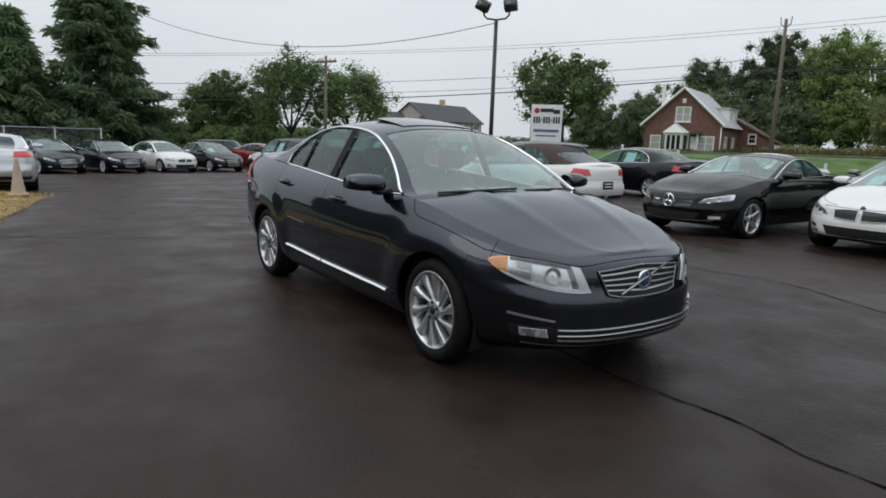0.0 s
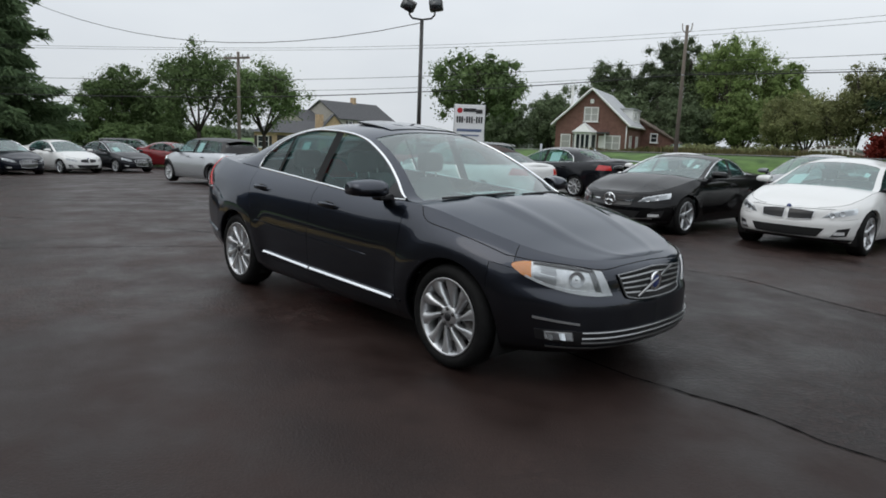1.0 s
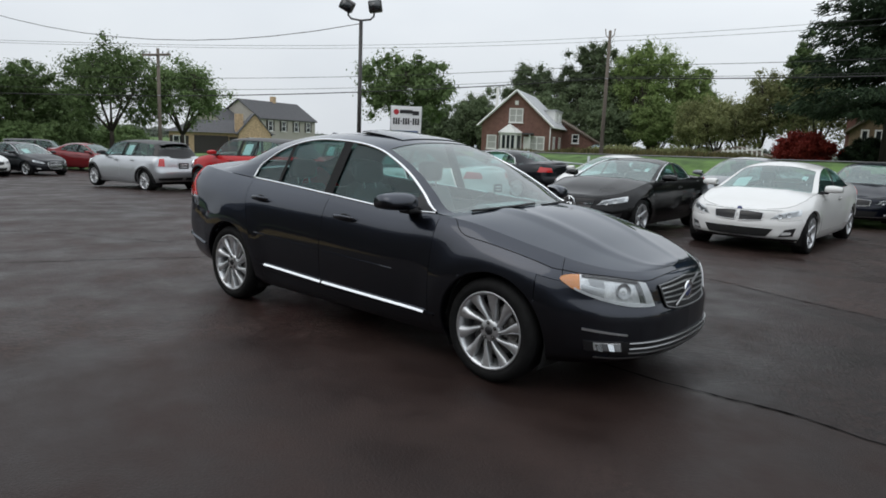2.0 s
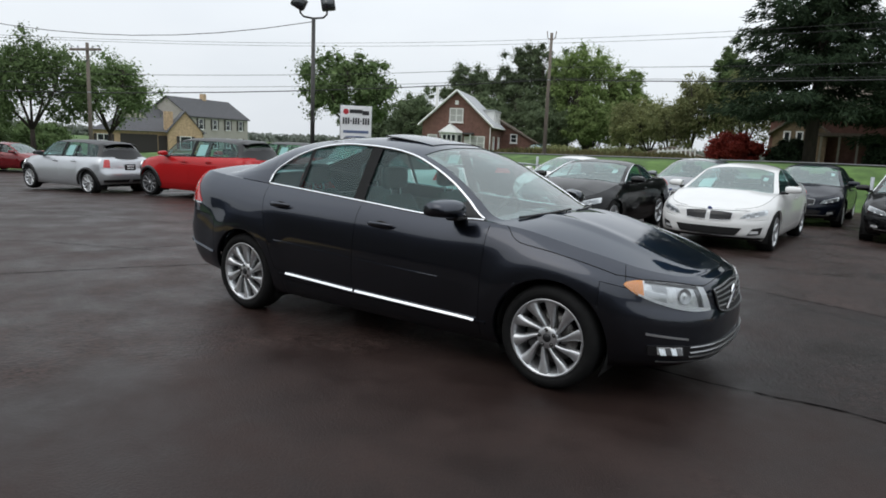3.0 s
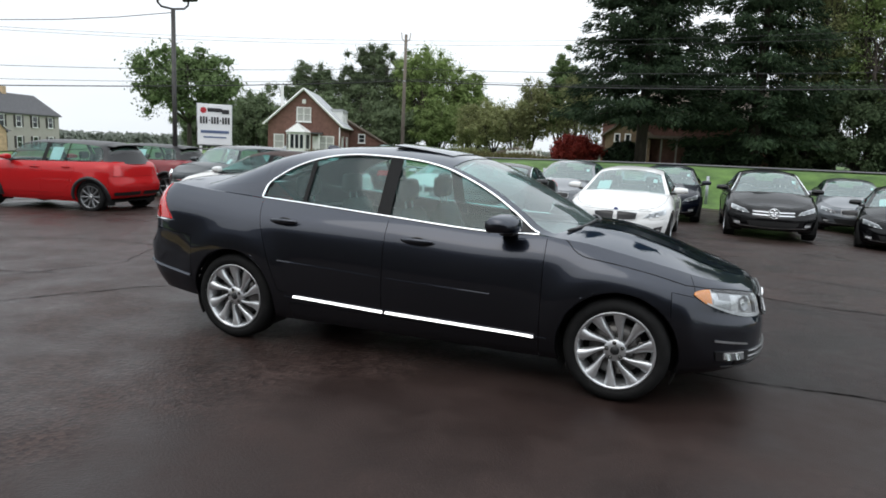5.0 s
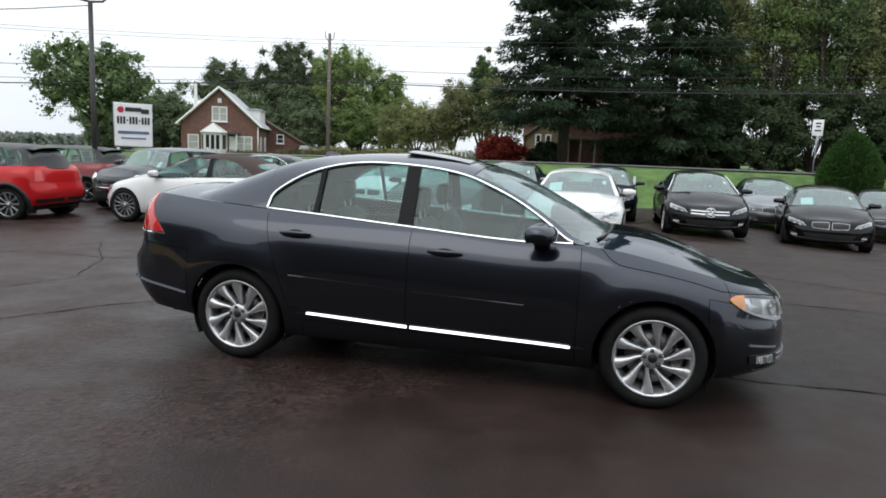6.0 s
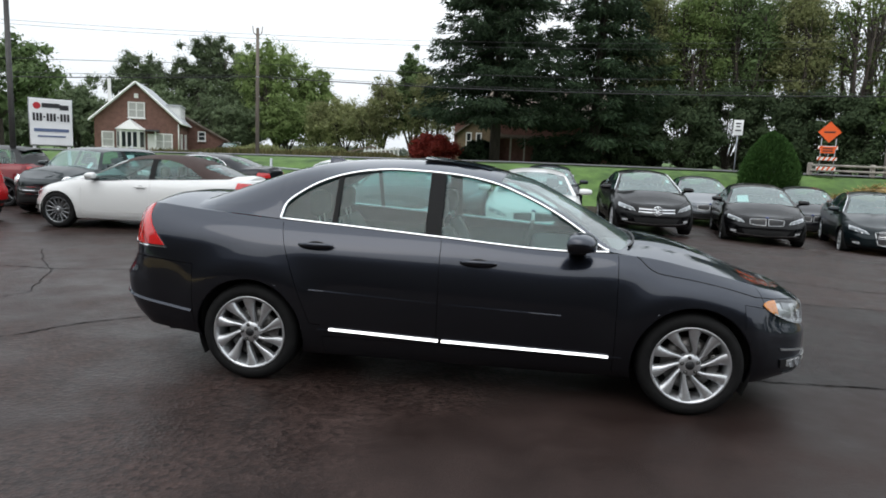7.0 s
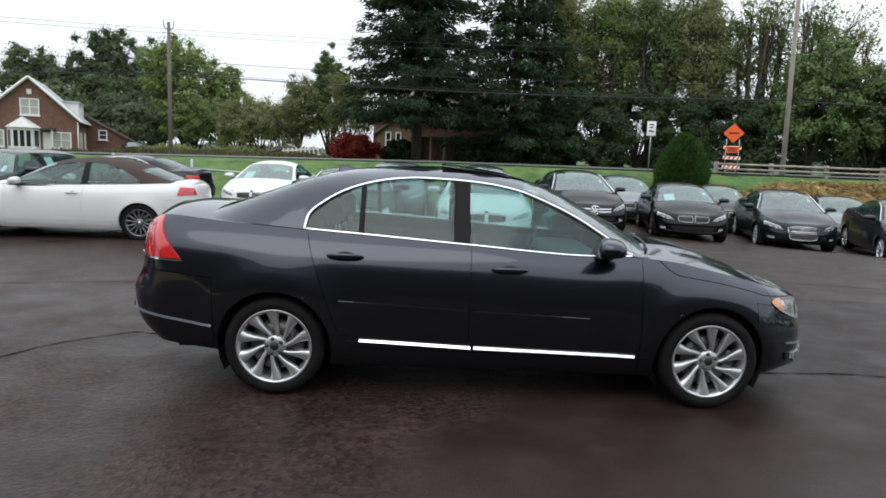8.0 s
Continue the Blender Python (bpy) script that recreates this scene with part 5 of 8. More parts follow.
def form_of(kind):
    if kind == "saloon":
        return CarForm(2.81, 0.82, 1.00, 1.83, 1.44, belt=0.96)
    if kind == "large saloon":
        return CarForm(2.91, 0.92, 1.08, 1.87, 1.455, belt=0.97)
    if kind == "coupe":
        return CarForm(2.81, 0.80, 1.03, 1.825, 1.38, belt=0.935, rail=COUPE_RAIL, centre=COUPE_CENTRE, top=COUPE_TOP, windows=(0.88, -1.46), back=(-1.12, -1.86), door=(0.93, -0.42), door_rear=None)
    if kind == "soft top":
        return CarForm(2.69, 0.78, 0.96, 1.775, 1.41, belt=0.94, rail=COUPE_RAIL, centre=COUPE_CENTRE, top=COUPE_TOP, windows=(0.88, -1.38), back=(-1.30, -1.80), door=(0.93, -0.42), door_rear=None, back_pillar=0.3)
    if kind == "roadster":
        return CarForm(2.585, 0.93, 1.10, 1.877, 1.315, belt=0.945, rail=ROADSTER_RAIL, centre=ROADSTER_CENTRE, top=ROADSTER_TOP, windows=(0.66, -1.16), screen=(0.76, -0.06), back=(-0.95, -1.50), door=(0.72, -0.50), door_rear=None)
    if kind == "hatch":
        return CarForm(2.567, 0.76, 0.66, 1.727, 1.425, belt=0.955, rail=HATCH_RAIL, centre=HATCH_CENTRE, top=HATCH_TOP, windows=(0.97, -1.74), screen=(1.03, 0.60), back=(-1.66, -1.80), door=(1.02, -0.10),
                       door_rear=-1.05, back_pillar=0.2, wheel=0.31, arch=0.345)
    return CarForm(2.595, 0.80, 0.66, 1.789, 1.52, belt=1.04, rail=HATCH_RAIL, centre=HATCH_CENTRE, top=HATCH_TOP, windows=(0.97, -1.74), screen=(1.03, 0.60), back=(-1.66, -1.80), door=(1.02, -0.10),
                   door_rear=-1.05, back_pillar=0.2, wheel=0.33, arch=0.37)


def parked_car(x, y, heading, kind, colour, face, label, wheels="five", alloy=ALLOY, roof=None, sheet_in_screen=False, sheets=(), seats=SEAT, glass=GLASS, plate=False, name="parked_car"):
    car = thing(name, pose(x, y, float(height(x, y)), 0, 0, heading), label, "car", "parked cars")
    F = form_of(kind)
    hatch = kind in ("hatch", "tall hatch")
    body(car, F, colour, False, glass, roof, chrome=face in ("star", "frame"), rear_glass=GLASS_DARK if hatch else None, seats=seats, sheets=sheets)
    n = {"five": 5, "multi": 14, "ten": 10, "swirl": 9}[wheels]
    yo = F.cy.max() - 0.03
    for xx in (F.ax, -F.ax):
        for side in (-1, 1):
            wheel(car, xx, side, yo, F.wheel, F.wheel * 0.72, n, wheels, alloy, False, 17 * (1 + side) + 9 * (xx > 0))
    for side in (-1, 1):
        mirror(car, F, side, colour if kind != "hatch" else PLASTIC)
        handle(car, F, F.door[1] + 0.16, float(F.top(0)) - 0.13, side, colour)
        if F.door_rear:
            handle(car, F, F.door_rear + 0.24, float(F.top(-0.9)) - 0.13, side, colour)
    S = lambda a: float(F.s_at(F.mx(a)))
    Z = lambda a: float(F.mz(a))

    def pair(nm, geo, material, parent=car):
        return part(nm, geo, material, parent), part(nm, mirrored(geo), material, parent)

    def mid(nm, geo, material, parent=car):
        return part(nm, both(geo, mirrored(geo)), material, parent)
    # lamps
    if hatch:
        for side in (-1, 1):
            s = S(2.02)
            c = F.skin(s, float(F.v_at(s, Z(0.72))), 0.0)
            d = np.array([0.80, -0.55, 0.25])
            R = Vector(d).to_track_quat("Z", "Y").to_matrix()
            g = Geo().lathe([(0.0, 0.045), (0.06, 0.036), (0.105, 0.012), (0.118, -0.02)], 24, "z").get()
            v = [np.array(R @ Vector(p)) + c for p in g[0]]
            geo = (v, g[1])
            lamp = part("headlamp", geo if side < 0 else mirrored(geo), LAMP_BACK, car)
            g = Geo().lathe([(0.112, 0.018), (0.126, 0.016), (0.128, -0.01)], 24, "z").get()
            v = [np.array(R @ Vector(p)) + c for p in g[0]]
            part("lamp_ring", (v, g[1]) if side < 0 else mirrored((v, g[1])), CHROME, lamp)
    else:
        q = quad((F.s_y(0.46), Z(0.575)), (S(1.84), Z(0.655)), (S(1.80), Z(0.745)), (F.s_y(0.54), Z(0.655)), -0.005, 0.008)
        lamps = pair("headlamp", patch(F, *q, 10, 5, 0.003), LAMP_BACK)
        for ob, flip in zip(lamps, (False, True)):
            g = patch(F, *q, 10, 5, 0.010)
            part("lamp_lens", mirrored(g) if flip else g, LENS, ob)
            g = patch(F, *quad((F.s_y(0.50), Z(0.582)), (S(1.90), Z(0.650)), (S(1.87), Z(0.724)), (F.s_y(0.56), Z(0.648))), 8, 3, 0.0045)
            part("lamp_inset", mirrored(g) if flip else g, SATIN_MID, ob)
            for yb, zb, r in ((0.585, 0.622, 0.036), (0.695, 0.652, 0.038)):
                lamp_bowl(F, ob, F.s_y(yb * F.width), Z(zb), r, 0.010, flip)
    if hatch:
        q = quad((S(-2.24), Z(0.765)), (S(-2.40), Z(0.765)), (S(-2.40), Z(0.985)), (S(-2.26), Z(0.985)))
    else:
        q = quad((S(-2.10), Z(0.865)), (S(-2.44), Z(0.87)), (S(-2.43), Z(1.0)), (S(-2.16), Z(1.02)))
    pair("tail_lamp", patch(F, *q, 8, 5, 0.008, 0.01), RED_LENS)
    # faces
    if face == "kidney":
        q = quad((0.035, Z(0.535)), (F.s_y(0.34), Z(0.552)), (F.s_y(0.365), Z(0.672)), (0.03, Z(0.690)), 0.0, 0.008)
        for ob in pair("grille", patch(F, *q, 8, 5, 0.010, 0.012), GRILLE):
            pass
        for sgn in (1, -1):
            ring = [(0.03, 0.535), (0.5 * F.s_y(0.34), 0.538), (F.s_y(0.34), 0.552), (F.s_y(0.357), 0.615), (F.s_y(0.365), 0.672), (0.5 * F.s_y(0.35), 0.688), (0.03, 0.690), (0.026, 0.62), (0.03, 0.535)]
            loop = [F.skin(s, float(F.v_at(s, Z(z))), 0.016) * np.array([1, sgn, 1]) for s, z in ring]
            part("grille_frame", Geo().tube(loop, 0.006, 5, caps=False).get(), SATIN, car)
        c = F.skin(0.0, float(F.v_at(0.0, Z(0.715))), 0.010)
        part("badge", Geo().lathe([(0.0, 0.008), (0.030, 0.007), (0.036, 0.0)], 16, "x", tuple(c)).get(), BADGE, car)
    elif face == "star":
        q = quad((0.0, Z(0.50)), (F.s_y(0.36), Z(0.52)), (F.s_y(0.42), Z(0.655)), (0.0, Z(0.675)))
        gr = mid("grille", patch(F, *q, 10, 5, 0.006), GRILLE)
        for zz in ((0.578,) if kind == "roadster" else (0.545, 0.610)):
            g = patch(F, *quad((0.0, Z(zz)), (F.s_y(0.40), Z(zz + 0.008)), (F.s_y(0.40), Z(zz + 0.030)), (0.0, Z(zz + 0.024))), 10, 2, 0.020, 0.014)
            mid("grille_bar", g, CHROME, gr)
        c = F.skin(0.0, float(F.v_at(0.0, Z(0.595))), 0.03)
        star = Geo().lathe([(0.088, 0.0), (0.100, 0.014), (0.108, 0.0)], 24, "x", tuple(c))
        for k in range(3):
            a = math.pi / 2 + 2 * math.pi * k / 3
            star.tube([c, c + np.array([0.006, 0.095 * math.cos(a), 0.095 * math.sin(a)])], [0.018, 0.007], 6)
        part("grille_emblem", star.get(), CHROME, gr)
    elif face == "frame":
        q = quad((0.0, Z(0.335)), (F.s_y(0.285), Z(0.36)), (F.s_y(0.36), Z(0.625)), (0.0, Z(0.665)))
        gr = mid("grille", patch(F, *q, 8, 8, 0.006), GRILLE)
        for k in range(7):
            zz = 0.37 + 0.042 * k
            g = patch(F, *quad((0.0, Z(zz)), (F.s_y(0.285), Z(zz)), (F.s_y(0.285), Z(zz + 0.010)), (0.0, Z(zz + 0.010))), 8, 2, 0.012, 0.008)
            mid("grille_slat", g, SATIN, gr)
        ring = [(0.0, 0.335), (0.6 * F.s_y(0.285), 0.337), (F.s_y(0.285), 0.36), (F.s_y(0.36), 0.625), (0.6 * F.s_y(0.36), 0.66), (0.0, 0.665)]
        loop = [F.skin(s, float(F.v_at(s, Z(z))), 0.014) for s, z in ring]
        part("grille_frame", Geo().tube(loop + [p * np.array([1, -1, 1]) for p in loop[::-1]], 0.009, 5, caps=False).get(), SATIN, gr)
        for k in range(4):
            c = F.skin(0.0, float(F.v_at(0.0, Z(0.605))), 0.022) + np.array([0, (k - 1.5) * 0.045, 0])
            part("grille_ring", Geo().lathe([(0.022, 0.0), (0.027, 0.006), (0.031, 0.0)], 14, "x", tuple(c)).get(), CHROME, gr)
    elif face == "hex":
        q = quad((0.0, Z(0.40)), (F.s_y(0.38), Z(0.42)), (F.s_y(0.42), Z(0.62)), (0.0, Z(0.645)))
        gr = mid("grille", patch(F, *q, 8, 6, 0.006), GRILLE)
        for zz in (0.46, 0.53, 0.60):
            mid("grille_slat", patch(F, *quad((0.0, Z(zz)), (F.s_y(0.38), Z(zz)), (F.s_y(0.38), Z(zz + 0.012)), (0.0, Z(zz + 0.012))), 8, 2, 0.014, 0.010), CHROME, gr)
    if face in ("star", "kidney") and colour is not PAINT_WHITE:
        g = patch(F, *quad((0.0, Z(0.275)), (F.s_y(0.66), Z(0.30)), (F.s_y(0.66), Z(0.312)), (0.0, Z(0.287))), 12, 2, 0.012, 0.010)
        mid("lip_trim", g, SATIN)
    # lower openings and sill shading strip
    if face != "frame":
        mid("lower_intake", patch(F, *quad((0.0, Z(0.290)), (F.s_y(0.42), Z(0.295)), (F.s_y(0.50), Z(0.425)), (0.0, Z(0.430))), 10, 4, 0.006), MATTE)
    mid("lower_lip", patch(F, *quad((0.0, float(F.bottom(F.front_end)) + 0.004), (S(1.85), float(F.bottom(F.mx(1.85))) + 0.004), (S(1.85), float(F.bottom(F.mx(1.85))) + 0.045), (0.0, float(F.bottom(F.front_end)) + 0.045)), 14, 3, 0.010, 0.008), PLASTIC)
    outer = pair("side_intake", patch(F, *quad((F.s_y(0.57), Z(0.300)), (S(1.97), Z(0.32)), (S(1.93), Z(0.45)), (F.s_y(0.64), Z(0.42))), 8, 4, 0.005), GRILLE)
    for ob, flip in zip(outer, (False, True)):
        g = patch(F, *quad((F.s_y(0.60), Z(0.33)), (S(2.0), Z(0.34)), (S(2.0), Z(0.385)), (F.s_y(0.60), Z(0.38))), 4, 3, 0.012)
        part("fog_lamp", mirrored(g) if flip else g, LAMP_BACK, ob)
    g = patch(F, *quad((S(-2.25), Z(0.36)), (S(-2.469), Z(0.36)), (S(-2.469), Z(0.44)), (S(-2.25), Z(0.43))), 10, 3, 0.006)
    mid("rear_insert", g, PLASTIC)
    if plate:
        c = F.skin(F.length, float(F.v_at(F.length, Z(0.66 if not hatch else 0.78))), 0.02)
        part("plate", Geo().box(tuple(c), (0.012, 0.31, 0.16), bevel=0.004).get(), PLASTIC, car, "dark plate with plain bars")
        for dz in (-0.03, 0.03):
            part("plate_bar", Geo().box((c[0] - 0.008, c[1], c[2] + dz), (0.004, 0.22, 0.025)).get(), PAPER, car)
    if hatch:
        # dark wheel-arch and sill cladding, roof spoiler
        for cx in (F.ax, -F.ax):
            for side in (-1, 1):
                rows = []
                for rr, oo in ((F.arch - 0.003, -0.02), (F.arch - 0.004, 0.014), (F.arch + 0.062, 0.012), (F.arch + 0.070, -0.006)):
                    row = []
                    for a in np.linspace(-0.15, math.pi + 0.15, 22):
                        xx, zz = cx + rr * math.cos(a), max(F.wheel + rr * math.sin(a), 0.21)
                        s = float(F.s_at(xx))
                        p = F.skin(s, float(np.clip(F.v_at(s, zz), 0, 1)), oo + 0.012)
                        row.append((xx, side * abs(p[1]), zz))
                    rows.append(row)
                part("arch_cladding", Geo().grid(rows).get(), PLASTIC, car)
        U, W = np.meshgrid(np.linspace(F.back[0] + 0.06, F.back[0] - 0.14, 5), np.linspace(0.15, 1, 8), indexing="ij")
        R = F.upper(np.full_like(U, F.back[0] + 0.06), W, 0.01)
        R[..., 0] -= (F.back[0] + 0.06 - U)
        R[..., 2] -= 0.12 * (F.back[0] + 0.06 - U)
        part("roof_spoiler", Geo().grid(np.concatenate([R, (R * np.array([1, -1, 1]))[:, -2::-1]], 1)).get(), roof or colour, car)
    if sheet_in_screen:
        uu = np.linspace(F.screen[0] - 0.12, F.screen[0] - 0.40, 4)
        y0 = -0.52
        rows = []
        for u in uu:
            yr = float(F.side_y(u, F.rail(u)))
            rows.append([F.upper(u, 1 - abs(y) / yr, -0.02) for y in (y0, y0 + 0.12, y0 + 0.24)])
        part("price_sheet", Geo().grid(rows).get(), PAPER, car, "white paper sheet inside the windscreen")
    uu = np.linspace(F.screen[1] + 0.22, F.screen[1] + 0.34, 3)
    rows = [[F.upper(u, 1 - y / float(F.side_y(u, F.rail(u))), -0.02) * np.array([1, -1, 1]) for y in (0.46, 0.53)] for u in uu]
    part("screen_sticker", Geo().grid(rows).get(), PAPER, car, "white sticker at the windscreen edge")
    return car


parked_car(0.58, 8.72, -91, "coupe", PAINT_WHITE, "kidney", "white two-door coupe with twin dark grilles, parked on the lot", "five", ALLOY, sheet_in_screen=True, seats=SEAT)
parked_car(-1.97, 8.05, -90, "roadster", PAINT_BLACK, "star", "black roadster with a bright bar grille and emblem", "five", ALLOY)
parked_car(-4.7, 13.0, -91, "coupe", PAINT_WHITE, "kidney", "white coupe with a silver grille standing back in the row", "five", ALLOY_DARK, sheet_in_screen=True)
parked_car(-9.1, 13.6, 178, "large saloon", PAINT_DARK, "frame", "dark grey large saloon with a price sheet in its side window", "ten", ALLOY, sheets=(1,))
parked_car(-6.85, 7.25, 183, "soft top", PAINT_WHITE, "kidney", "white convertible with a brown fabric soft top closed", "multi", SATIN_DARK, roof=FABRIC_TOP, plate=True, seats=SEAT_TAN)
parked_car(-11.64, 6.27, 189, "tall hatch", PAINT_RED, "hex", "bright red tall hatchback with dark roof and arches", "ten", SATIN_DARK, roof=ROOF_BLACK, sheets=(1,))
parked_car(-16.03, 5.28, 187, "hatch", PAINT_SILVER, "hex", "silver small hatchback with black roof and red tail lamps", "ten", ALLOY, roof=ROOF_BLACK, sheets=(1,), plate=True)
parked_car(-13.8, 10.8, 188, "tall hatch", PAINT_MAROON, "hex", "deep red hatchback with a sheet in its window", "five", ALLOY_DARK, roof=ROOF_BLACK, sheets=(1,))
parked_car(-9.9, 10.2, 265, "tall hatch", PAINT_TEAL, "hex", "dark grey-green hatchback with round lamps facing the lot", "five", ALLOY_DARK, sheets=(1,))
parked_car(-1.40, 13.6, -92, "saloon", PAINT_GREY, "kidney", "grey saloon parked behind the front row", "five")
parked_car(1.10, 14.9, -91, "saloon", PAINT_BLUE, "kidney", "dark blue saloon parked behind the white coupe", "multi")
parked_car(3.33, 12.3, -90, "saloon", PAINT_BLACK, "star", "black saloon with a bright two-bar grille and emblem", "ten", ALLOY)
parked_car(5.9, 17.0, -94, "saloon", PAINT_GREY, "kidney", "dark silver saloon parked by the shrub", "ten")
parked_car(6.23, 12.68, -101, "coupe", PAINT_BLACK, "kidney", "black coupe with a white sheet in its windscreen", "five", ALLOY_DARK, sheet_in_screen=True)
parked_car(9.1, 17.0, -104, "saloon", PAINT_DARK, "kidney", "dark saloon in the back row", "ten")
parked_car(9.19, 12.98, -105, "large saloon", PAINT_TEAL, "frame", "dark green-grey large saloon with a tall framed grille", "ten")
parked_car(11.33, 11.16, -108, "large saloon", PAINT_BLUE, "frame", "dark blue saloon at the end of the row", "ten")
parked_car(12.6, 16.0, -106, "saloon", PAINT_GREY, "kidney", "grey saloon in the back row", "ten")
parked_car(14.2, 13.6, -108, "saloon", PAINT_BLACK, "kidney", "black saloon in the back row near the straw bank", "ten")
parked_car(-28.6, -0.76, 17, "saloon", PAINT_TEAL, "frame", "dark green-grey saloon with a framed grille", "ten")
parked_car(-29.3, 1.68, 17, "large saloon", PAINT_BLUE, "frame", "dark saloon with a tall framed grille", "multi")
parked_car(-30.1, 4.19, 17, "saloon", PAINT_WHITE, "kidney", "white saloon with a twin dark grille", "five")
parked_car(-30.8, 6.67, 17, "saloon", PAINT_DARK, "frame", "dark grey saloon at the end of the side row", "five", sheet_in_screen=True)
parked_car(-33.2, 10.6, 25, "saloon", PAINT_MAROON, "kidney", "dark red saloon behind the side row", "five")
parked_car(-37.5, 9.6, 60, "tall hatch", PAINT_BLACK, "hex", "black tall car far behind the side row", "five")
parked_car(-14.8, -2.9, 178, "roadster", PAINT_SILVER, "star", "silver roadster seen from behind beside a tan cone", "five", plate=True)
parked_car(-25.9, 52.6, -60, "saloon", PAINT_BLACK, "kidney", "dark saloon standing by the brick house", "five")


# ---- plants ----
def leaf_mat(name, a, b, rough=0.6, trans=0.25):
    """Foliage that varies from leaf to leaf and lets some light through."""
    m = bpy.data.materials.new(name)
    m.use_nodes = True
    nt = m.node_tree
    p = nt.nodes["Principled BSDF"]
    out = nt.nodes["Material Output"]
    p.inputs["Roughness"].default_value = rough
    p.inputs["Specular IOR Level"].default_value = 0.08
    geo = nt.nodes.new("ShaderNodeNewGeometry")
    ramp = nt.nodes.new("ShaderNodeValToRGB")
    ramp.color_ramp.elements[0].color = (*a, 1)
    ramp.color_ramp.elements[1].color = (*b, 1)
    info = nt.nodes.new("ShaderNodeObjectInfo")
    hsv = nt.nodes.new("ShaderNodeHueSaturation")
    mr = nt.nodes.new("ShaderNodeMapRange")
    mr.inputs[3].default_value, mr.inputs[4].default_value = 0.8, 1.2
    tl = nt.nodes.new("ShaderNodeBsdfTranslucent")
    mx = nt.nodes.new("ShaderNodeMixShader")
    mx.inputs[0].default_value = trans
    nt.links.new(geo.outputs["Random Per Island"], ramp.inputs[0])
    nt.links.new(info.outputs["Random"], mr.inputs[0])
    nt.links.new(mr.outputs[0], hsv.inputs["Value"])
    nt.links.new(ramp.outputs[0], hsv.inputs["Color"])
    nt.links.new(hsv.outputs[0], p.inputs["Base Color"])
    nt.links.new(hsv.outputs[0], tl.inputs[0])
    nt.links.new(p.outputs[0], mx.inputs[1])
    nt.links.new(tl.outputs[0], mx.inputs[2])
    nt.links.new(mx.outputs[0], out.inputs[0])
    return m


LEAF = leaf_mat("green_leaves", (0.086, 0.130, 0.054), (0.148, 0.208, 0.084))
# darks lifted and greyed: distance haze painted into these leaves
LEAF_HAZED = leaf_mat("hazed_green_leaves", (0.092, 0.125, 0.070), (0.145, 0.185, 0.098))
# darker copy of LEAF: shade at the foot of the wood put into colour
LEAF_SHADE = leaf_mat("shaded_undergrowth_leaves", (0.050, 0.076, 0.040), (0.086, 0.118, 0.060), 0.7, 0.3)
LEAF_LIGHT = leaf_mat("light_green_leaves", (0.120, 0.175, 0.058), (0.20, 0.26, 0.095))
# pale and greyed: the haze over the far woods is put into the colour
LEAF_FAR = leaf_mat("hazed_far_leaves", (0.20, 0.225, 0.195), (0.25, 0.27, 0.235))
LEAF_OLIVE = leaf_mat("olive_leaves", (0.155, 0.178, 0.078), (0.26, 0.27, 0.125), 0.6, 0.35)
NEEDLE = leaf_mat("dark_needles", (0.022, 0.038, 0.022), (0.046, 0.072, 0.036), 0.7, 0.2)
NEEDLE_PINE = leaf_mat("pine_needles", (0.120, 0.180, 0.096), (0.190, 0.270, 0.135), 0.7, 0.35)
NEEDLE_SHRUB = leaf_mat("shrub_needles", (0.028, 0.068, 0.018), (0.055, 0.110, 0.030), 0.7, 0.1)
LEAF_RED = leaf_mat("red_leaves", (0.16, 0.024, 0.018), (0.27, 0.042, 0.030))
WEED = leaf_mat("dry_weeds", (0.055, 0.062, 0.026), (0.150, 0.125, 0.060), 0.8, 0.25)
STRAW = leaf_mat("dry_straw", (0.20, 0.13, 0.05), (0.42, 0.31, 0.13), 0.8, 0.2)
BARK = mat("bark", (0.050, 0.040, 0.032), 0.9, var=0.35, scale=6, bump=0.8, bscale=18, stretch=(1, 1, 0.25))


def leaf_quads(rng, centres, radius, count, size, flat=0.75, inner=0.25):
    """Leaves round each centre: small outward ones over the clump, a few broad ones within."""
    centres = np.asarray(centres, float)
    n = len(centres) * count
    c = np.repeat(centres, count, 0)
    d = rng.normal(size=(n, 3))
    d /= np.linalg.norm(d, axis=1, keepdims=True)
    core = rng.uniform(0, 1, (n, 1)) < inner
    q = np.where(core, rng.uniform(0.0, 0.55, (n, 1)), 0.45 + 0.75 * rng.uniform(0, 1, (n, 1)) ** 1.2)
    r = np.repeat(np.broadcast_to(radius, len(centres)), count)[:, None] * q
    p = c + d * r * np.array([1, 1, flat])
    nrm = d + np.array([0, 0, 0.35]) + rng.normal(size=(n, 3)) * 0.55
    nrm /= np.linalg.norm(nrm, axis=1, keepdims=True)
    a = np.cross(nrm, rng.normal(size=(n, 3)))
    a /= np.linalg.norm(a, axis=1, keepdims=True)
    b = np.cross(nrm, a)
    s = size * rng.uniform(0.6, 1.3, (n, 1)) * np.where(core, 2.4, 1.0)
    v = np.stack([p - a * s, p + b * s * 0.6, p + a * s, p - b * s * 0.6], 1).reshape(-1, 3)
    return v, np.arange(4 * n).reshape(n, 4)


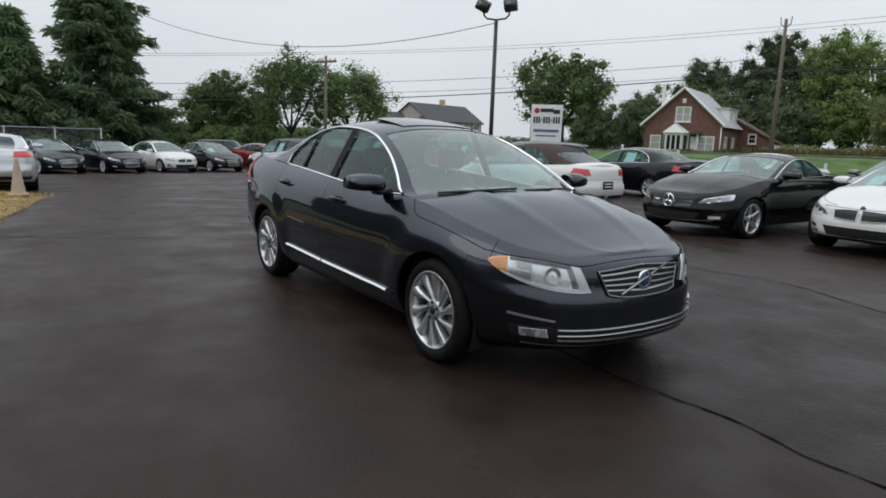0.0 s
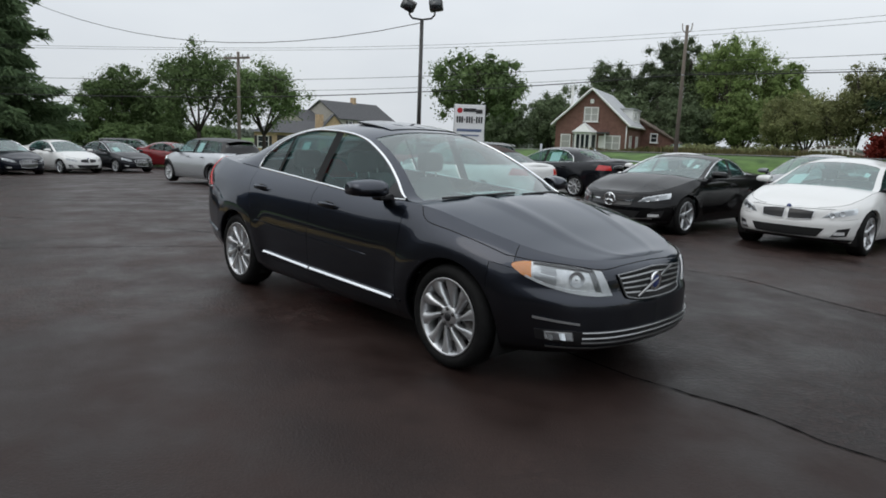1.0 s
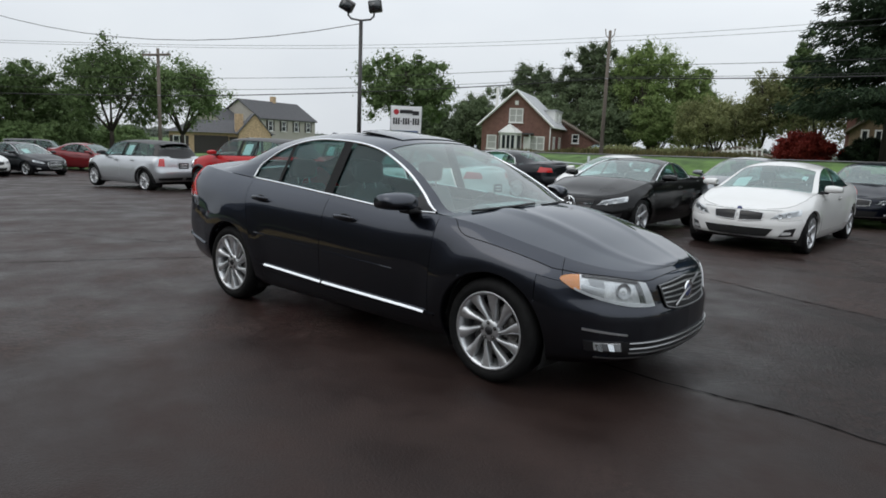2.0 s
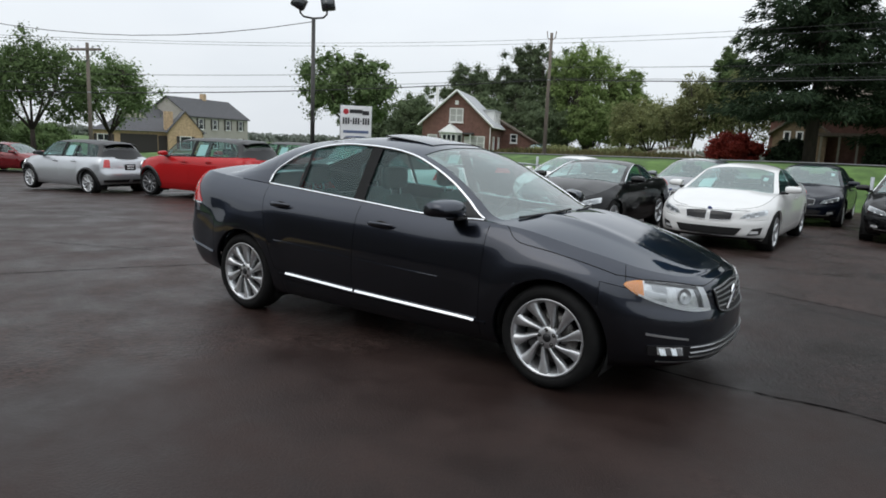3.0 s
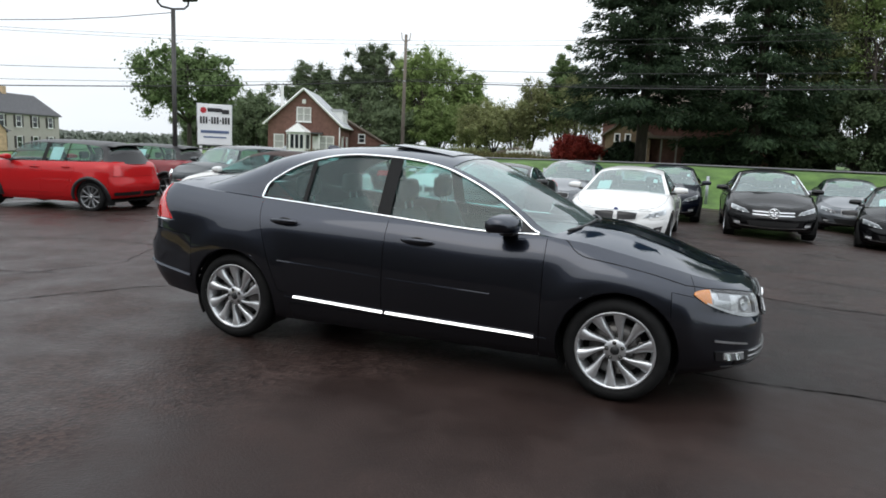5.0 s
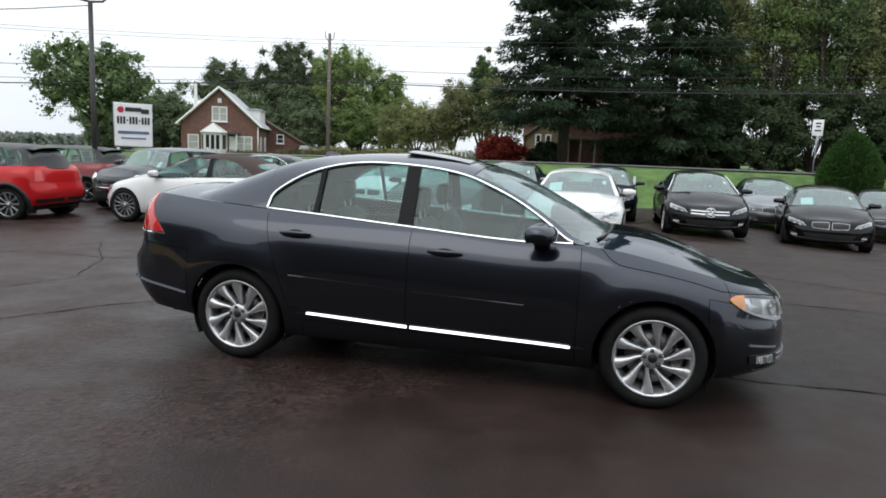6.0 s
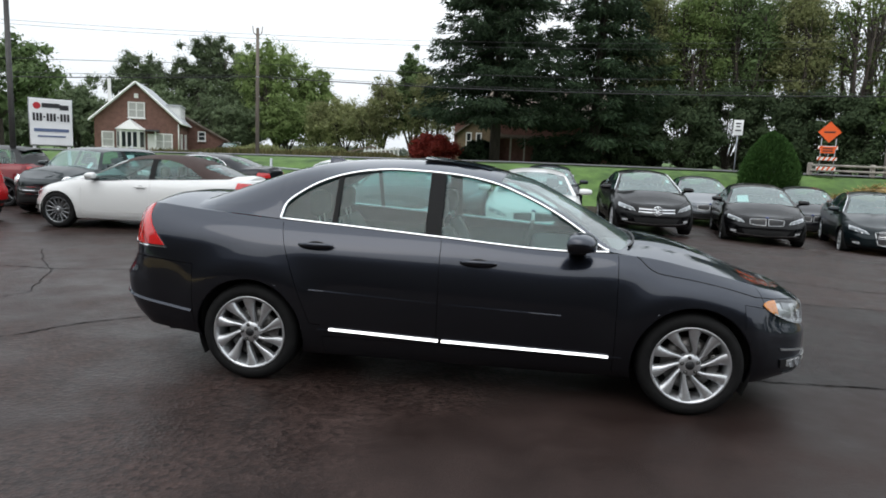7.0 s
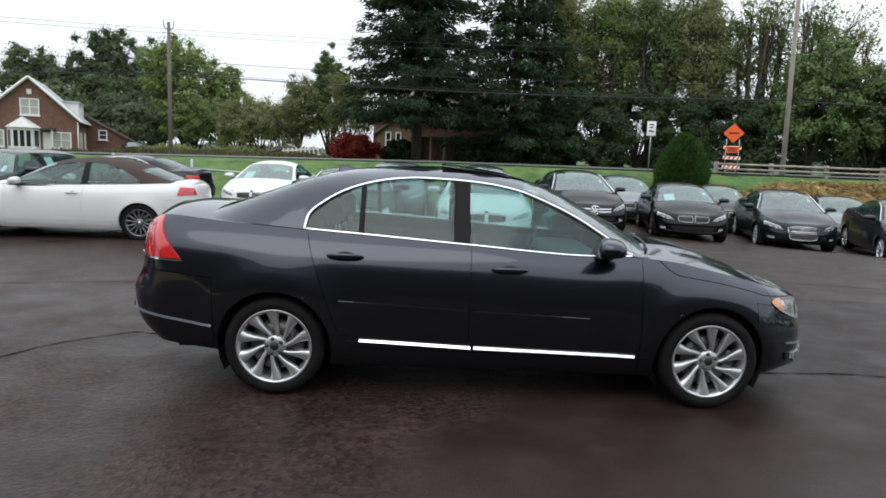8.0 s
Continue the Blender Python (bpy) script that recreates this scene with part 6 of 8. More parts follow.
def foliage(name, v, f, material, parent):
    me = bpy.data.meshes.new(name)
    me.vertices.add(len(v))
    me.vertices.foreach_set("co", np.ascontiguousarray(v, np.float32).ravel())
    me.loops.add(f.size)
    me.loops.foreach_set("vertex_index", np.ascontiguousarray(f, np.int32).ravel())
    me.polygons.add(len(f))
    me.polygons.foreach_set("loop_start", np.arange(0, f.size, f.shape[1], dtype=np.int32))
    me.materials.append(material)
    me.update(calc_edges=True)
    ob = new(name, me)
    ob.parent = parent
    return ob


def broad_tree(x, y, h, r, seed, material=LEAF, fork=0.28, leaves=115, size=0.10, label="", clumps=1.0, lift=0.0, lean=0.0, inner=0.25, puff=(0.14, 0.27)):
    """Trunk, limbs and twigs, with a crown of loose leaf clumps over an uneven rounded form."""
    rng = np.random.default_rng(seed)
    t = thing("tree", pose(x, y, float(height(x, y)) - 0.05 + lift, 0, 0, 0), label or "leafy green broad tree with a forked trunk", "tree", "trees round the lot")
    g = Geo()
    base_r = 0.020 * h
    top = np.array([lean * h, 0.0, fork * h])
    g.tube([(0, 0, 0), top * np.array([0.4, 0.4, 0.5]), top], [base_r * 1.3, base_r, base_r * 0.85], 8)
    low = fork * 0.62
    half = 0.5 * (0.97 - low) * h
    mid = np.array([lean * h * 1.4, 0, low * h + half])
    n = int(150 * clumps)
    d = rng.normal(size=(n, 3))
    d /= np.linalg.norm(d, axis=1, keepdims=True)
    d[:, 2] = np.where(d[:, 2] < -0.8, -d[:, 2] * 0.6, d[:, 2])
    lump = np.array([0.86 + 0.55 * noise.noise(Vector((q[0] * 2.1 + seed, q[1] * 2.1, q[2] * 2.1))) for q in d])
    rad = lump * rng.uniform(0.25, 1.0, n) ** 0.5
    tips = mid + d * rad[:, None] * np.array([r, r, half]) * 0.92
    limbs = []
    k = int(rng.integers(5, 8))
    for j in range(k):
        a = 2 * math.pi * (j + rng.uniform(-0.3, 0.3)) / k
        e = mid + np.array([math.cos(a) * r * 0.5, math.sin(a) * r * 0.5, half * rng.uniform(-0.1, 0.55)])
        c = (top + e) / 2 + np.array([math.cos(a), math.sin(a), 0.0]) * r * 0.08
        limbs.append((c, e))
        g.tube([top * 0.97, c, e], [base_r * 0.60, base_r * 0.40, base_r * 0.14], 6)
    for e in tips:
        c, m2 = min(limbs, key=lambda q: np.linalg.norm(q[1] - e))
        b0 = c + (m2 - c) * rng.uniform(0.2, 1.0)
        g.tube([b0, (b0 + e) / 2 + np.array([0, 0, 0.04 * r]), e], [base_r * 0.16, base_r * 0.10, base_r * 0.03], 4, caps=False)
    part("trunk", g.get(), BARK, t)
    v, f = leaf_quads(rng, tips, rng.uniform(*puff, n) * r, leaves, size, 0.8, inner)
    foliage("crown", v, f, material, t)
    return t


def spruce(x, y, h, r, seed, material=NEEDLE, low=0.10, label="tall dark spruce with drooping boughs", tiers=26, lift=0.0, spray=0.34):
    rng = np.random.default_rng(seed)
    t = thing("spruce_tree", pose(x, y, float(height(x, y)) - 0.05 + lift), label, "tree", "trees round the lot")
    g = Geo().tube([(0, 0, 0), (0.05, 0, h * 0.5), (0, 0, h)], [0.020 * h, 0.012 * h, 0.01], 8)
    C, D = [], []
    for k in range(tiers):
        q = (k + rng.uniform(-0.3, 0.3)) / tiers
        z = h * (low + (1 - low) * min(max(q, 0), 0.985))
        ln = r * (1 - q) ** 0.85 * rng.uniform(0.75, 1.1) + 0.25
        nb = 7
        for j in range(nb):
            a = 2 * math.pi * (j + rng.uniform(-0.35, 0.35)) / nb + k * 0.7
            L = ln * rng.uniform(0.7, 1.12)
            pts = []
            for s in (0, 0.35, 0.7, 1.0):
                pts.append((math.cos(a) * L * s, math.sin(a) * L * s, z - 0.30 * L * s + 0.16 * L * s * s * (1.2 if q > 0.3 else 0.8)))
            g.tube(pts, [0.035, 0.025, 0.015, 0.006], 4, caps=False)
            m = int(8 + 14 * L)
            for s in rng.uniform(0.12, 1.02, m):
                p = np.array([math.cos(a) * L * s, math.sin(a) * L * s, z - 0.30 * L * s + 0.16 * L * s * s])
                side = rng.uniform(-1, 1)
                C.append(p + np.array([-math.sin(a), math.cos(a), 0]) * side * 0.16 * L * (1 - 0.6 * s))
                D.append(np.array([math.cos(a + side * 0.9), math.sin(a + side * 0.9), rng.uniform(-0.9, -0.15)]))
    part("trunk", g.get(), BARK, t)
    C, D = np.array(C), np.array(D)
    C, D = np.repeat(C, 6, 0), np.repeat(D, 6, 0)
    n = len(C)
    C = C + rng.normal(size=(n, 3)) * 0.14
    D = D + rng.normal(size=(n, 3)) * 0.4
    D /= np.linalg.norm(D, axis=1, keepdims=True)
    W = np.cross(D, rng.normal(size=(n, 3)))
    W /= np.linalg.norm(W, axis=1, keepdims=True)
    s = spray * rng.uniform(0.6, 1.2, (n, 1))
    v = np.stack([C - W * s * 0.13, C + W * s * 0.13, C + D * s + W * s * 0.05, C + D * s - W * s * 0.05], 1).reshape(-1, 3)
    foliage("crown", v, np.arange(4 * n).reshape(n, 4), material, t)
    return t


def shrub(name, x, y, rx, h, seed, material, label, count=160, size=0.07, z=None, cone=0.0):
    rng = np.random.default_rng(seed)
    t = thing(name, pose(x, y, float(height(x, y)) - 0.03 if z is None else z), label, "shrub")
    g = Geo()
    tips = []
    for k in range(60):
        a, u = rng.uniform(0, 2 * math.pi), rng.uniform(0.05, 1.0)
        w = rx * math.sqrt(max(1 - (2 * u - 0.85) ** 2 / 1.35, 0.05)) * (1 - cone * u) * rng.uniform(0.55, 0.92)
        e = np.array([math.cos(a) * w, math.sin(a) * w, u * h * 0.92])
        g.tube([(0, 0, 0), e * np.array([0.5, 0.5, 0.6]), e], [0.03, 0.02, 0.006], 4, caps=False)
        tips.append(e)
    part("stem", g.get(), BARK, t)
    v, f = leaf_quads(rng, tips, 0.28 * rx, count, size)
    v[:, 2] = np.maximum(v[:, 2], 0.0)
    foliage("foliage", v, f, material, t)
    return t


def round_shrub():
    """A clipped evergreen dome, widest near the ground, with short dense sprays."""
    rng = np.random.default_rng(101)
    x, y, rx, h = 9.95, 22.6, 1.04, 2.35
    t = thing("round_shrub", pose(x, y, float(height(x, y)) - 0.05), "clipped round evergreen shrub on the verge", "shrub")
    n = 26000
    u, a = rng.uniform(0, 1, n), rng.uniform(0, 2 * math.pi, n)
    prof = np.interp(u, [0, 0.08, 0.3, 0.55, 0.8, 0.93, 1.0], [0.80, 0.94, 1.0, 0.86, 0.55, 0.30, 0.0])
    wob = 1 + 0.05 * np.sin(3 * a + 4 * u) + 0.04 * np.sin(7 * a - 9 * u) + rng.normal(0, 0.035, n)
    P = np.column_stack([np.cos(a) * prof * rx * wob, np.sin(a) * prof * rx * wob, u * h])
    D = np.column_stack([np.cos(a), np.sin(a), 0.5 + u]) + rng.normal(size=(n, 3)) * 0.35
    D /= np.linalg.norm(D, axis=1, keepdims=True)
    W = np.cross(D, rng.normal(size=(n, 3)))
    W /= np.linalg.norm(W, axis=1, keepdims=True)
    P = P - D * rng.uniform(0.0, 0.16, (n, 1))
    v = np.stack([P - W * 0.022, P + W * 0.022, P + D * 0.10 + W * 0.012, P + D * 0.10 - W * 0.012], 1).reshape(-1, 3)
    part("stem", Geo().tube([(0, 0, 0), (0, 0, h * 0.8)], [0.07, 0.02], 6).get(), BARK, t)
    foliage("foliage", v, np.arange(4 * n).reshape(n, 4), NEEDLE_SHRUB, t)


# west side: pines by the fence, then broad trees
spruce(-45.0, -1.3, 9.3, 3.6, 11, NEEDLE_PINE, 0.08, "big dark green pine with soft layered boughs", 24, 0.0, 0.5)
spruce(-45.0, 3.7, 15.0, 5.0, 12, NEEDLE_PINE, 0.10, "big dark green pine with soft layered boughs", 26, 0.0, 0.5)
spruce(-41.5, -4.8, 7.6, 3.8, 13, NEEDLE_PINE, 0.06, "dark green pine beside the wire fence", 22, 0.0, 0.45)
broad_tree(-59.5, 15.3, 8.5, 4.0, 21, LEAF, 0.10, label="round leafy tree beyond the side row")
broad_tree(-61.0, 19.5, 7.2, 2.9, 24, LEAF, 0.10, label="round leafy tree beyond the side row")
broad_tree(-51.3, 19.4, 9.7, 4.5, 22, LEAF, 0.20, 88, label="broad leafy tree on several dark spreading stems", inner=0.10, puff=(0.16, 0.31))
broad_tree(-51.0, 25.2, 9.3, 4.4, 23, LEAF, 0.20, 88, inner=0.10, puff=(0.16, 0.31))
# behind the sign and the brick house
broad_tree(-30.9, 32.0, 8.1, 4.1, 31, LEAF, 0.27, 95, label="leafy tree with three bare leaning stems behind the sign")
back = [(-41.0, 63.0, 11.2, 3.2, LEAF_HAZED), (-37.3, 65.5, 10.8, 2.8, LEAF_HAZED), (-33.6, 65.2, 13.4, 3.0, LEAF_HAZED), (-29.6, 66.0, 11.0, 3.3, LEAF_HAZED), (-25.2, 62.4, 11.2, 4.6, LEAF_LIGHT), (-42.8, 56.0, 7.3, 2.8, LEAF_HAZED),
        (-46.5, 60.0, 7.0, 3.2, LEAF_HAZED), (-36.5, 60.0, 7.6, 3.6, LEAF_HAZED), (-31.0, 61.0, 7.2, 3.4, LEAF_HAZED), (-27.5, 58.0, 5.2, 2.6, LEAF_HAZED), (-22.5, 58.0, 5.4, 2.6, LEAF_LIGHT), (-21.5, 63.0, 8.0, 2.8, LEAF_LIGHT)]
for k, (x, y, h, r, m_) in enumerate(back):
    broad_tree(x, y, h * 1.2, r * 1.16, 32 + k, m_, 0.06, label="light green leafy tree behind the brick house" if m_ is LEAF_LIGHT else "dense leafy green tree behind the brick house", clumps=1.15)
thin = [(-17.3, 53.0, 5.6, 2.3), (-15.2, 52.5, 6.4, 2.4), (-13.0, 51.0, 5.8, 2.2), (-11.9, 52.5, 8.6, 2.1), (-7.6, 51.0, 8.6, 2.4)]
for k, (x, y, h, r) in enumerate(thin):
    broad_tree(x, y, h, r, 138 + k, LEAF_OLIVE, 0.10, 70, 0.085, "thin olive autumn tree with gaps of sky", 0.9, inner=0.05, puff=(0.20, 0.32))
for k, (x, y, h, r) in enumerate([(-44.0, 50.0, 6.6, 3.2), (-48.5, 54.0, 7.8, 3.4), (-39.5, 55.5, 6.8, 3.0)]):
    broad_tree(x, y, h, r, 190 + k, LEAF_HAZED, 0.06, label="dense leafy green tree behind the brick house")
broad_tree(-9.6, 54.3, 11.0, 2.4, 40, LEAF, 0.06, clumps=1.1)
# spruces beyond the road
spruce(-1.5, 37.5, 17.5, 5.7, 51, NEEDLE, 0.17)
spruce(4.9, 40.0, 20.0, 4.9, 52, NEEDLE, 0.10)
# the wood to the east: tall thin stems with sparse light leaf, then a dense dome of green
woods = [(8.0, 42.5, 15.5, 2.5), (9.8, 44.0, 14.5, 2.3), (11.4, 41.8, 15.0, 2.4), (13.0, 44.0, 14.5, 2.3), (14.4, 41.0, 15.0, 2.4), (15.9, 43.0, 14.5, 2.2), (17.3, 40.2, 14.5, 2.3), (18.9, 42.0, 14.0, 2.2), (20.4, 39.4, 14.5, 2.2),
         (22.2, 40.8, 14.5, 2.0), (23.4, 38.4, 13.5, 2.0), (25.6, 41.0, 14.0, 2.1), (27.2, 39.5, 13.0, 2.0)]
for k, (x, y, h, r) in enumerate(woods):
    broad_tree(x, y, h, r, 160 + k, (LEAF_OLIVE, LEAF, LEAF_LIGHT)[k % 3], 0.16, 130 if k < 8 else 34, 0.07, "tall thin woodland tree in early autumn leaf", 0.8, inner=0.06, puff=(0.26, 0.46))
for k, (x, y, h, r) in enumerate([(22.0, 34.5, 8.6, 2.9), (25.0, 33.6, 7.2, 2.7), (28.0, 32.5, 6.0, 2.8), (31.0, 32.0, 6.0, 3.0), (36.0, 33.0, 6.5, 3.2)]):
    broad_tree(x, y, h, r, 180 + k, LEAF, 0.05, label="dense rounded green tree at the wood's end")
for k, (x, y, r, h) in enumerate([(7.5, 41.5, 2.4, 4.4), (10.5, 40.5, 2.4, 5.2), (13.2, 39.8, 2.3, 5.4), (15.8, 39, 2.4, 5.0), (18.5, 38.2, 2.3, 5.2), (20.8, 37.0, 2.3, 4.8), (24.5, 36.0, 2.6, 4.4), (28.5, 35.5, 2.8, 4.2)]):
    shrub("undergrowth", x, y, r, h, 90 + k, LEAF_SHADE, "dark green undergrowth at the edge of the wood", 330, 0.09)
for k, (x, y, r, h) in enumerate([(-54.5, 16.8, 2.2, 2.6), (-69.0, 19.0, 3.2, 3.0), (-68.5, 23.0, 3.0, 2.8), (-67.5, 27.0, 3.0, 3.0), (-62.0, 10.5, 2.8, 3.0), (-60.5, 13.4, 2.6, 2.9), (-57.0, 14.6, 2.2, 2.4)]):
    shrub("hedge_shrub", x, y, r, h, 120 + k, LEAF, "rough green hedge shrub beyond the lot", 150, 0.12)


def distant_woods():
    """The low line of far woods that closes the view all round."""
    rng = np.random.default_rng(7)
    c = []
    for a in np.linspace(0.12, 2 * math.pi - 0.12, 520):
        d = 255 + rng.uniform(-14, 14)
        x, y = d * math.sin(a - math.pi / 2), d * math.cos(a - math.pi / 2)
        top = 3.2 + 1.6 * noise.noise(Vector((a * 9, 0, 0))) + rng.uniform(-0.3, 0.3)
        z = float(height(x, y))
        for q in (0.15, 0.45, 0.8):
            c.append((x, y, z + q * top))
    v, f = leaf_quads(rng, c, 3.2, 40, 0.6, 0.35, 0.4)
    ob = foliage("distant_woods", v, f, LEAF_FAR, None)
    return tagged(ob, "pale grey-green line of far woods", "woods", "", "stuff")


distant_woods()
round_shrub()
shrub("red_shrub", -5.3, 37.2, 1.6, 1.6, 102, LEAF_RED, "low red-leaved shrub across the road", 260, 0.07)
for k, (x, y, r, h) in enumerate([(-2.6, 38.5, 1.2, 1.3), (2.2, 41, 1.5, 1.6), (4.2, 40.5, 1.4, 1.5), (-18, 41, 2.4, 0.6), (-14, 41, 2.2, 0.6)]):
    shrub("hedge_shrub", x, y, r, h, 110 + k, NEEDLE if k < 3 else LEAF_OLIVE, "low dark shrub beyond the road", 120, 0.10)

# ---- houses ----
BRICK = mat("red_brick", (0.165, 0.085, 0.066), 0.85, var=0.25, scale=3, bump=0.3, bscale=40)
MORTAR = mat("mortar", (0.30, 0.26, 0.23), 0.9, var=0.15, scale=8)
SIDING = mat("grey_beige_siding", (0.36, 0.34, 0.30), 0.7, var=0.08, scale=2)
STONE_TAN = mat("tan_stone", (0.50, 0.36, 0.225), 0.85, var=0.3, scale=4, bump=0.5, bscale=12)
SHINGLE = mat("grey_shingle", (0.075, 0.075, 0.080), 0.9, var=0.3, scale=5, bump=0.5, bscale=25)
SHINGLE_LIGHT = mat("pale_grey_shingle", (0.42, 0.43, 0.44), 0.85, var=0.15, scale=4, bump=0.4, bscale=25)
SHINGLE_BROWN = mat("brown_shingle", (0.16, 0.13, 0.105), 0.9, var=0.3, scale=5, bump=0.5, bscale=25)
TRIM = mat("white_trim", (0.78, 0.78, 0.76), 0.6, var=0.05, scale=5)
BLIND = mat("pale_window_blind", (0.42, 0.42, 0.40), 0.3, var=0.12, scale=5)
PANE = mat("window_pane", (0.02, 0.025, 0.028), 0.08, coat=0.6)
SHUTTER = mat("dark_shutter", (0.035, 0.030, 0.028), 0.7)
DOOR_RED = mat("dark_red_door", (0.12, 0.02, 0.02), 0.6)
TIMBER = mat("weathered_timber", (0.34, 0.31, 0.27), 0.85, var=0.3, scale=3, bump=0.4, bscale=30, stretch=(1, 1, 0.2))


def window(parent, c, w, h, ry=0.0, mullions=1, shutters=None, bars=1, pane=PANE):
    """A framed window in the wall's plane; c is its middle, the wall looks along -y turned by ry."""
    R = Matrix.Rotation(ry, 4, "Z")
    win = new("window")
    win.parent = parent
    win.matrix_local = Matrix.Translation(c) @ R
    g = Geo()
    for dx in (-w / 2, w / 2):
        g.box((dx, -0.03, 0), (0.09, 0.10, h + 0.09))
    for dz in (-h / 2, h / 2):
        g.box((0, -0.032, dz), (w + 0.09, 0.10, 0.09))
    for k in range(mullions):
        g.box((-w / 2 + w * (k + 1) / (mullions + 1), -0.03, 0), (0.08, 0.09, h))
    for k in range(bars):
        g.box((0, -0.026, -h / 2 + h * (k + 1) / (bars + 1)), (w, 0.07, 0.05))
    part("frame", g.get(), TRIM, win, smooth=False)
    part("pane", Geo().box((0, 0.005, 0), (w, 0.04, h)).get(), pane, win, smooth=False)
    part("sill", Geo().box((0, -0.07, -h / 2 - 0.07), (w + 0.22, 0.14, 0.06)).get(), TRIM, win, smooth=False)
    if shutters:
        for s in (-1, 1):
            g = Geo().box((s * (w / 2 + 0.24), -0.03, 0), (0.34, 0.06, h + 0.06))
            for k in range(6):
                g.box((s * (w / 2 + 0.24), -0.065, -h / 2 + h * (k + 0.5) / 6), (0.27, 0.015, h / 9))
            part("shutter", g.get(), shutters, win, smooth=False)
    return win


def gable_walls(w, d, eave, ridge, th=0.25, ridge_along="y"):
    """Outer walls of a gabled block, standing on z = 0; ridge along y."""
    g = Geo()
    a = w / 2
    for y0, y1 in ((0, th), (d - th, d)):
        v = [(-a, y0, -1), (a, y0, -1), (a, y0, eave), (0, y0, ridge), (-a, y0, eave)]
        v += [(p[0], y1, p[2]) for p in v]
        g.add(v, [(4, 3, 2, 1, 0), (5, 6, 7, 8, 9)] + [(k, (k + 1) % 5, (k + 1) % 5 + 5, k + 5) for k in range(5)])
    for s in (-1, 1):
        g.box((s * (a - th / 2), d / 2, eave / 2 - 0.5), (th, d - 2 * th, eave + 1))
    return g


def gable_roof(w, d, eave, ridge, over=0.3, th=0.16):
    g = Geo()
    a = w / 2
    k = (ridge - eave) / a
    for s in (-1, 1):
        x1, z1 = s * (a + over), eave - k * over
        v = [(0, -over, ridge + 0.02), (x1, -over, z1), (x1, d + over, z1), (0, d + over, ridge + 0.02)]
        v += [(p[0], p[1], p[2] + th) for p in v]
        g.add(v, [(0, 1, 2, 3), (7, 6, 5, 4), (0, 4, 5, 1), (1, 5, 6, 2), (2, 6, 7, 3), (3, 7, 4, 0)])
    return g


